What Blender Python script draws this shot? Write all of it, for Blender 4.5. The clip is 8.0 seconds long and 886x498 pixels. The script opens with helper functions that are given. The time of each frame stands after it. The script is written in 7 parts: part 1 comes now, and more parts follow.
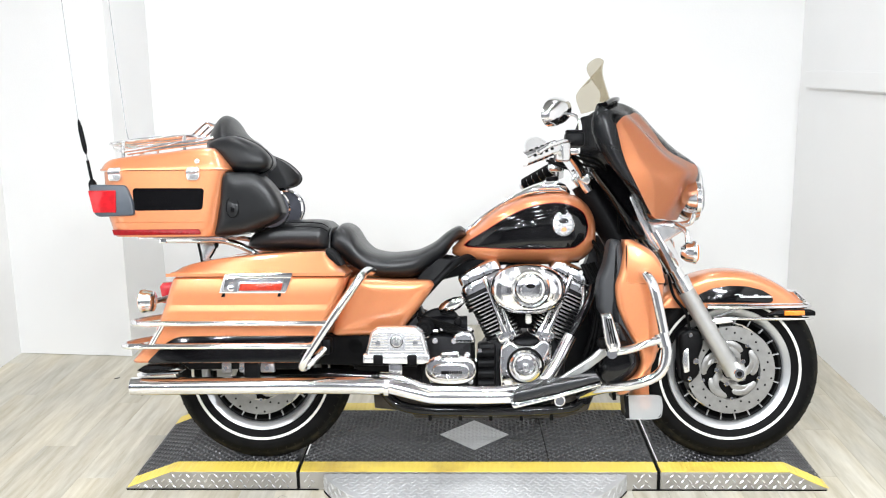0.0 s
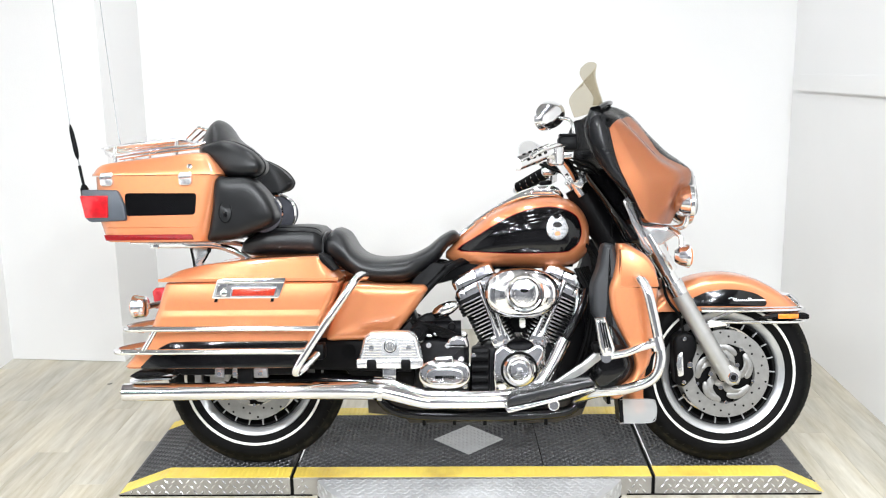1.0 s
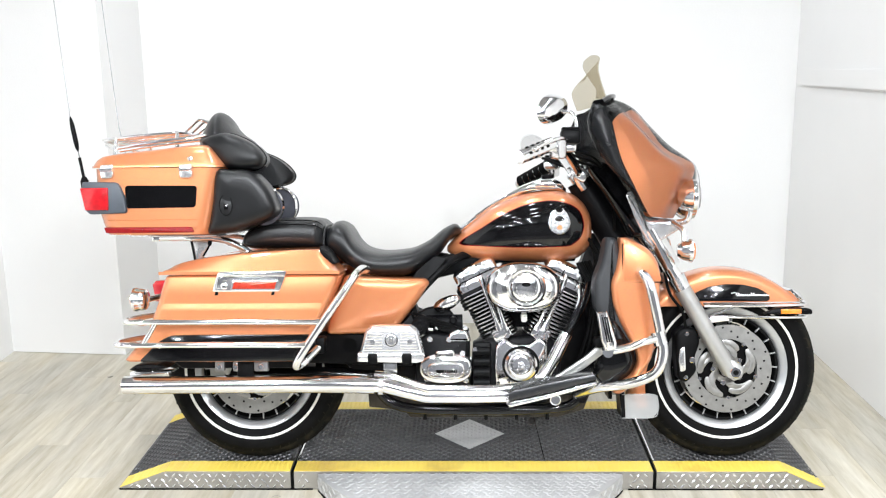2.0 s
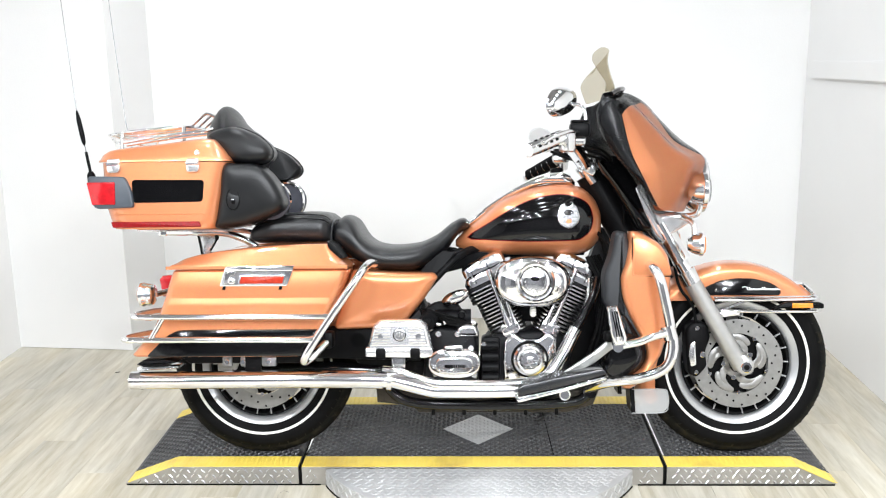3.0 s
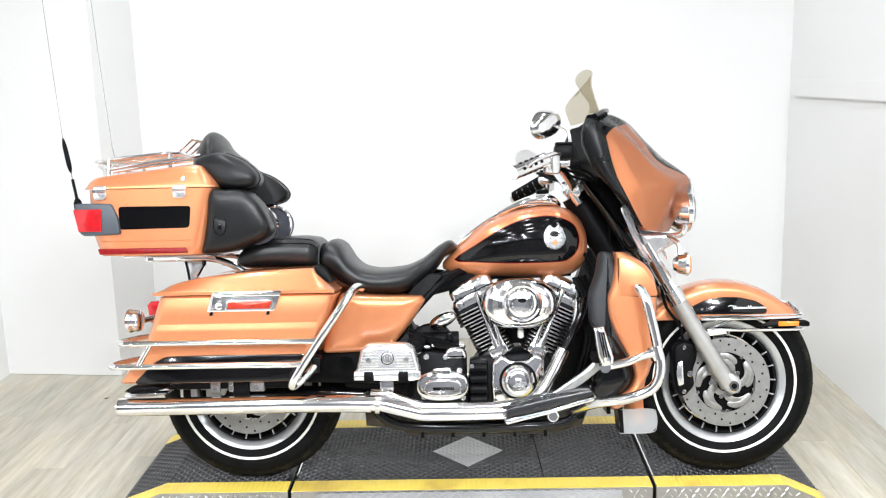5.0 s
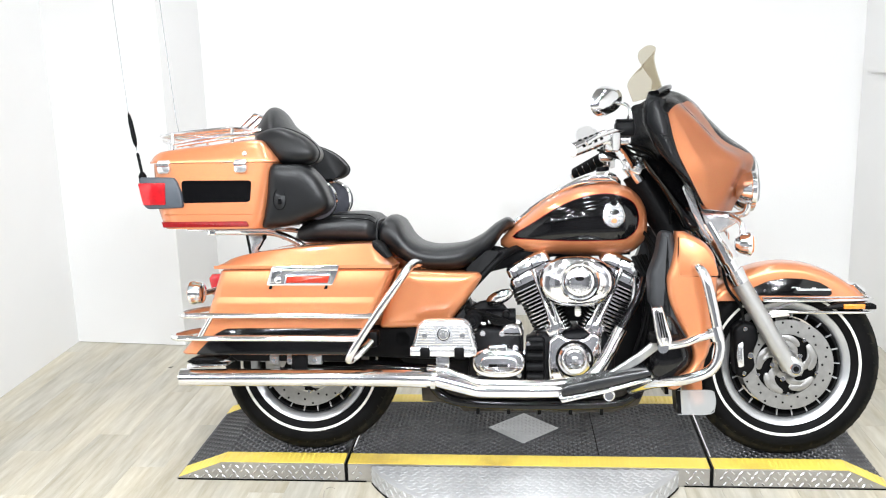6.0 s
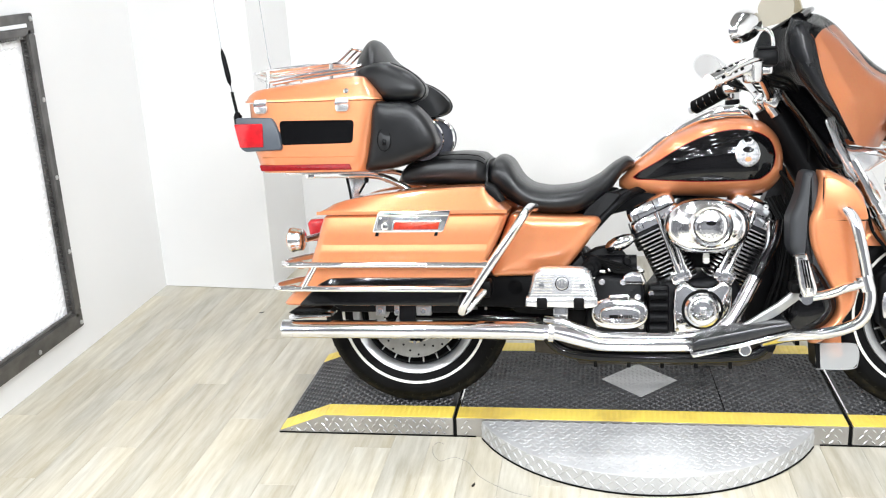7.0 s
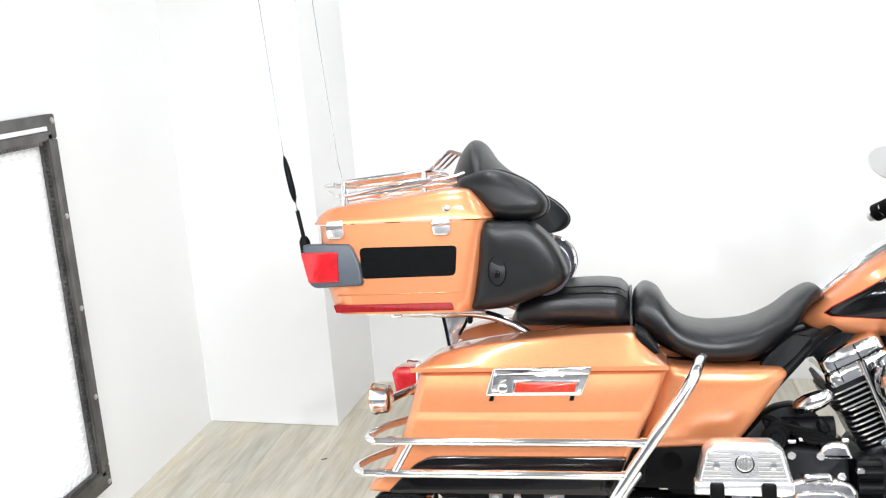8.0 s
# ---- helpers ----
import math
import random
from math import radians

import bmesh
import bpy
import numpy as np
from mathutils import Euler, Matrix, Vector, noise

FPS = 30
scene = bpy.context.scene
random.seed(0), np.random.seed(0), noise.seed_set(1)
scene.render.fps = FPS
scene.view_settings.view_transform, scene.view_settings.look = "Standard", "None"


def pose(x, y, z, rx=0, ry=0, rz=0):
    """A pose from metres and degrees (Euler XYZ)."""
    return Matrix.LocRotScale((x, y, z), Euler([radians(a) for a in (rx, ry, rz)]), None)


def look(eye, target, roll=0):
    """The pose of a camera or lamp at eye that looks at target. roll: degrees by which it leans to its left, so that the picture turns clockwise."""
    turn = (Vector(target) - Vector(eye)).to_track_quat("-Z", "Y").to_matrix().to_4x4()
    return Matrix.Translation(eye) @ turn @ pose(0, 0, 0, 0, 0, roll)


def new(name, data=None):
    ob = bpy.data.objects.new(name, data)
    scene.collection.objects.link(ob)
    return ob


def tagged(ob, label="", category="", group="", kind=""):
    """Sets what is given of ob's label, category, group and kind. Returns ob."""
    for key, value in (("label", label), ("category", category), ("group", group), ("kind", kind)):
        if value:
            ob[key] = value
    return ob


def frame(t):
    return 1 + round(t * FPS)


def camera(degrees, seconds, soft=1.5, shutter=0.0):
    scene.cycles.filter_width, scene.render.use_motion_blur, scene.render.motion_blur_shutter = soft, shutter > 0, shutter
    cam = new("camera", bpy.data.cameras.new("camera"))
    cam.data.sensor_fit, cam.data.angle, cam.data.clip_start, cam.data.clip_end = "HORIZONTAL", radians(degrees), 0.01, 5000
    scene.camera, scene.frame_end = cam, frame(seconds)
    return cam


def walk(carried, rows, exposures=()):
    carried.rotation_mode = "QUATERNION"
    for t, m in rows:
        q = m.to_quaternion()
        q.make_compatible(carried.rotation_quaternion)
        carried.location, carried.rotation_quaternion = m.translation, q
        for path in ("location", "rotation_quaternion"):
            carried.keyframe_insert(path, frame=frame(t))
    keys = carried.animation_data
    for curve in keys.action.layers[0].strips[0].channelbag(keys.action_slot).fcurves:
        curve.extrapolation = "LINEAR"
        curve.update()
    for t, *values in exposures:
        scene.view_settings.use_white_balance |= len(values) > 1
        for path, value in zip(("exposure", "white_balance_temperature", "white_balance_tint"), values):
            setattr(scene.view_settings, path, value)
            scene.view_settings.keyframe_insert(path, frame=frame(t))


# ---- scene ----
cam = camera(48.9, 8.0, soft=1.15)
PATH = [
    (0, (-0.046, -0.131, 1.478), (-0.113, 1.821, 1.049), -0.8),
    (0.5, (-0.045, -0.127, 1.477), (-0.106, 1.825, 1.049), -0.9),
    (1, (-0.044, -0.124, 1.479), (-0.099, 1.83, 1.057), -0.9),
    (1.5, (-0.044, -0.12, 1.478), (-0.095, 1.833, 1.052), -0.7),
    (3, (-0.052, -0.092, 1.465), (-0.123, 1.858, 1.023), -0.9),
    (3.5, (-0.038, -0.091, 1.471), (-0.085, 1.862, 1.041), -1.5),
    (4, (-0.037, -0.102, 1.476), (-0.092, 1.856, 1.071), -1.3),
    (5.5, (-0.035, -0.095, 1.482), (-0.093, 1.862, 1.074), -1.7),
    (6, (-0.019, -0.093, 1.487), (-0.202, 1.847, 1.033), -1.6),
    (6.2, (-0.001, -0.091, 1.497), (-0.279, 1.834, 1.029), -2.1),
    (6.4, (-0.025, -0.071, 1.488), (-0.450, 1.822, 1.001), -1.0),
    (6.5, (-0.048, -0.044, 1.497), (-0.489, 1.845, 1.008), -1.8),
    (6.8, (-0.138, 0.026, 1.500), (-0.486, 1.919, 0.957), -2.9),
    (7, (-0.199, 0.099, 1.475), (-0.508, 1.988, 0.893), -3.0),
    (7.2, (-0.251, 0.191, 1.472), (-0.532, 2.084, 0.894), -4.2),
    (7.5, (-0.308, 0.421, 1.438), (-0.621, 2.338, 0.961), -2.8),
    (8, (-0.508, 0.771, 1.477), (-0.893, 2.687, 1.053), -4.4),
]
walk(cam, [(t, look(eye, target, roll)) for t, eye, target, roll in PATH],
     [(0, -0.05), (5.5, -0.05), (6.5, 0.04), (7, -0.02), (8, 0.0)])
# ------------------------------------------------------------------ world and lights
ROOM_L, ROOM_R, ROOM_B, BAY_F, CEIL = -2.25, 1.545, 4.75, 1.0, 2.9
SHOP_L, SHOP_R, ROOM_F = -4.6, 3.9, -4.2
world = bpy.data.worlds.new("world")
scene.world = world
world.use_nodes = True
world.node_tree.nodes["Background"].inputs[0].default_value = (0.9, 0.93, 1.0, 1)
world.node_tree.nodes["Background"].inputs[1].default_value = 0.35


def lamp(x, y, power, size, colour=(0.915, 0.955, 1.0)):
    data = bpy.data.lights.new("ceiling_lamp", "AREA")
    data.shape, data.size, data.energy, data.color = "DISK", size, power, colour
    ob = new("ceiling_lamp_light", data)
    ob.matrix_world = look((x, y, CEIL - 0.045), (x, y, 0))
    return ob


LAMPS = [(x, y) for y in (0.4, 1.3, 2.2, 3.1, 3.95) for x in (-1.25, -0.20, 0.85)]
for lx, ly in LAMPS:
    lamp(lx, ly, (7.4 if ly < 3 else 8.6) * ((1.3 if ly < 2 else 0.7 if ly < 3 else 0.4 if ly < 3.5 else 0.8) if lx > 0.5 else 1.0 if lx > -1 else 0.95 if ly < 2 else 1.05), 0.16)
# added fill lamps behind the camera, strongest at right to lift the fairing
SHOP_FILL_LAMPS = [(x, y) for y in (-2.7, -1.6, -0.5) for x in (-2.9, -1.8, -0.7, 0.4, 1.5)]
for lx, ly in SHOP_FILL_LAMPS:
    lamp(lx, ly, 95 if lx > 1 else 60 if lx > 0 else 47, 0.16)

# ------------------------------------------------------------------ materials
MATS = {}


def material(name, colour, rough=0.5, metal=0.0, coat=0.0, vary=0.0, scale=6.0, bump=0.0, bump_scale=120.0,
             rough_vary=0.0, trans=0.0, ior=1.5, random_tint=0.0, flake=0.0, spec=0.5, stain=None, stain_amount=0.0):
    m = bpy.data.materials.new(name)
    m.use_nodes = True
    nt = m.node_tree
    b = nt.nodes["Principled BSDF"]
    b.inputs["Base Color"].default_value = (*colour, 1)
    b.inputs["Roughness"].default_value = rough
    b.inputs["Metallic"].default_value = metal
    b.inputs["Coat Weight"].default_value = coat
    b.inputs["Coat Roughness"].default_value = 0.03
    b.inputs["Transmission Weight"].default_value = trans
    b.inputs["IOR"].default_value = ior
    b.inputs["Specular IOR Level"].default_value = spec
    tc = nt.nodes.new("ShaderNodeTexCoord")
    last = None
    if vary or stain_amount:
        n = nt.nodes.new("ShaderNodeTexNoise")
        n.inputs["Scale"].default_value = scale
        n.inputs["Detail"].default_value = 6
        nt.links.new(tc.outputs["Object"], n.inputs["Vector"])
        mix = nt.nodes.new("ShaderNodeMix")
        mix.data_type = "RGBA"
        dark = stain if stain else tuple(c * (1 - vary) for c in colour)
        light = tuple(min(1, c * (1 + vary * 0.6)) for c in colour)
        mix.inputs[6].default_value = (*dark, 1)
        mix.inputs[7].default_value = (*light, 1)
        ramp = nt.nodes.new("ShaderNodeMapRange")
        ramp.inputs[1].default_value = 0.3 if not stain_amount else 0.25
        ramp.inputs[2].default_value = 0.7 if not stain_amount else 0.25 + stain_amount
        nt.links.new(n.outputs["Fac"], ramp.inputs[0])
        nt.links.new(ramp.outputs[0], mix.inputs[0])
        last = mix.outputs[2]
    if flake:
        v = nt.nodes.new("ShaderNodeTexVoronoi")
        v.inputs["Scale"].default_value = 900
        nt.links.new(tc.outputs["Object"], v.inputs["Vector"])
        mx = nt.nodes.new("ShaderNodeMix")
        mx.data_type = "RGBA"
        mx.blend_type = "OVERLAY"
        mx.inputs[0].default_value = flake
        if last:
            nt.links.new(last, mx.inputs[6])
        else:
            mx.inputs[6].default_value = (*colour, 1)
        nt.links.new(v.outputs["Color"], mx.inputs[7])
        last = mx.outputs[2]
    if random_tint:
        oi = nt.nodes.new("ShaderNodeObjectInfo")
        hs = nt.nodes.new("ShaderNodeHueSaturation")
        mr = nt.nodes.new("ShaderNodeMapRange")
        mr.inputs[3].default_value = 1 - random_tint
        mr.inputs[4].default_value = 1 + random_tint
        nt.links.new(oi.outputs["Random"], mr.inputs[0])
        nt.links.new(mr.outputs[0], hs.inputs["Value"])
        if last:
            nt.links.new(last, hs.inputs["Color"])
        else:
            hs.inputs["Color"].default_value = (*colour, 1)
        last = hs.outputs["Color"]
    if last:
        nt.links.new(last, b.inputs["Base Color"])
    if rough_vary:
        n2 = nt.nodes.new("ShaderNodeTexNoise")
        n2.inputs["Scale"].default_value = scale * 3
        n2.inputs["Detail"].default_value = 5
        nt.links.new(tc.outputs["Object"], n2.inputs["Vector"])
        mr2 = nt.nodes.new("ShaderNodeMapRange")
        mr2.inputs[3].default_value = max(0.0, rough - rough_vary)
        mr2.inputs[4].default_value = min(1.0, rough + rough_vary)
        nt.links.new(n2.outputs["Fac"], mr2.inputs[0])
        nt.links.new(mr2.outputs[0], b.inputs["Roughness"])
    if bump:
        n3 = nt.nodes.new("ShaderNodeTexNoise")
        n3.inputs["Scale"].default_value = bump_scale
        n3.inputs["Detail"].default_value = 4
        nt.links.new(tc.outputs["Object"], n3.inputs["Vector"])
        bp = nt.nodes.new("ShaderNodeBump")
        bp.inputs["Strength"].default_value = bump
        bp.inputs["Distance"].default_value = 0.004
        nt.links.new(n3.outputs["Fac"], bp.inputs["Height"])
        nt.links.new(bp.outputs["Normal"], b.inputs["Normal"])
    MATS[name] = m
    return m


ORANGE = material("copper_orange_paint", (0.69, 0.252, 0.106), 0.31, 0.50, 1.0, vary=0.07, scale=3, flake=0.14)
BLACK = material("black_gloss_paint", (0.0028, 0.0028, 0.0032), 0.08, 0.0, 0.0, vary=0.3, scale=9, spec=0.42)
SATIN = material("satin_black_plastic", (0.0036, 0.0036, 0.004), 0.40, 0.0, 0.0, vary=0.35, scale=14, bump=0.06, bump_scale=300, spec=0.085)
GREYPL = material("slate_grey_plastic", (0.055, 0.066, 0.082), 0.42, vary=0.2, scale=14, bump=0.05, bump_scale=260)
WRINKLE = material("wrinkle_black_paint", (0.004, 0.004, 0.0048), 0.45, 0.0, 0.0, vary=0.4, scale=30, bump=0.3, bump_scale=420, spec=0.15)
VINYL = material("black_vinyl", (0.0055, 0.0058, 0.0066), 0.33, vary=0.3, scale=10, bump=0.12, bump_scale=340, rough_vary=0.06, spec=0.40)
RUBBER = material("tyre_rubber", (0.0034, 0.0034, 0.0034), 0.55, vary=0.4, scale=18, bump=0.12, bump_scale=160, rough_vary=0.12, spec=0.07)
DUSTY = material("dusty_tread_rubber", (0.006, 0.0058, 0.005), 0.8, vary=0.55, scale=26, bump=0.4, bump_scale=70, spec=0.10, stain=(0.032, 0.027, 0.017), stain_amount=0.28)
WHITEWALL = material("white_rubber", (0.74, 0.73, 0.68), 0.5, vary=0.08, scale=20)
CHROME = material("chrome", (0.86, 0.86, 0.87), 0.09, 1.0, rough_vary=0.04, scale=8)
BRIGHT = material("softly_polished_chrome", (0.88, 0.88, 0.89), 0.10, 1.0, rough_vary=0.06, scale=14, bump=0.55, bump_scale=26)
POLISHED = material("polished_aluminium", (0.80, 0.80, 0.805), 0.22, 1.0, vary=0.08, scale=12, rough_vary=0.08)
FORKGREY = material("clear_coated_aluminium", (0.45, 0.447, 0.435), 0.36, 0.75, 0.25, vary=0.08, scale=24, bump=0.04, bump_scale=500)
STEEL = material("brushed_disc_steel", (0.30, 0.295, 0.285), 0.38, 0.9, vary=0.15, scale=40, rough_vary=0.1)
CASTSILVER = material("plated_cast_silver", (0.80, 0.80, 0.805), 0.20, 0.80, 0.4, vary=0.08, scale=16, rough_vary=0.08)
BADGE_M = material("engraved_badge_silver", (0.36, 0.36, 0.37), 0.34, 0.9, vary=0.5, scale=140, bump=0.5, bump_scale=260)
RIMSILVER = material("machined_rim_silver", (0.44, 0.445, 0.45), 0.3, 0.65, 0.3, vary=0.12, scale=14)
RED = material("red_lens", (0.50, 0.008, 0.014), 0.12, 0.0, 0.6, vary=0.25, scale=60, bump=0.15, bump_scale=240)
DARKRED = material("dark_red_reflector", (0.24, 0.005, 0.007), 0.38, 0.0, 0.0, vary=0.3, scale=90, bump=0.2, bump_scale=260, spec=0.22)
AMBER = material("amber_lens", (0.85, 0.24, 0.015), 0.15, 0.0, 1.0, vary=0.2, scale=70, bump=0.2, bump_scale=240)
CLEAR = material("clear_lens", (0.9, 0.92, 0.93), 0.05, 0.0, 0.0, trans=0.9, ior=1.3)
BROWNOIL = material("dark_oiled_metal", (0.05, 0.042, 0.032), 0.45, 0.6, vary=0.5, scale=22, bump=0.2, bump_scale=120)
ALU_TREAD = material("bare_tread_aluminium", (0.40, 0.385, 0.36), 0.36, 0.8, vary=0.24, scale=7, rough_vary=0.12, bump=0.08, bump_scale=220)
ALU_WORN = material("worn_disc_aluminium", (0.52, 0.52, 0.52), 0.52, 0.5, vary=0.2, scale=4, rough_vary=0.14, bump=0.1, bump_scale=160)
MAT_BLACK = material("black_tread_mat", (0.018, 0.018, 0.019), 0.38, 0.25, vary=0.45, scale=5, rough_vary=0.15, bump=0.12, bump_scale=200, spec=0.4)
YELLOW = material("yellow_edge_paint", (0.74, 0.56, 0.095), 0.42, 0.0, 0.2, vary=0.16, scale=6, bump=0.12, bump_scale=150, stain=(0.52, 0.36, 0.07), stain_amount=0.24)
WALL = material("white_wall_paint", (0.775, 0.771, 0.762), 0.6, vary=0.03, scale=1.2, bump=0.12, bump_scale=130)
# greys of the added walls out of view, dark for the chrome to reflect
WALL_DIM = material("unseen_wall_grey", (0.24, 0.24, 0.245), 0.7, vary=0.1, scale=1.5, bump=0.1, bump_scale=120)
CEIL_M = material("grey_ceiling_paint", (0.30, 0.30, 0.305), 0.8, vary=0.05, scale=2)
WALL_DARK = material("unseen_wall_charcoal", (0.09, 0.09, 0.095), 0.7, vary=0.2, scale=1.5, bump=0.1, bump_scale=120)
SHIELD = material("black_moulded_plastic", (0.016, 0.0168, 0.0188), 0.24, vary=0.25, scale=10, bump=0.05, bump_scale=300, spec=0.5)
SLATE = material("slate_vinyl_trim", (0.018, 0.0196, 0.0225), 0.5, vary=0.2, scale=12, bump=0.1, bump_scale=300)
SPEAKER_M = material("blue_grey_speaker_cloth", (0.06, 0.062, 0.078), 0.7, vary=0.3, scale=30, bump=0.3, bump_scale=500)
# pale metal for script and grip caps, and the grille lip's painted highlight
PALE_METAL = material("pale_lip_highlight_and_trim", (0.86, 0.86, 0.87), 0.45, 0.2, vary=0.08, scale=20)
# lighter copy of the mat black: glints on the treads put into the colour
TREAD_M = material("tread_glint_grey", (0.10, 0.10, 0.104), 0.36, 0.5, vary=0.4, scale=7, rough_vary=0.12, spec=0.5)
FRAME_M = material("galvanised_dark_steel", (0.15, 0.145, 0.14), 0.38, 0.8, vary=0.45, scale=9, rough_vary=0.15)
# darker zinc with the latch recess's shade in its colour, also on brackets
LATCHGREY = material("shaded_latch_zinc", (0.30, 0.30, 0.31), 0.3, 0.85, vary=0.25, scale=20)
ORANGERED = material("orange_red_reflector", (0.42, 0.030, 0.012), 0.18, 0.0, 0.3, vary=0.25, scale=90, bump=0.2, bump_scale=260)
SCREW_M = material("screw_zinc", (0.55, 0.55, 0.55), 0.3, 0.9)
FILTER_M = material("white_filter_fleece", (0.95, 0.95, 0.95), 0.9, vary=0.02, scale=12, bump=0.1, bump_scale=90)
MESH_M = material("painted_mesh_wire", (0.93, 0.93, 0.93), 0.6, 0.0)
WIRE_M = material("antenna_steel", (0.20, 0.20, 0.21), 0.35, 0.9)
# dark floor beyond the planks, added out of view to deepen chrome reflections
FLOORBASE = material("unseen_dark_floor", (0.07, 0.068, 0.066), 0.6, vary=0.3, scale=2, bump=0.1, bump_scale=60)
THREAD_M = material("grey_thread", (0.30, 0.29, 0.26), 0.8)
LAMPWHITE = material("lamp_housing_white", (0.8, 0.8, 0.8), 0.5)


def tinted(name, colour, rough, amount):
    """A thin tinted sheet: part glass gloss, part see-through."""
    m = bpy.data.materials.new(name)
    m.use_nodes = True
    nt = m.node_tree
    out = nt.nodes["Material Output"]
    tr = nt.nodes.new("ShaderNodeBsdfTransparent")
    tr.inputs[0].default_value = (*colour, 1)
    gl = nt.nodes["Principled BSDF"]
    gl.inputs["Base Color"].default_value = (*[c * 0.55 for c in colour], 1)
    gl.inputs["Roughness"].default_value = rough
    mx = nt.nodes.new("ShaderNodeMixShader")
    mx.inputs[0].default_value = amount
    nt.links.new(tr.outputs[0], mx.inputs[1])
    nt.links.new(gl.outputs[0], mx.inputs[2])
    nt.links.new(mx.outputs[0], out.inputs[0])
    return m


SMOKE = tinted("smoked_windshield", (0.80, 0.77, 0.70), 0.12, 0.03)
ACRYLIC = tinted("clear_acrylic", (0.97, 0.98, 0.98), 0.25, 0.42)


def plank_material():
    m = bpy.data.materials.new("washed_oak_vinyl")
    m.use_nodes = True
    nt = m.node_tree
    b = nt.nodes["Principled BSDF"]
    tc = nt.nodes.new("ShaderNodeTexCoord")
    oi = nt.nodes.new("ShaderNodeObjectInfo")
    off = nt.nodes.new("ShaderNodeVectorMath")
    off.operation = "ADD"
    sc = nt.nodes.new("ShaderNodeVectorMath")
    sc.operation = "SCALE"
    cmb = nt.nodes.new("ShaderNodeCombineXYZ")
    for i in range(3):
        nt.links.new(oi.outputs["Random"], cmb.inputs[i])
    nt.links.new(cmb.outputs[0], sc.inputs[0])
    sc.inputs["Scale"].default_value = 37.0
    nt.links.new(tc.outputs["Object"], off.inputs[0])
    nt.links.new(sc.outputs[0], off.inputs[1])
    mp = nt.nodes.new("ShaderNodeMapping")
    mp.inputs["Scale"].default_value = (14.0, 1.4, 1.0)
    nt.links.new(off.outputs[0], mp.inputs[0])
    grain = nt.nodes.new("ShaderNodeTexNoise")
    grain.inputs["Scale"].default_value = 2.6
    grain.inputs["Detail"].default_value = 5
    grain.inputs["Roughness"].default_value = 0.62
    nt.links.new(mp.outputs[0], grain.inputs["Vector"])
    mp2 = nt.nodes.new("ShaderNodeMapping")
    mp2.inputs["Scale"].default_value = (5.0, 1.2, 1.0)
    nt.links.new(off.outputs[0], mp2.inputs[0])
    blot = nt.nodes.new("ShaderNodeTexNoise")
    blot.inputs["Scale"].default_value = 1.5
    blot.inputs["Detail"].default_value = 3
    nt.links.new(mp2.outputs[0], blot.inputs["Vector"])
    r1 = nt.nodes.new("ShaderNodeValToRGB")
    r1.color_ramp.elements[0].position, r1.color_ramp.elements[1].position = 0.3, 0.72
    r1.color_ramp.elements[0].color = (0.250, 0.210, 0.130, 1)
    r1.color_ramp.elements[1].color = (0.63, 0.605, 0.525, 1)
    nt.links.new(grain.outputs["Fac"], r1.inputs[0])
    r2 = nt.nodes.new("ShaderNodeValToRGB")
    r2.color_ramp.elements[0].position, r2.color_ramp.elements[1].position = 0.35, 0.68
    r2.color_ramp.elements[0].color = (0.455, 0.436, 0.382, 1)
    r2.color_ramp.elements[1].color = (0.565, 0.506, 0.380, 1)
    nt.links.new(blot.outputs["Fac"], r2.inputs[0])
    mx = nt.nodes.new("ShaderNodeMix")
    mx.data_type = "RGBA"
    mx.inputs[0].default_value = 0.5
    nt.links.new(r1.outputs[0], mx.inputs[6])
    nt.links.new(r2.outputs[0], mx.inputs[7])
    hs = nt.nodes.new("ShaderNodeHueSaturation")
    mr = nt.nodes.new("ShaderNodeMapRange")
    mr.inputs[3].default_value, mr.inputs[4].default_value = 0.86, 1.10
    nt.links.new(oi.outputs["Random"], mr.inputs[0])
    nt.links.new(mr.outputs[0], hs.inputs["Value"])
    nt.links.new(mx.outputs[2], hs.inputs["Color"])
    nt.links.new(hs.outputs[0], b.inputs["Base Color"])
    b.inputs["Roughness"].default_value = 0.36
    b.inputs["Specular IOR Level"].default_value = 0.3
    bp = nt.nodes.new("ShaderNodeBump")
    bp.inputs["Strength"].default_value = 0.12
    bp.inputs["Distance"].default_value = 0.003
    nt.links.new(grain.outputs["Fac"], bp.inputs["Height"])
    nt.links.new(bp.outputs[0], b.inputs["Normal"])
    return m


PLANK = plank_material()

# ------------------------------------------------------------------ shape tools
def part(name, bm, mat, parent, label="", sharp=38, matrix=None):
    """One mesh object under a thing or a part."""
    bmesh.ops.recalc_face_normals(bm, faces=bm.faces)
    lim = radians(sharp)
    for f in bm.faces:
        f.smooth = True
    for e in bm.edges:
        e.smooth = not (len(e.link_faces) == 2 and e.calc_face_angle(0) > lim)
    me = bpy.data.meshes.new(name)
    bm.to_mesh(me)
    bm.free()
    for one in (mat if isinstance(mat, (list, tuple)) else [mat]):
        me.materials.append(one)
    ob = new(name, me)
    if parent is not None:
        ob.parent = parent
    if matrix is not None:
        ob.matrix_basis = matrix
    if label:
        tagged(ob, label)
    return ob


def V(x, s, h):
    """A place on the motorcycle: forward, out to its right side, up."""
    return Vector((x, -s, h))


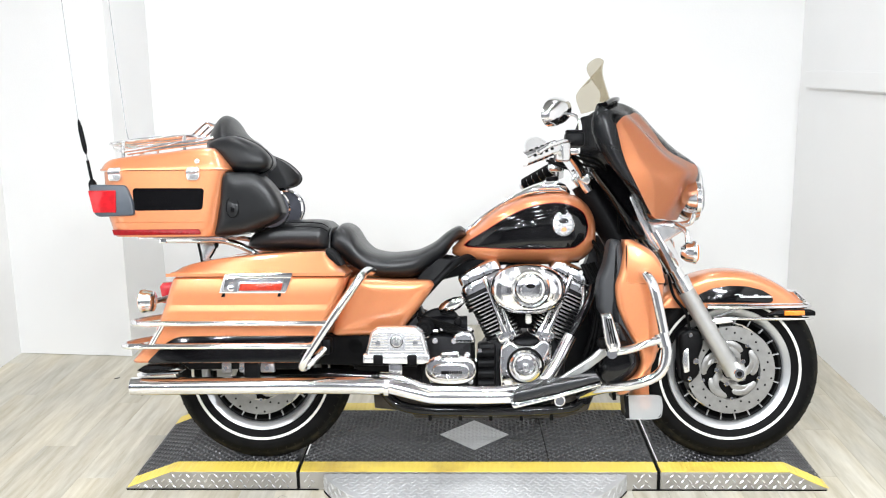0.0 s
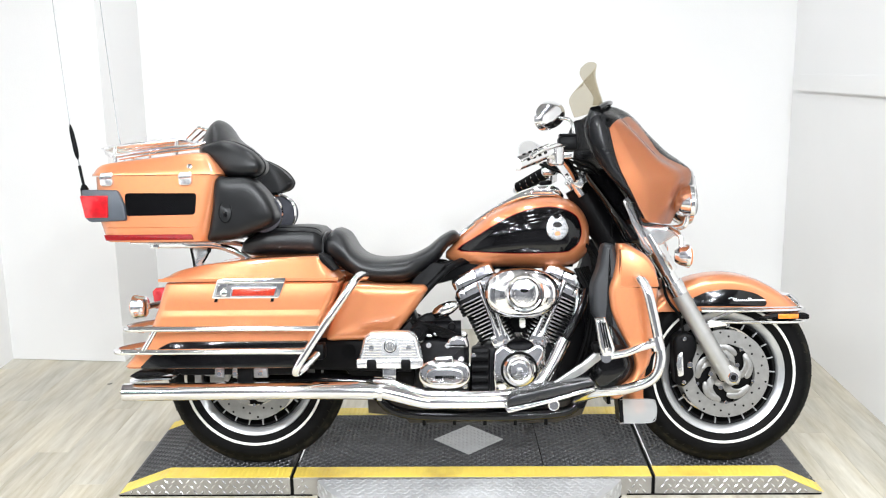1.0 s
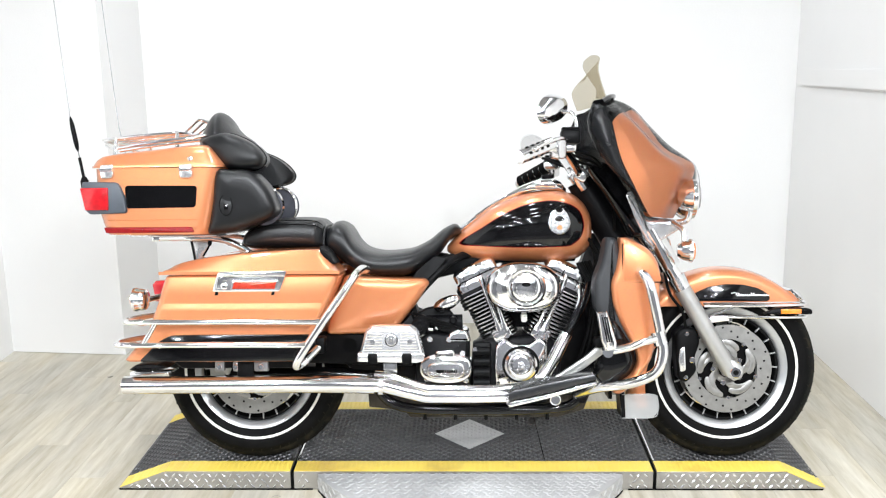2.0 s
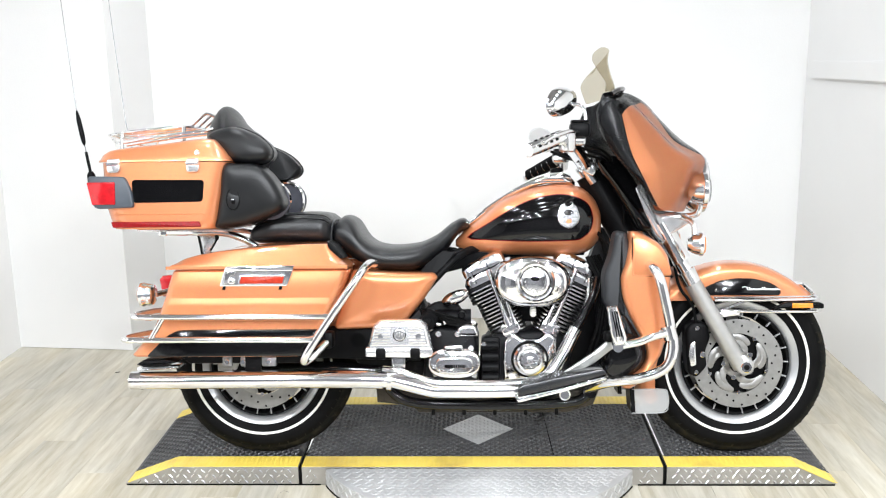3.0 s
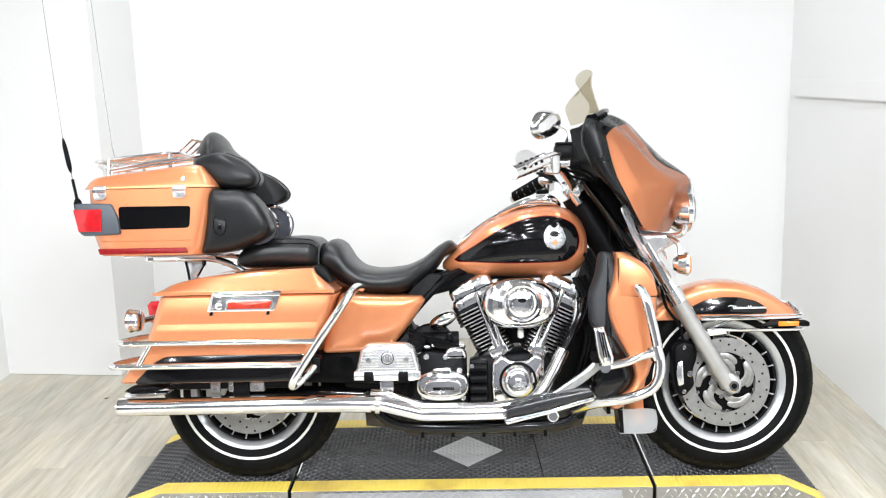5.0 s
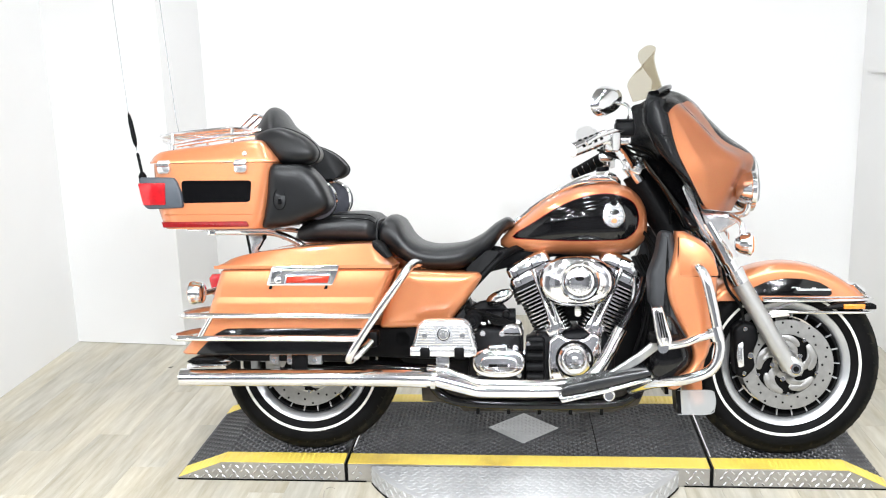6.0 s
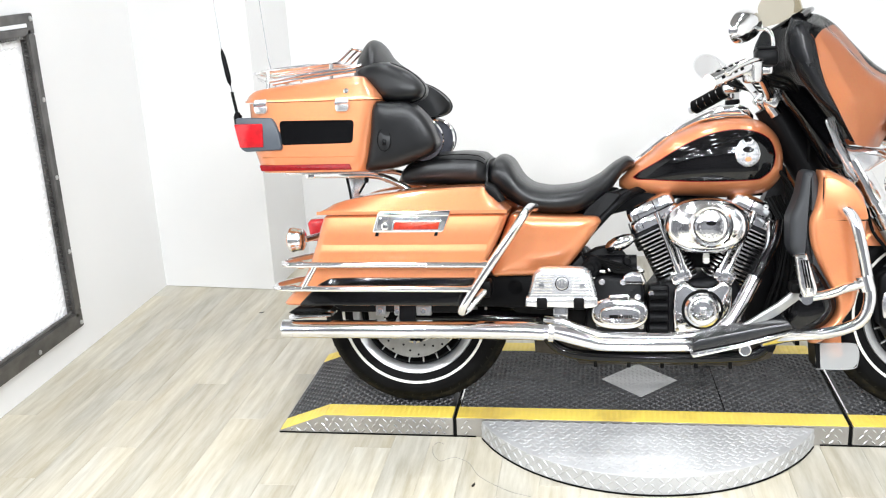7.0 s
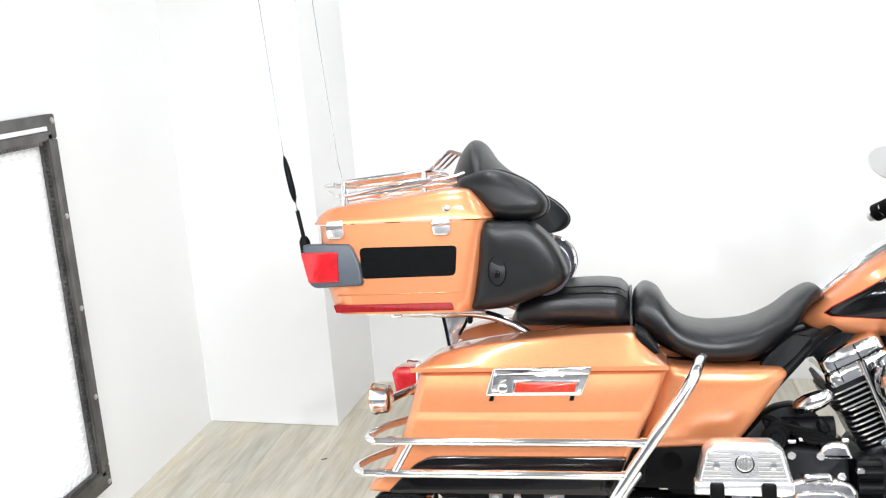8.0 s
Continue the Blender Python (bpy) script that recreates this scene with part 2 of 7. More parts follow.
def catmull(points, steps, closed=False):
    pts = [Vector(p) for p in points]
    n = len(pts)
    out = []
    for i in range(n if closed else n - 1):
        if closed:
            a, b, c, d = pts[(i - 1) % n], pts[i], pts[(i + 1) % n], pts[(i + 2) % n]
        else:
            b, c = pts[i], pts[i + 1]
            a = pts[i - 1] if i else b * 2 - c
            d = pts[i + 2] if i + 2 < n else c * 2 - b
        for k in range(steps):
            t = k / steps
            out.append(0.5 * (2 * b + (c - a) * t + (2 * a - 5 * b + 4 * c - d) * t * t + (3 * b - a - 3 * c + d) * t ** 3))
    if not closed:
        out.append(pts[-1])
    return out


def skin(bm, rings, closed=True, cap=True):
    rows = [[bm.verts.new(p) for p in ring] for ring in rings]
    n = len(rows[0])
    for a, b in zip(rows, rows[1:]):
        for i in range(n if closed else n - 1):
            j = (i + 1) % n
            bm.faces.new((a[i], a[j], b[j], b[i]))
    if cap and closed:
        bm.faces.new(rows[0][::-1])
        bm.faces.new(rows[-1])
    return rows


def tube(points, r, steps=6, seg=10, bm=None, smooth=True, radii=None):
    """A round bar along a smooth line through the points."""
    bm = bm or bmesh.new()
    pts = catmull(points, steps) if smooth and len(points) > 2 else [Vector(p) for p in points]
    n = len(pts)
    up = Vector((0.13, 0.31, 0.94))
    rings, nrm = [], None
    for i, p in enumerate(pts):
        d = (pts[min(i + 1, n - 1)] - pts[max(i - 1, 0)]).normalized()
        if nrm is None:
            nrm = d.cross(up).normalized() if abs(d.dot(up)) < 0.98 else d.cross(Vector((1, 0, 0))).normalized()
        nrm = (nrm - d * nrm.dot(d)).normalized()
        bi = d.cross(nrm)
        rr = r if radii is None else radii[0] + (radii[1] - radii[0]) * i / max(1, n - 1)
        rings.append([p + (nrm * math.cos(a) + bi * math.sin(a)) * rr for a in (2 * math.pi * k / seg for k in range(seg))])
    skin(bm, rings)
    return bm


def lathe(profile, origin, axis, seg=32, bm=None, closed_profile=False):
    """A profile of (radius, along) turned about an axis."""
    bm = bm or bmesh.new()
    ax = Vector(axis).normalized()
    a = ax.orthogonal().normalized()
    b = ax.cross(a)
    o = Vector(origin)
    rings = [[o + ax * t + (a * math.cos(q) + b * math.sin(q)) * max(r, 0.0004) for q in (2 * math.pi * k / seg for k in range(seg))] for r, t in profile]
    if closed_profile:
        rings.append(rings[0])
        skin(bm, rings, cap=False)
        bmesh.ops.remove_doubles(bm, verts=bm.verts, dist=1e-6)
    else:
        skin(bm, rings)
    return bm


def inset(poly, d):
    """A closed outline moved inwards."""
    n = len(poly)
    area = sum(poly[i][0] * poly[(i + 1) % n][1] - poly[(i + 1) % n][0] * poly[i][1] for i in range(n))
    sg = 1 if area > 0 else -1
    out = []
    for i in range(n):
        p, q, r = Vector(poly[i - 1]), Vector(poly[i]), Vector(poly[(i + 1) % n])
        e1, e2 = (q - p), (r - q)
        if e1.length < 1e-9 or e2.length < 1e-9:
            out.append(q)
            continue
        e1.normalize(), e2.normalize()
        n1, n2 = Vector((-e1.y, e1.x)) * sg, Vector((-e2.y, e2.x)) * sg
        m = n1 + n2
        m = m.normalized() if m.length > 1e-6 else n1
        out.append(q + m * d / max(0.45, m.dot(n1)))
    return out


def rounded(poly, r, seg=4):
    """A closed outline with its corners rounded."""
    out, n = [], len(poly)
    for i in range(n):
        p, q, s = Vector(poly[i - 1]), Vector(poly[i]), Vector(poly[(i + 1) % n])
        a, b = (p - q), (s - q)
        d = min(r, a.length * 0.45, b.length * 0.45)
        a, b = q + a.normalized() * d, q + b.normalized() * d
        for k in range(seg + 1):
            t = k / seg
            out.append((1 - t) ** 2 * a + 2 * t * (1 - t) * q + t * t * b)
    return out


def slab(outline, s0, s1, edge=0.006, seg=3, bm=None, crown=0.0, sfun=None, both=False, place=None, corner=0.0):
    """A plate seen from the side: an outline of (x, h) between s0 and s1, its outer edge rounded, its face crowned or laid on sfun(x, h)."""
    bm = bm or bmesh.new()
    place = place or V
    poly = rounded(outline, corner) if corner else [Vector(p) for p in outline]
    lift = (lambda x, h: sfun(x, h)) if sfun else (lambda x, h: 0.0)
    rings = []
    if both:
        for k in range(seg, 0, -1):
            a = math.pi / 2 * k / seg
            ins = inset(poly, edge * (1 - math.cos(a)))
            rings.append([place(p.x, s0 + edge * (1 - math.sin(a)) + lift(p.x, p.y), p.y) for p in ins])
    else:
        rings.append([place(p.x, s0 + lift(p.x, p.y), p.y) for p in poly])
    for k in range(seg + 1):
        a = math.pi / 2 * k / seg
        ins = inset(poly, edge * (1 - math.cos(a)))
        rings.append([place(p.x, s1 - edge * (1 - math.sin(a)) + lift(p.x, p.y), p.y) for p in ins])
    if crown or sfun:
        ins = inset(poly, edge)
        cx = sum(p.x for p in ins) / len(ins)
        cy = sum(p.y for p in ins) / len(ins)
        for k in (0.95, 0.9, 0.83, 0.76, 0.68, 0.6, 0.52, 0.44, 0.36, 0.28, 0.2, 0.12, 0.05):
            rings.append([place(cx + (p.x - cx) * k, s1 + crown * (1 - k * k) + lift(cx + (p.x - cx) * k, cy + (p.y - cy) * k), cy + (p.y - cy) * k) for p in ins])
    skin(bm, rings)
    return bm


def block(c, size, bevel=0.004, bm=None, seg=2, rot=None):
    """A bevelled block about c (x, s, h)."""
    bm = bm or bmesh.new()
    made = bmesh.ops.create_cube(bm, size=1.0)["verts"]
    m = Matrix.Translation(V(*c)) @ (rot or Matrix.Identity(4)) @ Matrix.Diagonal((size[0], size[1], size[2], 1))
    bmesh.ops.transform(bm, matrix=m, verts=made)
    if bevel:
        es = list({e for v in made for e in v.link_edges})
        bmesh.ops.bevel(bm, geom=es, offset=bevel, segments=seg, affect="EDGES", profile=0.5)
    return bm


def pillow(outline, s0, depth, p=2.4, bm=None, place=None, levels=12, back=0.0, tilt=None):
    """A cushion: a closed outline domed outwards from s0; tilt(x, h) moves it sideways."""
    bm = bm or bmesh.new()
    place = place or V
    pts = [Vector(q) for q in outline]
    cx, cy = sum(q.x for q in pts) / len(pts), sum(q.y for q in pts) / len(pts)
    tilt = tilt or (lambda x, h: 0.0)
    rings = []
    if back:
        rings.append([place(q.x, s0 - back + tilt(q.x, q.y), q.y) for q in pts])
    for k in range(levels + 1):
        a = math.pi / 2 * k / levels
        f = max(0.02, math.cos(a) ** (2 / p))
        d = depth * math.sin(a) ** (2 / p)
        rings.append([place(cx + (q.x - cx) * f, s0 + d + tilt(cx + (q.x - cx) * f, cy + (q.y - cy) * f), cy + (q.y - cy) * f) for q in pts])
    skin(bm, rings)
    return bm


def disc(c, r, depth, axis=(0, -1, 0), bevel=0.002, seg=20, bm=None, dome=0.0):
    """A short round post that starts at c and stands out along the axis."""
    prof = [(r, 0), (r, depth - bevel), (r - bevel, depth)]
    if dome:
        prof += [(r * 0.7, depth + dome * 0.5), (r * 0.35, depth + dome * 0.88), (0, depth + dome)]
    else:
        prof += [(0, depth)]
    return lathe(prof, V(*c), axis, seg, bm)


def superell(w, top, bot, n=2.6, count=40, flat=0.5):
    """A closed cross-section (s, h)."""
    hc, hh = (top + bot) / 2, (top - bot) / 2
    out = []
    for k in range(count):
        a = 2 * math.pi * k / count
        c, s = math.cos(a), math.sin(a)
        out.append((w * math.copysign(abs(c) ** (2 / n), c), hc + hh * math.copysign(abs(s) ** (2 / n), s)))
    return out


def interp(table, x):
    """A smooth curve without overshoot through a table of (x, y)."""
    n = len(table)
    if x <= table[0][0]:
        return table[0][1]
    if x >= table[-1][0]:
        return table[-1][1]
    i = next(k for k in range(n - 1) if x <= table[k + 1][0])

    def slope(k):
        return (table[k + 1][1] - table[k][1]) / (table[k + 1][0] - table[k][0])

    def tangent(k):
        if k == 0:
            return slope(0)
        if k == n - 1:
            return slope(n - 2)
        a, b = slope(k - 1), slope(k)
        return 0.0 if a * b <= 0 else 2 * a * b / (a + b)

    (x0, y0), (x1, y1) = table[i], table[i + 1]
    w = x1 - x0
    t = (x - x0) / w
    return (y0 * (1 + 2 * t) * (1 - t) ** 2 + w * tangent(i) * t * (1 - t) ** 2 + y1 * t * t * (3 - 2 * t) + w * tangent(i + 1) * t * t * (t - 1))


def bar_mesh(items, up_n):
    """Many small raised lozenges: (centre, along, across, height) as vertex and face lists."""
    vs, fs = [], []
    for c, al, ac, h in items:
        o = len(vs)
        n = up_n(c) * h
        vs += [c - al, c - al * 0.35 + ac, c + al * 0.35 + ac, c + al, c + al * 0.35 - ac, c - al * 0.35 - ac,
               c - al * 0.55 + n, c + al * 0.55 + n]
        fs += [(o, o + 1, o + 6), (o + 1, o + 2, o + 7, o + 6), (o + 2, o + 3, o + 7), (o + 3, o + 4, o + 7),
               (o + 4, o + 5, o + 6, o + 7), (o + 5, o, o + 6)]
    return vs, fs


def raw(name, vs, fs, mat, parent, label="", smooth=False):
    me = bpy.data.meshes.new(name)
    me.from_pydata(vs, [], fs)
    me.materials.append(mat)
    if smooth:
        for p in me.polygons:
            p.use_smooth = True
    me.update()
    ob = new(name, me)
    ob.parent = parent
    if label:
        tagged(ob, label)
    return ob


def thing(name, m, label, category, group="", kind=""):
    ob = new(name)
    ob.empty_display_size = 0.1
    ob.matrix_basis = m
    return tagged(ob, label, category, group, kind)

# ------------------------------------------------------------------ the room
def wall_piece(name, outline, z0, z1, mat, label, y_axis=True):
    """An upright prism over a ground outline."""
    bm = bmesh.new()
    skin(bm, [[Vector((x, y, z0)) for x, y in outline], [Vector((x, y, z1)) for x, y in outline]])
    ob = part(name, bm, mat, None)
    return tagged(ob, label, "wall", kind="structure")


T = 0.12
back_wall = wall_piece("wall_back", [(ROOM_L - T, ROOM_B), (ROOM_R + T, ROOM_B), (ROOM_R + T, ROOM_B + T), (ROOM_L - T, ROOM_B + T)], 0, CEIL, WALL,
                       "plain white painted wall behind the motorcycle")
left_wall = wall_piece("wall_left", [(ROOM_L - T, BAY_F), (ROOM_L, BAY_F), (ROOM_L, ROOM_B), (ROOM_L - T, ROOM_B)], 0, CEIL, WALL,
                       "white painted side wall carrying a framed filter grille")
right_wall = wall_piece("wall_right", [(ROOM_R, BAY_F), (ROOM_R + T, BAY_F), (ROOM_R + T, ROOM_B), (ROOM_R, ROOM_B)], 0, CEIL, WALL,
                        "plain white painted side wall with a ledge")
# an unseen dim shop, added behind the camera to give the chrome dark reflections
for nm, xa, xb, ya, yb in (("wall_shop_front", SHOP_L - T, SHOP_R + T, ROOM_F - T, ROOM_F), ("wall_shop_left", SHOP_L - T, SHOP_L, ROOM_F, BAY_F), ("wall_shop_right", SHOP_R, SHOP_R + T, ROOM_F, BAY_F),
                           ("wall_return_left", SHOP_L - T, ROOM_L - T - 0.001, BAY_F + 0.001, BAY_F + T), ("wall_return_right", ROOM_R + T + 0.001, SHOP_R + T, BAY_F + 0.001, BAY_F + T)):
    wall_piece(nm, [(xa, ya), (xb, ya), (xb, yb), (xa, yb)], 0, CEIL, WALL_DARK if nm == "wall_shop_front" else WALL_DIM, "unseen plain grey wall added to darken reflections")
pillar = wall_piece("wall_pillar", [(ROOM_L - 0.05, 4.310), (-1.685, 4.25), (-1.66, ROOM_B + 0.05), (ROOM_L - 0.05, ROOM_B + 0.05)], 0.002, CEIL - 0.002, WALL,
                    "white painted corner pillar standing out of the wall")
bm = bmesh.new()
skin(bm, [[Vector((x, y, z)) for x, y in ((SHOP_L - T, ROOM_F - T), (SHOP_R + T, ROOM_F - T), (SHOP_R + T, ROOM_B + T), (SHOP_L - T, ROOM_B + T))] for z in (CEIL + 0.003, CEIL + 0.1)])
ceiling = tagged(part("ceiling", bm, CEIL_M, None), "plain grey ceiling with round lamps", "ceiling", kind="structure")
# white ledge along the right wall
bm = bmesh.new()
bmesh.ops.create_cube(bm, size=1.0)
bmesh.ops.transform(bm, matrix=Matrix.Translation((ROOM_R - 0.009, 2.92, 1.300)) @ Matrix.Rotation(radians(-1.7), 4, "X") @ Matrix.Diagonal((0.016, 3.44, 0.086, 1)), verts=bm.verts)
bmesh.ops.bevel(bm, geom=bm.edges[:], offset=0.006, segments=2, affect="EDGES")
ledge = tagged(part("wall_ledge", bm, WALL, None), "white painted ledge running along the wall", "ledge", kind="structure")

# ceiling lamp housings round the light discs
for lx, ly in LAMPS + SHOP_FILL_LAMPS:
    lo = thing("ceiling_lamp", Matrix.Translation((lx, ly, CEIL)), "unseen round white ceiling lamp set under the ceiling", "lamp", "lamps on the ceiling")
    part("housing", lathe([(0.12, 0.0), (0.12, -0.05), (0.114, -0.056), (0.108, -0.05), (0.108, -0.03), (0.108, -0.0)], (0, 0, 0.0), (0, 0, 1), 32), LAMPWHITE, lo)

# ------------------------------------------------------------------ filter grille on the left wall
GY0, GY1, GZ0, GZ1 = 2.22, 3.476, 0.124, 1.340
grille = thing("filter_grille", Matrix.Translation((ROOM_L + 0.002, (GY0 + GY1) / 2, (GZ0 + GZ1) / 2)),
               "dark steel framed white filter grille screwed to the wall", "grille")
gw, gh = GY1 - GY0, GZ1 - GZ0


def gblock(x0, x1, y0, y1, z0, z1, bevel, bm=None):
    bm = bm or bmesh.new()
    v = bmesh.ops.create_cube(bm, size=1.0)["verts"]
    bmesh.ops.transform(bm, matrix=Matrix.Translation(((x0 + x1) / 2, (y0 + y1) / 2, (z0 + z1) / 2)) @ Matrix.Diagonal((x1 - x0, y1 - y0, z1 - z0, 1)), verts=v)
    if bevel:
        bmesh.ops.bevel(bm, geom=list({e for q in v for e in q.link_edges}), offset=bevel, segments=2, affect="EDGES")
    return bm


FW = 0.074
for y0, y1, z0, z1 in ((-gw / 2, gw / 2, gh / 2 - FW, gh / 2), (-gw / 2, gw / 2, -gh / 2, -gh / 2 + FW),
                       (-gw / 2, -gw / 2 + FW, -gh / 2 + FW + 0.001, gh / 2 - FW - 0.001), (gw / 2 - FW, gw / 2, -gh / 2 + FW + 0.001, gh / 2 - FW - 0.001)):
    horizontal = (y1 - y0) > (z1 - z0)
    # an angle section: an outer flange against the wall and a raised inner lip
    bm = gblock(0.0, 0.030, y0, y1, z0, z1, 0.003)
    if horizontal:
        zi = z0 + 0.012 if z0 > 0 else z1 - 0.012
        gblock(0.028, 0.046, y0 + 0.05, y1 - 0.05, zi - 0.012, zi + 0.012, 0.003, bm)
    else:
        yi = y0 + 0.012 if y0 > 0 else y1 - 0.012
        gblock(0.028, 0.046, yi - 0.012, yi + 0.012, z0 - 0.02, z1 + 0.02, 0.003, bm)
    bar_ob = part("frame_bar", bm, FRAME_M, grille)
    # top bar only: light caught by the lip, laid on as a pale strip
    if horizontal and z0 > 0:
        part("frame_lip", gblock(0.0305, 0.0345, y0 + 0.050, y1 - 0.052, z0 + 0.026, z0 + 0.040, 0.0015), PALE_METAL, bar_ob, "pale strip standing in for light on the frame's upper lip")
bm = gblock(0.004, 0.012, -gw / 2 + FW + 0.001, gw / 2 - FW - 0.001, -gh / 2 + FW + 0.001, gh / 2 - FW - 0.001, 0)
part("filter_panel", bm, FILTER_M, grille, "white fleece filter panel")
# expanded metal in front of the fleece: two families of slanting strands
vs, fs = [], []
ylo, yhi, zlo, zhi = -gw / 2 + FW, gw / 2 - FW, -gh / 2 + FW, gh / 2 - FW
rows, cols = 60, 34
for r in range(rows):
    for c in range(cols):
        yc = ylo + (yhi - ylo) * (c + 0.5 * (r % 2)) / cols
        zc = zlo + (zhi - zlo) * (r + 0.5) / rows
        dy, dz = (yhi - ylo) / cols / 2, (zhi - zlo) / rows / 2
        if yc - dy < ylo - 1e-6 or yc + dy > yhi + 1e-6:
            continue
        for a, b in (((yc - dy, zc), (yc, zc + dz)), ((yc, zc + dz), (yc + dy, zc))):
            o = len(vs)
            w = 0.0006
            vs += [(0.0126, a[0], a[1] - w), (0.0150, a[0], a[1] + w), (0.0150, b[0], b[1] + w), (0.0126, b[0], b[1] - w),
                   (0.0124, a[0], a[1] + w), (0.0124, b[0], b[1] + w)]
            fs += [(o, o + 1, o + 2, o + 3), (o + 1, o + 4, o + 5, o + 2), (o, o + 3, o + 5, o + 4)]
raw("expanded_mesh", vs, fs, MESH_M, grille, "fine expanded metal mesh")
# serrated edge of the mesh along the frame
vs, fs = [], []
for k in range(70):
    for side in range(4):
        t = (k + 0.5) / 70
        if side < 2:
            z = zlo + (zhi - zlo) * t
            y = yhi if side else ylo
            sg = -1 if side else 1
            tri = [(0.026, y, z - 0.008), (0.026, y + sg * 0.014, z), (0.026, y, z + 0.008)]
        else:
            y = ylo + (yhi - ylo) * t
            z = zhi if side == 3 else zlo
            sg = -1 if side == 3 else 1
            tri = [(0.026, y - 0.008, z), (0.026, y, z + sg * 0.014), (0.026, y + 0.008, z)]
        o = len(vs)
        vs += tri + [(0.036, *q[1:]) for q in tri]
        fs += [(o, o + 1, o + 2), (o + 5, o + 4, o + 3), (o, o + 3, o + 4, o + 1), (o + 1, o + 4, o + 5, o + 2)]
raw("mesh_edge", vs, fs, FRAME_M, grille, "dark jagged cut edge of the mesh")
for k in range(5):
    t = -0.5 + k / 4
    for y, z in ((gw * t * 0.97, gh / 2 - 0.02), (gw * t * 0.97, -gh / 2 + 0.02), (gw / 2 - 0.02, gh * t * 0.97), (-gw / 2 + 0.02, gh * t * 0.97)):
        if (abs(z) > gh * 0.4 and abs(y) > gw * 0.4) and k == 0 and abs(y) == gw / 2 - 0.02:
            continue
        part("screw", lathe([(0.009, 0.0), (0.009, 0.003), (0.005, 0.006), (0, 0.0065)], (0.030, y, z), (1, 0, 0), 10), SCREW_M, grille)

# ------------------------------------------------------------------ turntable platform
H = 0.065
PY0, PY1 = 2.858, 3.474
PX0, PX1, PR0, PR1 = -1.226, 1.103, -1.066, 0.976
CR1, CR2 = -0.642, 0.551
DCX, DCY, DR = -0.055, 3.10, 0.560
platform = thing("display_turntable", Matrix.Translation((DCX, 3.166, 0)), "diamond-plate motorcycle turntable with black mat and yellow edges", "platform")
OX, OY = DCX, 3.166


def pl(x, y, z):
    return Vector((x - OX, y - OY, z))


def section(xa, xb, ha, hb, top):
    """One deck section: heights ha and hb at its two ends."""
    bm = bmesh.new()
    ring = []
    for x, h in ((xa, ha), (xb, hb)):
        ring.append([pl(x, PY0, 0.002), pl(x, PY1, 0.002), pl(x, PY1, h), pl(x, PY0, h)])
    skin(bm, ring)
    bmesh.ops.bevel(bm, geom=[e for e in bm.edges if abs((e.verts[0].co - e.verts[1].co).x) > 0.1 and e.verts[0].co.z > 0.02 and e.verts[1].co.z > 0.004], offset=0.003, segments=2, affect="EDGES")
    return bm


G = 0.006
deck_a = part("ramp_deck", section(PR0, CR1 - G, H, H, 0), ALU_TREAD, platform, "bare aluminium diamond-plate end section")
deck_b = part("centre_deck", section(CR1 + G, CR2 - G, H, H, 0), ALU_TREAD, platform, "bare aluminium diamond-plate middle section")
deck_c = part("ramp_deck", section(CR2 + G, PR1, H, H, 0), ALU_TREAD, platform, "bare aluminium diamond-plate end section")
ramp_a = part("ramp", section(PX0, PR0 - 0.001, 0.006, H, 0), ALU_TREAD, platform, "sloping diamond-plate ramp end")
ramp_c = part("ramp", section(PR1 + 0.001, PX1, H, 0.006, 0), ALU_TREAD, platform, "sloping diamond-plate ramp end")
# dark joints between the sections
for x in (CR1, CR2):
    bm = bmesh.new()
    v = bmesh.ops.create_cube(bm, size=1.0)["verts"]
    bmesh.ops.transform(bm, matrix=Matrix.Translation(pl(x, 3.166, 0.03)) @ Matrix.Diagonal((0.011, PY1 - PY0 - 0.01, 0.056, 1)), verts=v)
    part("joint_gap", bm, RUBBER, platform, "black joint between the deck sections")
    bm = bmesh.new()
    v = bmesh.ops.create_cube(bm, size=1.0)["verts"]
    bmesh.ops.transform(bm, matrix=Matrix.Translation(pl(x + 0.008, 3.166, H + 0.003)) @ Matrix.Diagonal((0.005, PY1 - PY0 - 0.16, 0.004, 1)), verts=v)
    part("joint_edge", bm, POLISHED, platform, "bright worn edge of the joint")


def top_z(x):
    if x < PR0:
        return 0.006 + (H - 0.006) * (x - PX0) / (PR0 - PX0)
    if x > PR1:
        return 0.006 + (H - 0.006) * (PX1 - x) / (PX1 - PR1)
    return H


YW = 0.076
spans = [(PX0 + 0.006, PR0), (PR0, CR1 - G), (CR1 + G, CR2 - G), (CR2 + G, PR1), (PR1, PX1 - 0.006)]
for xa, xb in spans:
    for ya, yb, mat, nm, up, lab in ((PY0 + 0.0005, PY0 + YW, YELLOW, "edge_stripe", 0.0025, "yellow painted edge stripe"),
                                     (PY1 - YW, PY1 - 0.0005, YELLOW, "edge_stripe", 0.0025, "yellow painted edge stripe"),
                                     (PY0 + YW, PY1 - YW, MAT_BLACK, "tread_mat", 0.002, "black tread mat")):
        bm = bmesh.new()
        skin(bm, [[pl(x, ya, top_z(x) + 0.0002), pl(x, yb, top_z(x) + 0.0002), pl(x, yb, top_z(x) + up), pl(x, ya, top_z(x) + up)] for x in (xa + 0.0005, xb - 0.0005)])
        part(nm, bm, mat, platform, lab)
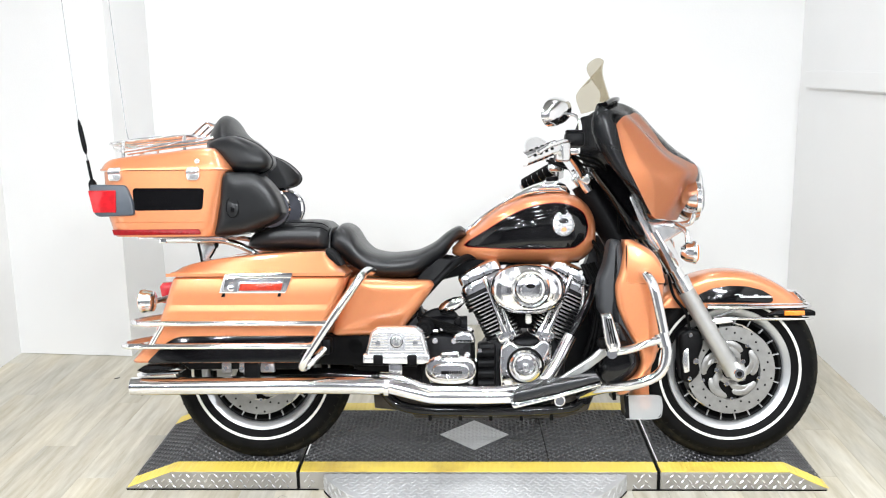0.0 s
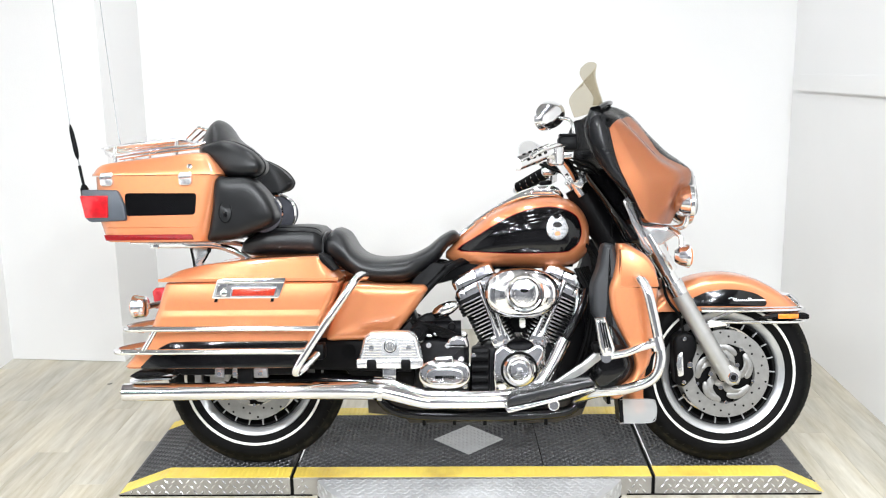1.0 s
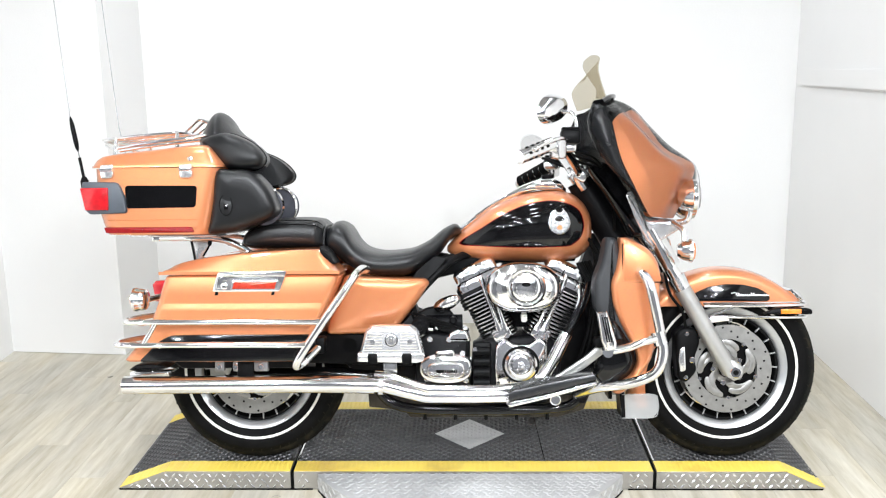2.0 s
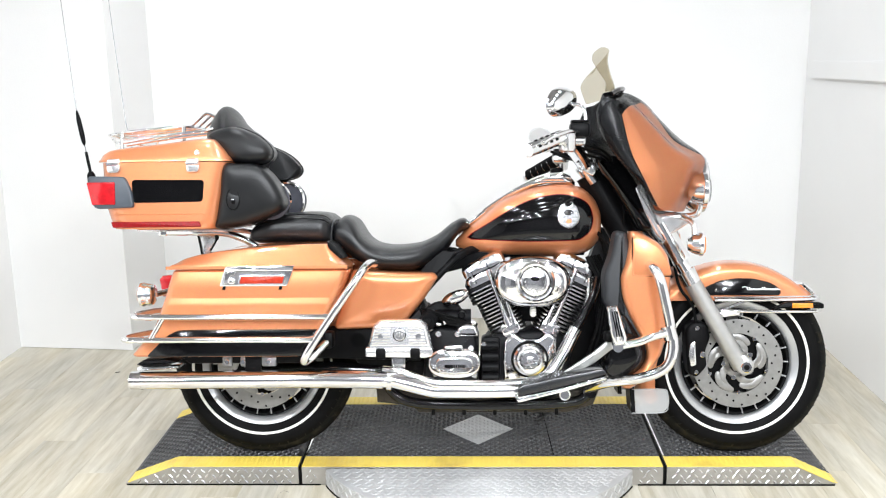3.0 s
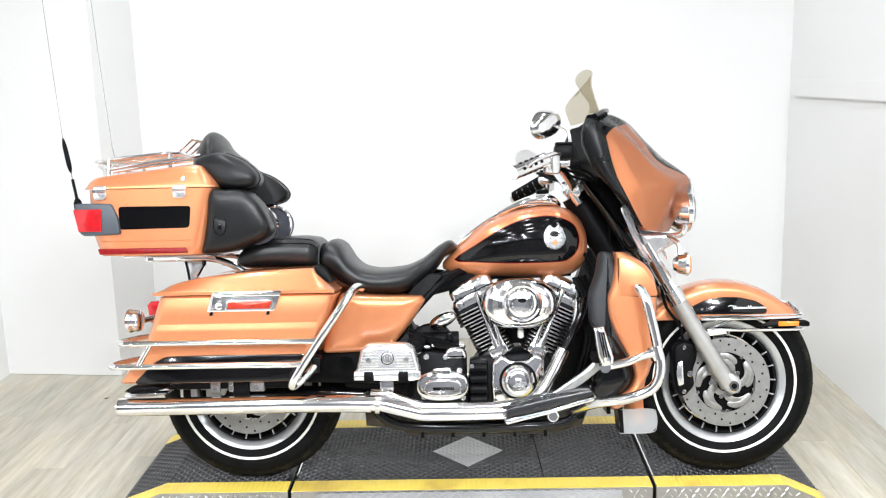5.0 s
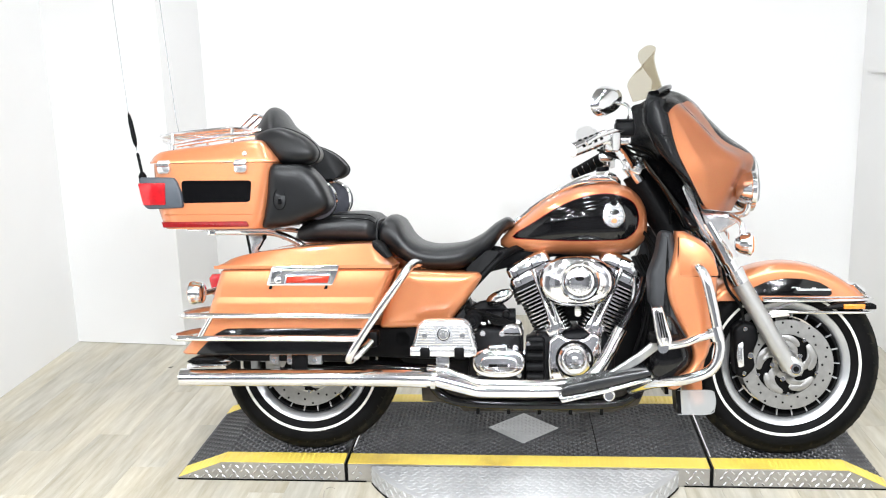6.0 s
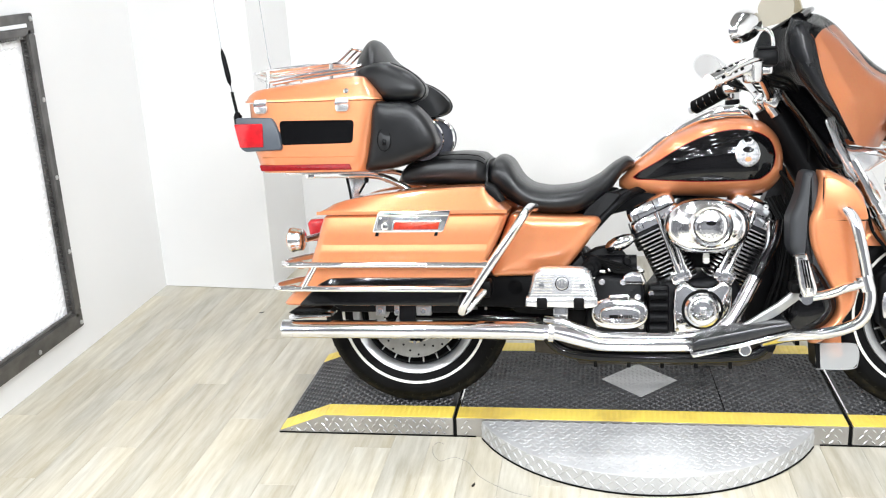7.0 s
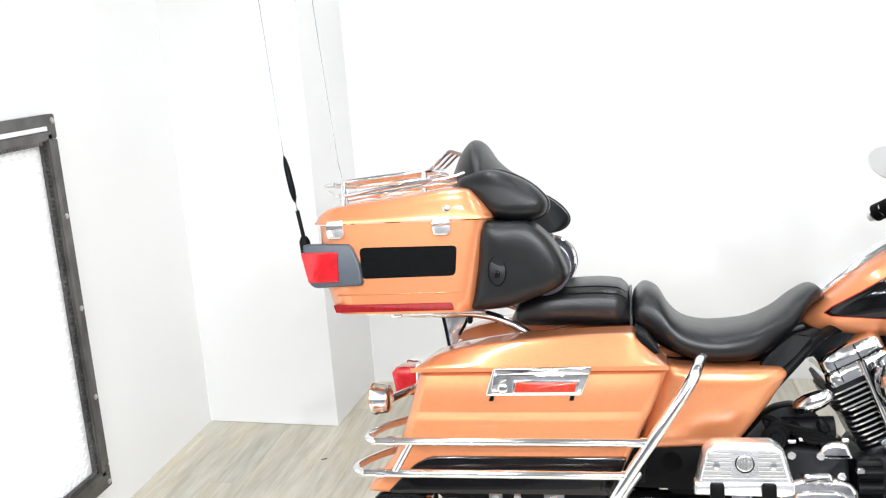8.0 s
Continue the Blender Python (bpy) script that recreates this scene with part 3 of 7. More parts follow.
# raised bars of the black mat, slanting to and fro, their glints in the colour
items = []
PITCH = 0.0158
for i in range(int((PX1 - PX0) / PITCH)):
    for j in range(int((PY1 - PY0) / PITCH)):
        x = PX0 + 0.02 + i * PITCH
        y = PY0 + YW + 0.008 + j * PITCH
        if y > PY1 - YW - 0.004 or abs(x - CR1) < 0.016 or abs(x - CR2) < 0.016:
            continue
        if abs(x - DCX) / 0.128 + abs(y - 3.160) / 0.135 < 1.0:
            continue
        a = radians(45) * (1 if (i + j) % 2 else -1)
        sl = 0.0
        if x < PR0:
            sl = (H - 0.006) / (PR0 - PX0)
        elif x > PR1:
            sl = -(H - 0.006) / (PX1 - PR1)
        al = Vector((math.cos(a) * 0.0098, math.sin(a) * 0.0098, math.cos(a) * 0.0098 * sl))
        ac = Vector((-math.sin(a) * 0.0030, math.cos(a) * 0.0030, -math.sin(a) * 0.0030 * sl))
        items.append((pl(x, y, top_z(x) + 0.0021), al, ac, 0.0032))
vs, fs = bar_mesh(items, lambda c: Vector((0, 0, 1)))
tagged(raw("mat_tread", vs, fs, TREAD_M, platform), "raised black slanting treads, painted paler for their glints", kind="stuff")
# thin dark seam across the middle mat
bm = bmesh.new()
skin(bm, [[pl(x - 0.0016, y, z), pl(x + 0.0016, y, z), pl(x + 0.0016, y, z + 0.0024), pl(x - 0.0016, y, z + 0.0024)] for x, y, z in ((0.197, PY0 + YW + 0.004, H + 0.0019), (0.181, PY1 - YW - 0.004, H + 0.0019))])
part("mat_seam", bm, RUBBER, platform, "thin dark seam in the mat")
# the same treads under the yellow paint, flatter
items = []
for i in range(int((PX1 - PX0) / 0.0165)):
    for j in range(6):
        x = PX0 + 0.02 + i * 0.0165
        if abs(x - CR1) < 0.016 or abs(x - CR2) < 0.016:
            continue
        a = radians(48) * (1 if i % 2 else -1)
        for y in (PY0 + 0.008 + j * 0.0122, PY1 - 0.008 - j * 0.0122):
            items.append((pl(x, y, top_z(x) + 0.0026), Vector((math.cos(a) * 0.008, math.sin(a) * 0.008, 0)), Vector((-math.sin(a) * 0.003, math.cos(a) * 0.003, 0)), 0.0012))
vs, fs = bar_mesh(items, lambda c: Vector((0, 0, 1)))
tagged(raw("stripe_tread", vs, fs, YELLOW, platform), "flat yellow treads", kind="stuff")
# skirt treads: short bars in alternating slants
items = []
for i in range(int((PX1 - PX0) / 0.024)):
    for j in range(3):
        x = PX0 + 0.02 + i * 0.024 + 0.012 * (j % 2)
        z = 0.013 + j * 0.019
        if z > top_z(x) - 0.008 or abs(x - CR1) < 0.02 or abs(x - CR2) < 0.02 or (x - DCX) ** 2 + (PY0 - DCY) ** 2 < (DR + 0.02) ** 2:
            continue
        a = radians(45) * (1 if (i + j) % 2 else -1)
        items.append((pl(x, PY0 - 0.0002, z), Vector((math.cos(a) * 0.0108, 0, math.sin(a) * 0.0108)), Vector((-math.sin(a) * 0.0026, 0, math.cos(a) * 0.0026)), 0.0020))
vs, fs = bar_mesh(items, lambda c: Vector((0, -1, 0)))
tagged(raw("skirt_tread", vs, fs, POLISHED, platform), "bright raised diamond treads", kind="stuff")
# bare metal diamond in the middle of the mat
bm = bmesh.new()
dia = [(DCX - 0.124, 3.160), (DCX, 3.160 - 0.132), (DCX + 0.124, 3.160), (DCX, 3.160 + 0.132)]
skin(bm, [[pl(x, y, z) for x, y in dia] for z in (H + 0.0022, H + 0.0042)])
part("diamond_plate", bm, ALU_WORN, platform, "bare metal diamond-shaped plate")
items = []
for i in range(20):
    for j in range(20):
        x, y = DCX - 0.13 + i * 0.0138, 3.03 + j * 0.0138
        if abs(x - DCX) / 0.112 + abs(y - 3.160) / 0.120 < 1.0:
            a = radians(45) * (1 if (i + j) % 2 else -1)
            items.append((pl(x, y, H + 0.0043), Vector((math.cos(a) * 0.0075, math.sin(a) * 0.0075, 0)), Vector((-math.sin(a) * 0.0024, math.cos(a) * 0.0024, 0)), 0.0016))
vs, fs = bar_mesh(items, lambda c: Vector((0, 0, 1)))
tagged(raw("diamond_tread", vs, fs, ALU_WORN, platform), "fine raised treads", kind="stuff")
# the round turning base that stands out in front
bm = bmesh.new()
N = 120
base = [(DCX + DR * math.cos(2 * math.pi * k / N), DCY + DR * math.sin(2 * math.pi * k / N)) for k in range(N)]
base = [(x, min(max(y, 2.0), PY0 - 0.001)) for x, y in base if y < PY0 + 0.01]
skin(bm, [[pl(x, y, z) for x, y in base] for z in (0.003, H - 0.006)] + [[pl(DCX + (x - DCX) * 0.993, min(DCY + (y - DCY) * 0.993, PY0 - 0.001), H - 0.003) for x, y in base]])
round_base = part("round_base", bm, ALU_WORN, platform, "worn bare aluminium round turning base")
# contact shadow under the base and along the skirt, built as thin dark strips
bm = bmesh.new()
shade_ring = [(DCX + (x - DCX) * 1.004, DCY + (y - DCY) * 1.004) if y < PY0 - 0.01 else (x, y) for x, y in base]
skin(bm, [[pl(x, y, z) for x, y in shade_ring] for z in (0.0004, 0.0055)])
part("base_foot", bm, RUBBER, platform, "dark strip painted as the contact shadow of the round base")
for xa, xb in ((PX0 + 0.004, DCX - 0.52), (DCX + 0.52, PX1 - 0.004)):
    bm = bmesh.new()
    skin(bm, [[pl(x, PY0 - 0.0024, 0.0004), pl(x, PY0 + 0.02, 0.0004), pl(x, PY0 + 0.02, 0.0048), pl(x, PY0 - 0.0024, 0.0048)] for x in (xa, xb)])
    part("skirt_foot", bm, RUBBER, platform, "dark strip painted as the contact shadow of the skirt")
items = []
for i in range(60):
    for j in range(18):
        x, y = DCX - 0.55 + i * 0.019 + 0.0095 * (j % 2), PY0 - 0.012 - j * 0.019
        if (x - DCX) ** 2 + (y - DCY) ** 2 > (DR - 0.016) ** 2:
            continue
        a = radians(38) * (1 if (i + j) % 2 else -1)
        items.append((pl(x, y, H - 0.0032), Vector((math.cos(a) * 0.0115, math.sin(a) * 0.0115, 0)), Vector((-math.sin(a) * 0.0032, math.cos(a) * 0.0032, 0)), 0.0024))
for i in range(220):
    a0 = -math.pi + math.pi * i / 220
    y = DCY + DR * math.sin(a0)
    if y > PY0 - 0.012:
        continue
    for j in range(3):
        a1 = a0 + 0.5 * (j % 2) * math.pi / 220
        rad = Vector((math.cos(a1), math.sin(a1), 0))
        tan = Vector((-math.sin(a1), math.cos(a1), 0))
        q = radians(45) * (1 if (i + j) % 2 else -1)
        if i % 3 == 0:
            items.append((pl(DCX, DCY, 0.014 + 0.018 * j) + rad * (DR + 0.0002), tan * math.cos(q) * 0.0115 + Vector((0, 0, math.sin(q) * 0.0115)), Vector((0, 0, math.cos(q) * 0.003)) - tan * math.sin(q) * 0.003, 0.0022))
vs, fs = bar_mesh(items, lambda c: Vector((0, 0, 1)) if c.z > H - 0.004 else Vector((c.x, c.y + OY - DCY, 0)).normalized())
tagged(raw("base_tread", vs, fs, ALU_WORN, platform), "worn raised treads", kind="stuff")

# ------------------------------------------------------------------ the motorcycle
bike = thing("motorcycle", pose(0, 2.990, H + 0.003, -10, 0, 0),
             "copper-orange and black touring motorcycle with chrome trim, leaning on its stand", "motorcycle")
FX, RX, WH, WR = 0.797, -0.775, 0.303, 0.308


def wheel(name, cx, width, label):
    """A cast wheel: rim with hub, tyre, whitewall, spokes, brake discs."""
    o = V(cx, 0, WH)
    ax = (0, -1, 0)
    hw = width / 2
    rim_prof = [(0.178, -hw * 0.66), (0.183, -hw * 0.78), (0.197, -hw * 0.86), (0.203, -hw * 0.90), (0.205, -hw * 0.80), (0.198, -hw * 0.6), (0.19, 0),
                (0.198, hw * 0.6), (0.205, hw * 0.80), (0.203, hw * 0.90), (0.197, hw * 0.86), (0.183, hw * 0.78), (0.178, hw * 0.66), (0.177, 0)]
    wh = part(name, lathe(rim_prof, o, ax, 72, closed_profile=True), RIMSILVER, bike, label)
    part("rim_well", lathe([(0.1765, -hw * 0.70), (0.1765, 0), (0.1765, hw * 0.70), (0.168, hw * 0.68), (0.152, hw * 0.2), (0.152, -hw * 0.2), (0.168, -hw * 0.68)], o, ax, 60, closed_profile=True), RUBBER, wh, "black painted inner rim")
    # tyre
    prof = []
    for k in range(-10, 11):
        t = k / 10
        a = t * 1.22
        prof.append((WR - 0.052 * (1 - math.cos(a)) ** 0.9 * 1.1, hw * math.sin(a) / math.sin(1.22) * 0.98))
    side = [(0.262, hw * 1.02), (0.240, hw * 0.98), (0.218, hw * 0.88), (0.2055, hw * 0.80)]
    full = prof + side + [(0.2, hw * 0.5), (0.2, -hw * 0.5)] + [(r, -t) for r, t in reversed(side)]
    bm = lathe(full, o, ax, 96, closed_profile=True)
    for f in bm.faces:
        m_ = f.calc_center_median() - o
        f.material_index = 1 if math.hypot(m_.x, m_.z) > 0.283 else 0
    tyre = part("tyre", bm, [RUBBER, DUSTY], wh, "black rubber tyre with a dusty tread")
    items = []
    for k in range(54):
        a = 2 * math.pi * k / 54
        for lat, lift, tilt in ((0.82, 0.030, 0.5), (0.50, 0.011, 0.35), (-0.50, 0.011, -0.35), (-0.82, 0.030, -0.5)):
            a1 = a + (0.5 * 2 * math.pi / 54 if abs(lat) < 0.6 else 0)
            d = Vector((math.cos(a1), 0, math.sin(a1)))
            tn = Vector((-math.sin(a1), 0, math.cos(a1)))
            sd = Vector((0, -1, 0))
            along = (sd * math.copysign(1, lat) * 0.9 - d * (0.55 if abs(lat) > 0.6 else 0.2) + tn * tilt) * 0.013
            items.append((o + d * (WR - lift) + sd * (hw * lat), along, tn * 0.0048, 0.0042))
    vs_, fs_ = bar_mesh(items, lambda c: ((c - o) - Vector((0, (c - o).y * 0.4, 0))).normalized())
    tagged(raw("tread", vs_, fs_, DUSTY, wh), "dusty tread blocks", kind="stuff")
    for sg in (1, -1):
        part("whitewall_stripe", lathe([(0.2285, sg * hw * 0.935), (0.2285, sg * hw * 0.955), (0.2335, sg * hw * 0.99), (0.2365, sg * hw * 0.985), (0.2365, sg * hw * 0.96)], o, ax, 96, closed_profile=True), WHITEWALL, wh, "white sidewall stripe")
    # hub and spokes
    part("hub", lathe([(0.0, -0.075), (0.03, -0.075), (0.045, -0.06), (0.04, -0.02), (0.04, 0.02), (0.045, 0.06), (0.03, 0.075), (0, 0.075)], o, ax, 28), BLACK, wh, "black wheel hub")
    for k in range(22):
        a = 2 * math.pi * k / 22
        d = Vector((math.cos(a), 0, math.sin(a)))
        tn = Vector((-math.sin(a), 0, math.cos(a)))
        sg = 1 if k % 2 else -1
        bm = bmesh.new()
        rings = []
        for rr, w, y, q in ((0.038, 0.006, sg * 0.035, 0.008), (0.10, 0.0045, sg * 0.028, 0.009), (0.148, 0.004, sg * 0.024, 0.012)):
            c = o + d * rr + Vector((0, -y, 0))
            rings.append([c + tn * w + Vector((0, q, 0)), c - tn * w + Vector((0, q, 0)), c - tn * w * 0.8 - Vector((0, q, 0)), c + tn * w * 0.8 - Vector((0, q, 0))])
        skin(bm, rings)
        part("spoke", bm, BLACK, wh)
        # bright machined foot of the spoke on the inner rim
        bm = bmesh.new()
        rings = []
        for rr, w in ((0.154, 0.0014), (0.1740, 0.0024)):
            c = o + d * rr + Vector((0, -hw * 0.6, 0))
            rings.append([c + tn * w + Vector((0, 0.006, 0)), c - tn * w + Vector((0, 0.006, 0)), c - tn * w - Vector((0, 0.006, 0)), c + tn * w - Vector((0, 0.006, 0))])
        skin(bm, rings)
        part("spoke_foot", bm, RIMSILVER, wh)
    return wh


def ribbon(cx, spine):
    """Outline of a band round the wheel's axle through (radius, angle, half width), with round ends."""
    mid = catmull([Vector((cx + r * math.cos(a), w, WH + r * math.sin(a))) for r, a, w in spine], 5)
    near, far = [], []
    for k, p in enumerate(mid):
        d = mid[min(k + 1, len(mid) - 1)] - mid[max(k - 1, 0)]
        n = Vector((-d.z, d.x)).normalized()
        near.append((p.x + n.x * p.y, p.z + n.y * p.y))
        far.append((p.x - n.x * p.y, p.z - n.y * p.y))

    def tip(p, q):
        c, u = (Vector(p) + Vector(q)) / 2, (Vector(p) - Vector(q)) / 2
        v = Vector((u.y, -u.x))
        return [tuple(c + u * math.cos(b) + v * math.sin(b)) for b in (radians(36 * i) for i in range(1, 5))]

    return near + tip(near[-1], far[-1]) + far[::-1] + tip(far[0], near[0])


def brake_disc(wh, cx, s, r=0.146):
    sg = 1 if s > 0 else -1
    o, ax = V(cx, s, WH), (0, -sg, 0)
    d = part("brake_disc", lathe([(0.0985, -0.0025), (r, -0.0025), (r, 0.0025), (0.0985, 0.0025)], o, ax, 72, closed_profile=True), STEEL, wh, "drilled steel brake disc")
    # added black sheet: makes the openings of the carrier read as dark
    part("hub_plate", lathe([(0.024, 0), (0.097, 0.0), (0.097, 0.003), (0.024, 0.003)], V(cx, s - sg * 0.016, WH), ax, 40, closed_profile=True), RUBBER, wh, "black backing sheet added for the dark in the carrier openings")
    # floating carrier: a hub ring, and five swept arms that hook back along the disc
    part("disc_spider", lathe([(0.028, -0.002), (0.047, -0.002), (0.049, 0.0), (0.047, 0.003), (0.028, 0.003)], o, ax, 48, closed_profile=True), ALU_TREAD, wh, "steel brake disc carrier ring")
    for k in range(5):
        a0 = 2 * math.pi * k / 5
        arm = ribbon(cx, [(0.042, a0 - 0.16, 0.014), (0.056, a0 - 0.05, 0.0120), (0.070, a0 + 0.16, 0.0110), (0.082, a0 + 0.42, 0.0120), (0.0885, a0 + 0.66, 0.0100)])
        hook = ribbon(cx, [(0.089, a0 + 0.70, 0.0096), (0.0875, a0 + 0.46, 0.0098), (0.0865, a0 + 0.22, 0.0096), (0.079, a0 - 0.02, 0.0090), (0.073, a0 - 0.14, 0.0080)])
        for outline, lo in ((arm, -0.001), (hook, 0.0005)):
            part("spider_arm", slab(outline, *sorted((s + sg * lo, s + sg * (lo + 0.004))), 0.0012, 2), STEEL, wh, "hooked steel disc carrier arm")
    for k in range(5):
        a1 = 2 * math.pi * k / 5 + 0.98
        part("disc_bobbin", disc((cx + 0.0960 * math.cos(a1), s + sg * 0.002, WH + 0.0960 * math.sin(a1)), 0.006, 0.003, ax, 0.0008, 12), CHROME, wh)
    for k in range(30):
        a = 2 * math.pi * k / 30
        rr = (0.110, 0.124, 0.137)[k % 3]
        part("disc_hole", disc((cx + rr * math.cos(a), s + sg * 0.0026, WH + rr * math.sin(a)), 0.0036, 0.0004, ax, 0.0001, 10), RUBBER, wh)
    for k in range(5):
        a = 2 * math.pi * (k + 0.5) / 5
        part("disc_bolt", disc((cx + 0.048 * math.cos(a), s + sg * 0.004, WH + 0.048 * math.sin(a)), 0.008, 0.006, ax, 0.001, 10), CHROME, wh)
    return d


front_wheel = wheel("front_wheel", FX, 0.128, "cast front wheel with thin spokes and whitewall tyre")
brake_disc(front_wheel, FX, 0.072)
brake_disc(front_wheel, FX, -0.072)
rear_wheel = wheel("rear_wheel", RX, 0.135, "cast rear wheel with thin spokes and whitewall tyre")
brake_disc(rear_wheel, RX, 0.078)
part("drive_pulley", lathe([(0.03, 0), (0.10, 0.0), (0.105, 0.02), (0.095, 0.03), (0.03, 0.03)], V(RX, -0.075, WH), (0, 1, 0), 40), BLACK, rear_wheel, "black belt pulley")

# --- forks
for s in (0.118, -0.118):
    fork = part("fork_leg", tube([V(0.797, s, 0.300), V(0.625, s, 0.598)], 0.0275, seg=20, smooth=False), FORKGREY, bike, "plain grey aluminium fork slider")
    part("fork_tube", tube([V(0.627, s, 0.594), V(0.515, s, 0.790)], 0.0225, seg=18, smooth=False), CHROME, fork, "chrome upper fork tube")
    part("fork_collar", tube([V(0.640, s, 0.572), V(0.618, s, 0.611)], 0.0295, seg=20, smooth=False), POLISHED, fork)
    part("fork_cover", tube([V(0.600, s, 0.642), V(0.530, s, 0.765)], 0.036, seg=22, smooth=False), BRIGHT, fork, "chrome fork cover")
    sg = 1 if s > 0 else -1
    part("axle_clamp", slab([(0.770, 0.330), (0.800, 0.345), (0.832, 0.318), (0.832, 0.285), (0.805, 0.272), (0.780, 0.285)], *sorted((s - 0.02 * sg, s + 0.024 * sg)), 0.006, 2, corner=0.012), FORKGREY, fork)
    part("axle_nut", disc((0.806, s + sg * 0.022, 0.302), 0.018, 0.010, (0, -sg, 0), 0.002, 18), CHROME, fork, "chrome axle nut")
    part("axle_bore", disc((0.806, s + sg * 0.032, 0.302), 0.009, 0.001, (0, -sg, 0), 0.0004, 14), RUBBER, fork)
    # brake caliper behind the leg
    cal = part("brake_caliper", slab([(0.618, 0.425), (0.650, 0.448), (0.690, 0.440), (0.700, 0.395), (0.682, 0.345), (0.690, 0.300), (0.655, 0.262), (0.628, 0.275), (0.622, 0.335)], *sorted((s - sg * 0.070, s + sg * 0.000)), 0.012, 3, corner=0.015), SATIN, bike, "black front brake caliper")
    part("caliper_plate", slab([(0.632, 0.375), (0.648, 0.385), (0.650, 0.345), (0.652, 0.305), (0.634, 0.300), (0.628, 0.340)], *sorted((s + sg * 0.0, s + sg * 0.005)), 0.002, 2, corner=0.006), POLISHED, cal, "bright caliper plate")
    part("caliper_bolt", disc((0.672, s, 0.340), 0.010, 0.008, (0, -sg, 0), 0.002, 12), CHROME, cal)
    part("caliper_bolt", disc((0.655, s, 0.425), 0.007, 0.006, (0, -sg, 0), 0.002, 12), CHROME, cal)
    part("caliper_bolt", disc((0.652, s, 0.282), 0.007, 0.006, (0, -sg, 0), 0.002, 12), CHROME, cal)
    part("brake_hose", tube([V(0.655, s * 0.9, 0.44), V(0.64, s * 0.95, 0.50), V(0.60, s * 0.9, 0.56), V(0.58, s * 0.6, 0.66), V(0.52, s * 0.4, 0.74)], 0.005, seg=8), RUBBER, cal)

# --- front fender
def fender_rings(cx, cy, r_out, half, a0, a1, n, inner, thick=0.004, bulge=0.03):
    rings = []
    for k in range(n + 1):
        a = radians(a0 + (a1 - a0) * k / n)
        d = Vector((math.cos(a), 0, math.sin(a)))
        o = Vector((cx, 0, cy))
        rin = inner(a)
        sec = []
        ro = r_out(a)
        for q in range(5):
            t = q / 4
            sec.append((rin + (ro - bulge - rin) * t, half))
        for q in range(1, 8):
            t = q / 8 * math.pi / 2
            sec.append((ro - bulge + bulge * math.sin(t), half * (1 - 0.55 * (1 - math.cos(t)))))
        sec.append((ro + 0.003, half * 0.25))
        outer = sec + [(ro + 0.005, 0.0)] + [(r, -s) for r, s in reversed(sec)]
        inn = [(r - thick if i > 4 else r, s * (1 - thick / half) if s else 0) for i, (r, s) in enumerate(sec)]
        inside = inn + [(ro + 0.005 - thick, 0.0)] + [(r, -s) for r, s in reversed(inn)]
        ring = [o + d * r + Vector((0, -s, 0)) for r, s in outer] + [o + d * r + Vector((0, -s, 0)) for r, s in reversed(inside)]
        rings.append(ring)
    return rings


def front_inner(a):
    if a < radians(150):
        return min(0.312, max(0.222, 0.208 / max(0.2, math.sin(a))))
    return 0.235 + 0.05 * (a - radians(150)) / radians(50)


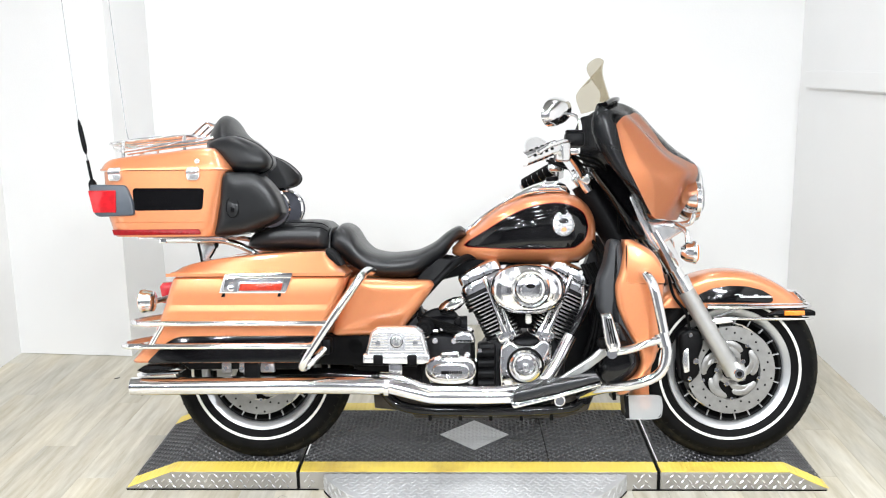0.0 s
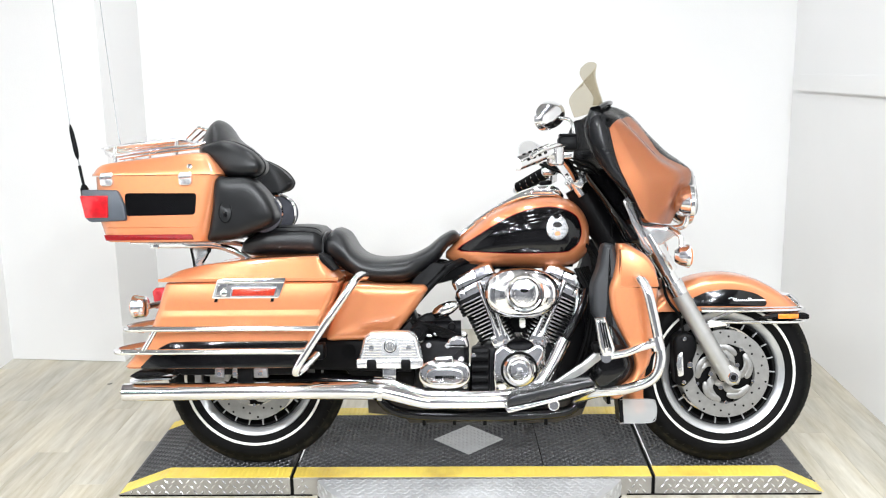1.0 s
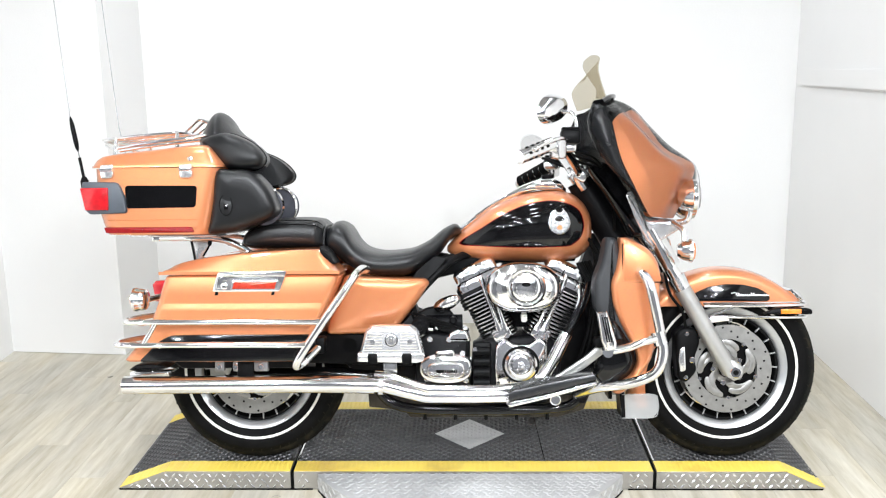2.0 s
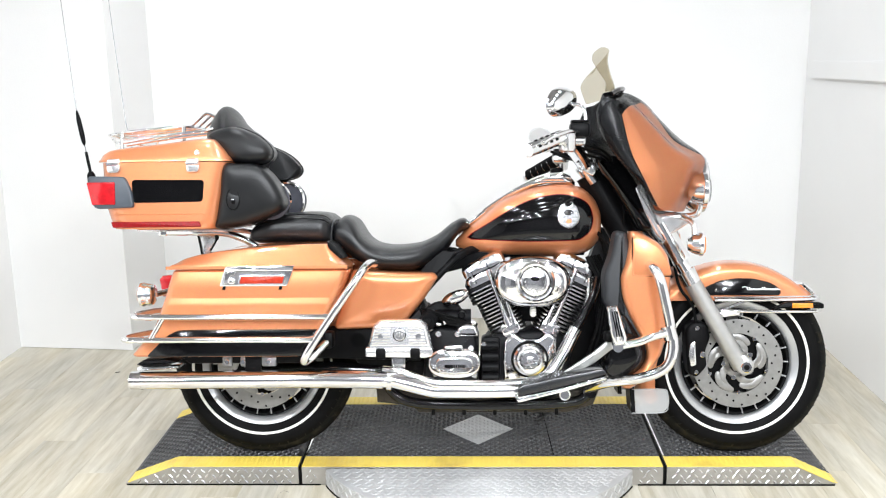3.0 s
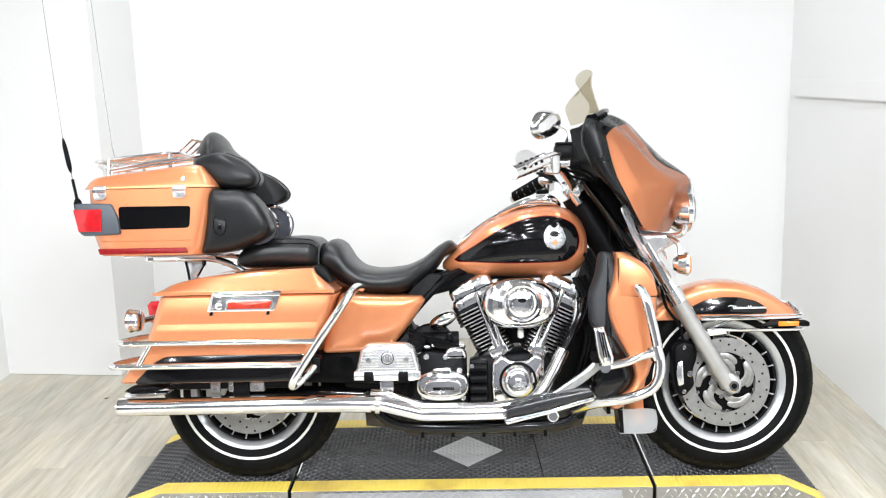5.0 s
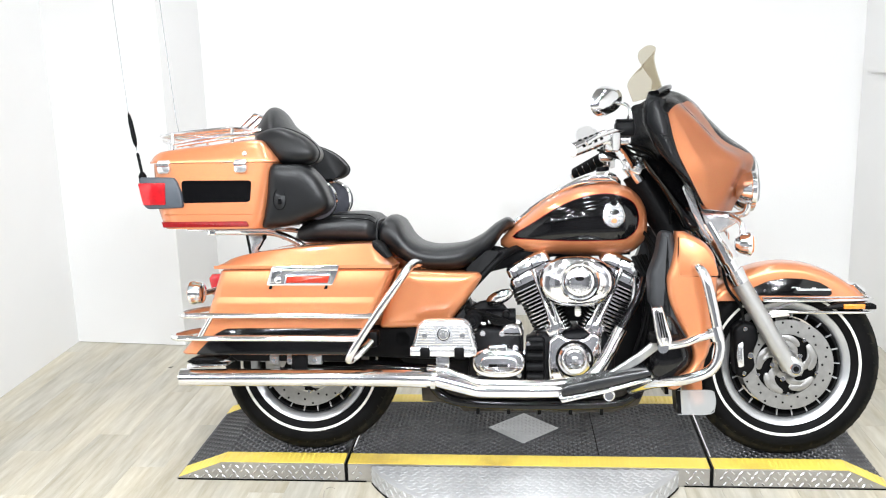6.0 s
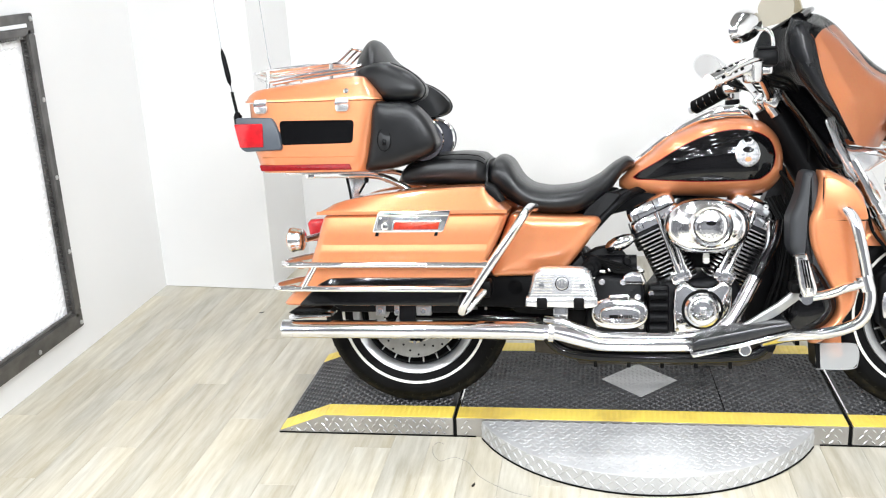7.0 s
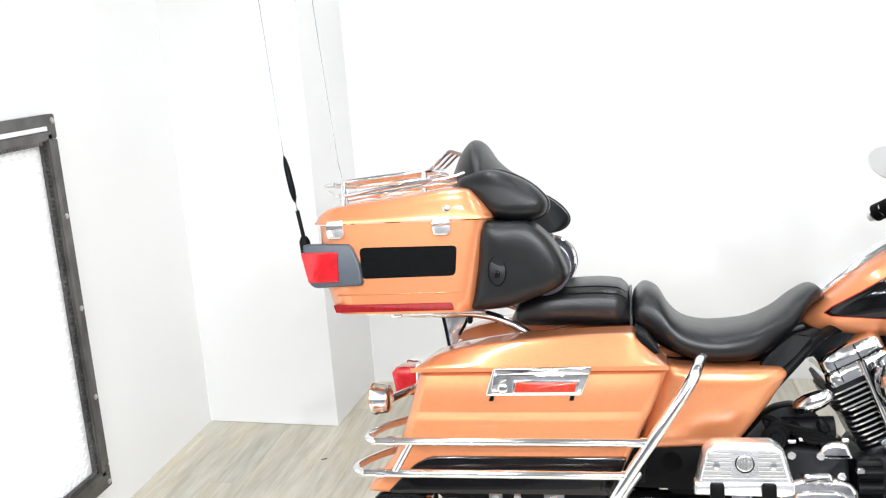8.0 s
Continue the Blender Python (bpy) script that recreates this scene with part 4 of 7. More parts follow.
bm = bmesh.new()
skin(bm, fender_rings(FX, WH, lambda a: 0.326 + 0.010 * max(0.0, math.cos(a - radians(150))), 0.083, 40, 205, 40, front_inner))
front_fender = part("front_fender", bm, ORANGE, bike, "copper-orange front fender with black side panel")
for sg in (1, -1):
    part("fender_panel", slab([(0.662, 0.528), (0.690, 0.556), (0.735, 0.576), (0.790, 0.584), (0.845, 0.582), (0.895, 0.570), (0.925, 0.552), (0.934, 0.536), (0.925, 0.526)], *sorted((sg * 0.0815, sg * 0.0862)), 0.002, 2, corner=0.01), BLACK, front_fender, "black painted fender side panel")
    # bright script, kept as a plain flowing stroke
    pts = []
    for k in range(61):
        t = k / 60
        tall = 0.0095 if k < 9 or 28 <= k < 36 else 0.0046
        pts.append(V(0.822 + 0.104 * t + 0.0032 * math.cos(k * 1.57), sg * 0.0872, 0.5475 + tall * 0.5 * math.sin(k * 1.57) + (tall - 0.0046) * 0.45))
    part("script_stroke", tube(pts, 0.00125, steps=3, seg=6), PALE_METAL, front_fender, "bright flowing script stroke")
    part("script_swash", tube([V(0.806, sg * 0.0872, 0.553), V(0.815, sg * 0.0872, 0.5555), V(0.826, sg * 0.0872, 0.5535)], 0.0013, seg=6), PALE_METAL, front_fender)
    part("fender_bolt", disc((0.748, sg * 0.0855, 0.548), 0.005, 0.004, (0, -sg, 0), 0.001, 10), CHROME, front_fender)
    part("fender_bolt", disc((0.722, sg * 0.0855, 0.545), 0.004, 0.004, (0, -sg, 0), 0.001, 10), CHROME, front_fender)
    part("fender_rail", tube([V(0.715, sg * 0.098, 0.514), V(0.85, sg * 0.102, 0.514), V(0.98, sg * 0.102, 0.514), V(1.04, sg * 0.088, 0.514), V(1.066, sg * 0.05, 0.514), V(1.072, 0, 0.514)], 0.0055, seg=10), CHROME, front_fender, "chrome fender rail")
    part("fender_rail", tube([V(0.735, sg * 0.100, 0.479), V(0.85, sg * 0.104, 0.477), V(0.98, sg * 0.104, 0.476), V(1.045, sg * 0.09, 0.476), V(1.072, sg * 0.05, 0.476), V(1.078, 0, 0.476)], 0.0055, seg=10), CHROME, front_fender, "chrome fender rail")
    part("rail_strut", tube([V(0.735, sg * 0.09, 0.479), V(0.82, sg * 0.098, 0.512)], 0.005, seg=8), CHROME, front_fender)
    part("rail_bracket", slab([(0.725, 0.474), (0.79, 0.480), (0.80, 0.465), (0.74, 0.458)], *sorted((sg * 0.092, sg * 0.104)), 0.003, 2, corner=0.006), CHROME, front_fender)
    holder = part("reflector_holder", slab([(0.900, 0.487), (0.945, 0.507), (1.050, 0.506), (1.062, 0.500), (1.062, 0.486)], *sorted((sg * 0.092, sg * 0.112)), 0.003, 2, corner=0.004), SATIN, front_fender, "black bumper strip")
    part("side_reflector", block((0.993, sg * 0.113, 0.496), (0.066, 0.005, 0.016), 0.002), AMBER, holder, "amber side reflector")
part("fender_tip", slab([(1.000, 0.560), (1.022, 0.566), (1.048, 0.548), (1.058, 0.524), (1.030, 0.520)], -0.055, 0.055, 0.012, 3, both=True, corner=0.012), CHROME, front_fender, "chrome fender tip lamp")
part("fender_trim", tube([V(0.715, 0.086, 0.522), V(0.85, 0.088, 0.522), V(1.03, 0.08, 0.522)], 0.003, seg=8), CHROME, front_fender)

# --- fairing
FP = {  # half the shell, by distance from the middle plane: (x, h) down the front
    0.00: [(0.392, 1.200), (0.455, 1.192), (0.505, 1.165), (0.560, 1.105), (0.620, 1.045), (0.688, 0.992), (0.690, 0.935), (0.655, 0.865), (0.622, 0.805)],
    0.10: [(0.390, 1.192), (0.445, 1.180), (0.490, 1.145), (0.540, 1.090), (0.600, 1.030), (0.676, 0.980), (0.676, 0.930), (0.645, 0.862), (0.615, 0.803)],
    0.18: [(0.385, 1.172), (0.425, 1.158), (0.468, 1.115), (0.510, 1.070), (0.568, 1.012), (0.636, 0.968), (0.632, 0.925), (0.605, 0.860), (0.580, 0.802)],
    0.245: [(0.378, 1.150), (0.412, 1.138), (0.452, 1.106), (0.492, 1.062), (0.540, 1.006), (0.592, 0.958), (0.592, 0.914), (0.570, 0.856), (0.545, 0.806)],
    0.285: [(0.375, 1.130), (0.398, 1.116), (0.420, 1.082), (0.442, 1.043), (0.468, 0.993), (0.496, 0.946), (0.508, 0.903), (0.510, 0.855), (0.508, 0.812)],
    0.293: [(0.374, 1.120), (0.388, 1.100), (0.396, 1.065), (0.405, 1.025), (0.420, 0.978), (0.440, 0.936), (0.460, 0.896), (0.478, 0.856), (0.496, 0.820)],
}
keys_s = sorted(FP)
cols = []
NS, NR = 150, 20
for k in range(-NS, NS + 1):
    q = math.sin(math.pi / 2 * abs(k) / NS) * keys_s[-1]
    cols.append((math.copysign(q, k), [(interp([(b, FP[b][i][0]) for b in keys_s], q), interp([(b, FP[b][i][1]) for b in keys_s], q)) for i in range(9)]))
bm = bmesh.new()
grid = []
for s, pr in cols:
    grid.append([bm.verts.new(p) for p in catmull([V(x, s, h) for x, h in pr], NR)])
nv = len(grid[0])
for i in range(len(grid) - 1):
    for j in range(nv - 1):
        f = bm.faces.new((grid[i][j], grid[i + 1][j], grid[i + 1][j + 1], grid[i][j + 1]))
        s, t = abs(cols[i][0] + cols[i + 1][0]) / 2, (j + 0.5) / NR
        # the black crown runs down the middle to the nose
        lim = interp([(1.0, 0.300), (1.3, 0.240), (1.7, 0.120), (2.3, 0.070), (3.0, 0.110), (3.8, 0.140), (4.7, 0.130), (5.2, 0.070)], t)
        f.material_index = 1 if t < 1.05 or (t < 5.2 and s < lim) else 0
bmesh.ops.solidify(bm, geom=bm.faces[:], thickness=0.004)
fairing = part("fairing", bm, [ORANGE, BLACK], bike, "copper-orange batwing fairing with black crown", sharp=50)
# inner fairing: the dark rim and dash behind the shell
bm = bmesh.new()
rows = []
rear = [(0.322, 1.136), (0.314, 1.110), (0.317, 1.078), (0.334, 1.034), (0.360, 0.990), (0.398, 0.944), (0.442, 0.900), (0.472, 0.858), (0.492, 0.822)]
for (xa, ha), (xb, hb) in zip(FP[0.293], rear):
    half_row = [(xa, 0.291, ha)] + [(xa + (xb - xa) * f, 0.286 + up, ha + (hb - ha) * f) for f, up in ((0.12, 0.013), (0.30, 0.019), (0.50, 0.020), (0.70, 0.016), (0.87, 0.006), (0.97, -0.006))]
    half_row += [(xb, -0.018 + 0.286, hb), (xb + 0.006, 0.250, hb), (xb + 0.035, 0.232, hb), (xb + 0.075, 0.15, hb)]
    rows.append([V(x, s, h) for x, s, h in half_row] + [V(xb + 0.08, 0, hb)] + [V(x, -s, h) for x, s, h in reversed(half_row)])
top = [V(p.x + 0.012, -p.y * 0.93, p.z + 0.022 + 0.055 * (1 - min(1, abs(p.y) / 0.29) ** 2)) for p in rows[0]]
skin(bm, [top] + rows, closed=False, cap=False)
bmesh.ops.solidify(bm, geom=bm.faces[:], thickness=0.004)
inner = part("inner_fairing", bm, SHIELD, bike, "black plastic inner fairing", sharp=50)
for sg in (1, -1):
    part("lower_skirt", slab([(0.318, 0.985), (0.395, 0.985), (0.455, 0.900), (0.505, 0.810), (0.520, 0.740), (0.468, 0.738), (0.432, 0.806), (0.384, 0.886), (0.342, 0.938)], *sorted((sg * 0.08, sg * 0.150)), 0.02, 3, corner=0.02), BLACK, inner, "black inner fairing skirt")
part("steering_head", tube([V(0.325, 0, 0.93), V(0.50, 0, 0.62)], 0.05, seg=18, smooth=False), SATIN, bike, "black steering head")
for sg in (1, -1):
    part("nacelle_wing", slab([(0.445, 0.882), (0.487, 0.894), (0.506, 0.835), (0.516, 0.808), (0.618, 0.796), (0.632, 0.770), (0.580, 0.738), (0.545, 0.696), (0.515, 0.722), (0.476, 0.796)], *sorted((sg * 0.055, sg * 0.152)), 0.014, 3, corner=0.01), CASTSILVER, bike, "chrome headlamp nacelle side")
# headlamp in the middle
head = part("headlamp", lathe([(0.0, -0.06), (0.06, -0.055), (0.092, -0.01), (0.098, 0.02), (0.094, 0.034), (0.084, 0.036), (0, 0.036)], V(0.665, 0, 0.892), (1, 0, 0), 40), CHROME, bike, "chrome ringed round headlamp")
part("lens", lathe([(0.0, 0.034), (0.082, 0.034), (0.080, 0.040), (0.04, 0.050), (0, 0.052)], V(0.665, 0, 0.892), (1, 0, 0), 40), CLEAR, head, "clear headlamp lens")
for sg in (1, -1):
    spot = part("passing_lamp", lathe([(0.0, -0.046), (0.026, -0.042), (0.044, -0.022), (0.051, 0.0), (0.0545, 0.004), (0.0545, 0.016), (0.050, 0.020), (0.0, 0.020)], V(0.655, sg * 0.162, 0.872), (1, -sg * 0.05, 0), 36), CHROME, bike, "round chrome passing lamp")
    part("lens", lathe([(0.0, 0.019), (0.048, 0.019), (0.04, 0.027), (0, 0.031)], V(0.655, sg * 0.162, 0.872), (1, -sg * 0.05, 0), 30), CLEAR, spot, "clear lamp lens")
    part("lamp_bracket", tube([V(0.655, sg * 0.162, 0.830), V(0.645, sg * 0.15, 0.795), V(0.60, sg * 0.12, 0.785)], 0.010, seg=10), CHROME, spot)
    sig = part("turn_signal", lathe([(0.0, -0.036), (0.018, -0.034), (0.030, -0.018), (0.034, 0.0), (0.037, 0.004), (0.037, 0.012), (0.033, 0.015), (0, 0.015)], V(0.640, sg * 0.200, 0.700), (1, -sg * 0.08, 0), 28), CHROME, bike, "round chrome front turn signal")
    part("lens", lathe([(0, 0.014), (0.032, 0.014), (0.026, 0.020), (0, 0.023)], V(0.640, sg * 0.200, 0.700), (1, -sg * 0.08, 0), 24), AMBER, sig, "amber signal lens")
    part("signal_stalk", tube([V(0.628, sg * 0.200, 0.73), V(0.625, sg * 0.19, 0.765), V(0.60, sg * 0.15, 0.785)], 0.009, seg=10), CHROME, sig)
# windshield
bm = bmesh.new()
g2 = []
for i in range(25):
    u = -1 + 2 * i / 24
    g2.append([])
    for j in range(13):
        t = j / 12
        s = u * 0.200
        q = abs(u)
        mid = interp([(0, 0.410), (0.4, 0.392), (0.8, 0.382), (1, 0.386)], t)
        near = interp([(0, 0.353), (0.2, 0.356), (0.39, 0.341), (0.58, 0.325), (0.8, 0.312), (0.96, 0.318), (1, 0.326)], t)
        far = interp([(0, 0.338), (0.26, 0.327), (0.52, 0.319), (0.8, 0.334), (1, 0.364)], t)
        rim = near if u > 0 else far
        x = mid + (rim - mid) * q ** 2.2
        h = 1.192 - 0.012 * q * q + 0.134 * t - 0.014 * t * max(0.0, (q - 0.72) / 0.28) ** 2 + 0.008 * u * t
        g2[-1].append(V(x, s, h))
front = [[bm.verts.new(p) for p in col] for col in g2]
rear_ = [[bm.verts.new(p + Vector((-0.004, 0, 0))) for p in col] for col in g2]
for i in range(24):
    for j in range(12):
        bm.faces.new((front[i][j], front[i + 1][j], front[i + 1][j + 1], front[i][j + 1]))
        bm.faces.new((rear_[i][j], rear_[i][j + 1], rear_[i + 1][j + 1], rear_[i + 1][j]))
rim_f = [front[i][0] for i in range(25)] + [front[24][j] for j in range(1, 13)] + [front[i][12] for i in range(23, -1, -1)] + [front[0][j] for j in range(11, 0, -1)]
rim_r = [rear_[i][0] for i in range(25)] + [rear_[24][j] for j in range(1, 13)] + [rear_[i][12] for i in range(23, -1, -1)] + [rear_[0][j] for j in range(11, 0, -1)]
for k in range(len(rim_f)):
    q = (k + 1) % len(rim_f)
    bm.faces.new((rim_f[k], rim_r[k], rim_r[q], rim_f[q]))
ws = part("windshield", bm, SMOKE, bike, "low smoke-tinted windshield", sharp=60)
ws.visible_shadow = False
part("windshield_trim", tube([V(0.362, 0.24, 1.168), V(0.398, 0.16, 1.190), V(0.426, 0.06, 1.202), V(0.426, -0.06, 1.202), V(0.398, -0.16, 1.190), V(0.362, -0.24, 1.168)], 0.008, seg=10), BLACK, bike, "black windshield trim")

# --- handlebar, grips, levers, mirrors
bar = part("handlebar", tube([V(0.105, 0.453, 0.991), V(0.205, 0.373, 1.026), V(0.252, 0.270, 1.006), V(0.296, 0.150, 0.962), V(0.308, 0.06, 0.945), V(0.308, -0.06, 0.945), V(0.300, -0.12, 0.972), V(0.275, -0.24, 1.020), V(0.250, -0.345, 0.996), V(0.155, -0.424, 0.941)], 0.0135, seg=14), CHROME, bike, "chrome handlebar")
for sg in (1, -1):
    g0, g1 = (V(0.094, 0.462, 0.986), V(0.196, 0.380, 1.028)) if sg > 0 else (V(0.142, -0.435, 0.934), V(0.244, -0.350, 0.992))
    grip = part("grip", tube([g0, g1], 0.0215, seg=16, smooth=False), CHROME, bar, "chrome grip with short black rubber pads")
    gd = (g1 - g0).normalized()
    ga = gd.orthogonal().normalized()
    gb = gd.cross(ga)
    for k in range(6):
        off = (ga * math.cos(2 * math.pi * k / 6 + 0.3) + gb * math.sin(2 * math.pi * k / 6 + 0.3)) * 0.0185
        for q in range(4):
            part("grip_pad", tube([g0 + (g1 - g0) * (0.20 + 0.17 * q) + off, g0 + (g1 - g0) * (0.27 + 0.17 * q) + off], 0.0052, seg=8, smooth=False), RUBBER, bar)
    if sg < 0:
        for k in range(5):
            part("grip_band", tube([g0 + (g1 - g0) * (0.04 + 0.19 * k), g0 + (g1 - g0) * (0.19 + 0.19 * k)], 0.0245, seg=18, smooth=False), RUBBER, bar, "black rubber grip band")
    part("grip_cap", tube([g0 - (g1 - g0) * 0.10, g0 - (g1 - g0) * 0.03, g0], 0.0190, seg=16, smooth=False, radii=(0.015, 0.021)), PALE_METAL, bar, "bright metal grip end cap")
    dx, dh = (0.0, 0.0) if sg > 0 else (0.045, -0.050)
    part("switch_box", block((0.216 + dx, sg * 0.368, 1.014 + dh * 0.6), (0.040, 0.045, 0.060), 0.010, rot=Matrix.Rotation(sg * radians(45), 4, "Z")), POLISHED, bar, "chrome handlebar switch box")
    part("master_cylinder", block((0.256, sg * 0.330, 1.052 + dh), (0.060, 0.050, 0.044), 0.010), SATIN, bar, "black master cylinder reservoir")
    part("reservoir_cap", block((0.256, sg * 0.330, 1.077 + dh), (0.052, 0.044, 0.008), 0.003), SATIN, bar)
    part("lever", tube([V(0.250 + dx, sg * 0.350, 1.046 + dh), V(0.215 + dx, sg * 0.405, 1.042 + dh), V(0.170 + dx, sg * 0.450, 1.026 + dh), V(0.140 + dx, sg * 0.480, 1.008 + dh)], 0.0065, seg=10), CHROME, bar, "chrome hand lever")
    part("clamp_cover", block((0.250, sg * 0.30, 1.022 + dh * 0.6), (0.055, 0.05, 0.030), 0.010), POLISHED, bar, "chrome lever clamp")
    part("lever_tip", disc((0.140 + dx, sg * 0.480, 1.008 + dh), 0.008, 0.010, (-0.5, -sg * 0.5, -0.3), 0.003, 12), CHROME, bar)
    part("riser_clamp", block((0.314, sg * 0.085, 0.946), (0.046, 0.036, 0.040), 0.008, rot=Matrix.Rotation(radians(28), 4, "Y")), POLISHED, bar, "chrome handlebar clamp")
    for q in (-0.012, 0.012):
        part("clamp_bolt", lathe([(0.006, 0), (0.006, 0.006), (0, 0.007)], V(0.306 + q, sg * 0.085, 0.966 - q * 0.4), (-0.45, 0, 1), 10), CHROME, bar)
    part("riser", tube([V(0.305, sg * 0.05, 0.945), V(0.335, sg * 0.05, 0.90)], 0.018, seg=14, smooth=False), CHROME, bar)
    for k in range(3):
        part("control_cable", tube([V(0.22, sg * (0.33 - 0.015 * k), 1.02), V(0.285, sg * (0.26 - 0.02 * k), 1.01 - 0.012 * k), V(0.36, sg * (0.17 - 0.02 * k), 0.985 - 0.012 * k), V(0.42, sg * 0.08, 0.88), V(0.43, sg * 0.05, 0.76)], 0.0045, seg=8), RUBBER, bar)
    # mirror
    mo = part("mirror", lathe([(0.0, 0.030), (0.022, 0.027), (0.040, 0.016), (0.050, 0.0), (0.052, -0.008), (0.047, -0.010), (0, -0.010)], Vector((0, 0, 0)), (1, 0, 0), 30), CHROME, bar, "oval chrome mirror")
    mo.matrix_basis = Matrix.Translation(V(0.206, 0.300, 1.140) if sg > 0 else V(0.200, -0.450, 1.072)) @ Matrix.Rotation(-sg * radians(32), 4, "Z") @ Matrix.Rotation(radians(14), 4, "X") @ Matrix.Diagonal((1.15, 1.68, 0.86, 1))
    part("mirror_glass", lathe([(0.0, -0.0108), (0.045, -0.0108), (0.045, -0.0100), (0, -0.0100)], Vector((0, 0, 0)), (1, 0, 0), 30), CHROME, bar).matrix_basis = mo.matrix_basis.copy()
    part("mirror_stalk", tube([V(0.226, 0.302, 1.130), V(0.258, 0.318, 1.128), V(0.273, 0.328, 1.104), V(0.276, 0.330, 1.050)] if sg > 0 else [V(0.222, -0.44, 1.062), V(0.255, -0.40, 1.062), V(0.272, -0.36, 1.045), V(0.276, -0.34, 1.01)], 0.0055, seg=10), CHROME, bar, "chrome mirror stalk")

# --- tank
TW = [(-0.125, 0.030), (-0.09, 0.072), (-0.03, 0.106), (0.05, 0.136), (0.15, 0.156), (0.24, 0.160), (0.30, 0.148), (0.335, 0.118), (0.352, 0.078), (0.358, 0.03)]
TT = [(-0.125, 0.722), (-0.10, 0.748), (-0.05, 0.790), (0.03, 0.853), (0.12, 0.892), (0.21, 0.906), (0.28, 0.898), (0.325, 0.868), (0.350, 0.825), (0.358, 0.79)]
TB = [(-0.125, 0.708), (-0.10, 0.694), (-0.03, 0.684), (0.06, 0.676), (0.21, 0.670), (0.30, 0.682), (0.340, 0.712), (0.358, 0.745)]


def tank_s(x, h):
    w, t, b = interp(TW, x), interp(TT, x), interp(TB, x)
    hc, hh = (t + b) / 2 - 0.012, (t - b) / 2 + 0.004
    q = min(0.999, abs((h - hc) / hh))
    return w * (1 - q ** 2.5) ** (1 / 2.5)


bm = bmesh.new()
rings = []
for k in range(61):
    x = -0.125 + 0.483 * k / 60
    w, t, b = interp(TW, x), interp(TT, x), interp(TB, x)
    rings.append([V(x, s, h) for s, h in superell(w, t - 0.008, b - 0.016, 2.5, 56)])
skin(bm, rings)
tank = part("fuel_tank", bm, ORANGE, bike, "copper-orange fuel tank with black side panel", sharp=70)
TP = [(-0.083, 0.724), (-0.013, 0.771), (0.045, 0.808), (0.098, 0.835), (0.145, 0.851), (0.189, 0.859), (0.228, 0.860), (0.262, 0.853), (0.290, 0.840), (0.308, 0.822), (0.318, 0.790), (0.316, 0.763), (0.305, 0.740),
      (0.286, 0.724), (0.262, 0.715), (0.16, 0.712), (0.061, 0.713), (-0.02, 0.717)]
TPs = [(p.x, p.z) for p in catmull([Vector((a, 0, b)) for a, b in TP], 3, True)]
for sg in (1, -1):
    def on_tank(x, s, h, sg=sg):
        return V(x, sg * s, h)
    part("tank_pinstripe", slab([tuple(p) for p in inset(TPs, -0.0022)], -0.003, 0.0012, 0.0005, 1, sfun=tank_s, place=on_tank), DARKRED, tank, "thin red pinstripe")
    part("tank_panel", slab(TPs, -0.003, 0.0022, 0.0008, 1, sfun=tank_s, place=on_tank), BLACK, tank, "black painted tank panel")
    em = [(0.239 + 0.0325 * math.cos(a), 0.791 + 0.0355 * math.sin(a)) for a in (2 * math.pi * k / 28 for k in range(28))]
    em = [(0.239 + (x - 0.239) * 1.0, h + (0.006 if h > 0.812 and abs(x - 0.239) > 0.012 else (-0.006 if h > 0.812 else 0))) for x, h in em]
    part("badge_rim", slab([tuple(p) for p in inset(em, -0.003)], -0.004, 0.0040, 0.001, 1, sfun=tank_s, place=on_tank), POLISHED, tank, "bright badge rim")
    badge = part("tank_badge", slab(em, -0.004, 0.0060, 0.003, 2, sfun=tank_s, place=on_tank), BADGE_M, tank, "silver horseshoe-shaped tank badge")
    part("badge_dark", slab([(0.239 + 0.016 * math.cos(a), 0.803 + 0.009 * math.sin(a)) for a in (2 * math.pi * k / 20 for k in range(20))], 0.0, 0.0075, 0.001, 1, sfun=tank_s, place=on_tank), BLACK, tank, "dark badge inlay")
    part("badge_copper", slab([(0.239 + 0.009 * math.cos(a), 0.775 + 0.007 * math.sin(a)) for a in (2 * math.pi * k / 18 for k in range(18))], 0.0, 0.0078, 0.001, 1, sfun=tank_s, place=on_tank), ORANGE, tank, "copper badge inlay")
# chrome dash along the top of the tank
bm = bmesh.new()
rings = []
for x, h, w, d in ((-0.115, 0.742, 0.018, 0.014), (-0.07, 0.786, 0.030, 0.022), (0.0, 0.842, 0.036, 0.026), (0.07, 0.886, 0.042, 0.028), (0.13, 0.916, 0.048, 0.030), (0.18, 0.934, 0.054, 0.036), (0.225, 0.938, 0.056, 0.042), (0.255, 0.926, 0.048, 0.038), (0.272, 0.905, 0.030, 0.02)):
    rings.append([V(x, s, q) for s, q in superell(w, h, h - d, 3.2, 24)])
skin(bm, rings)
dash = part("dash_console", bm, CHROME, bike, "long chrome tank console", sharp=60)
part("ignition_knob", disc((0.215, 0, 0.936), 0.022, 0.014, (-0.1, 0, 1), 0.003, 20), SATIN, dash, "black ignition knob")
part("tank_seam_trim", tube([V(-0.03, 0.062, 0.812), V(0.05, 0.066, 0.864), V(0.14, 0.074, 0.899), V(0.24, 0.072, 0.902)], 0.004, seg=8), CHROME, dash)

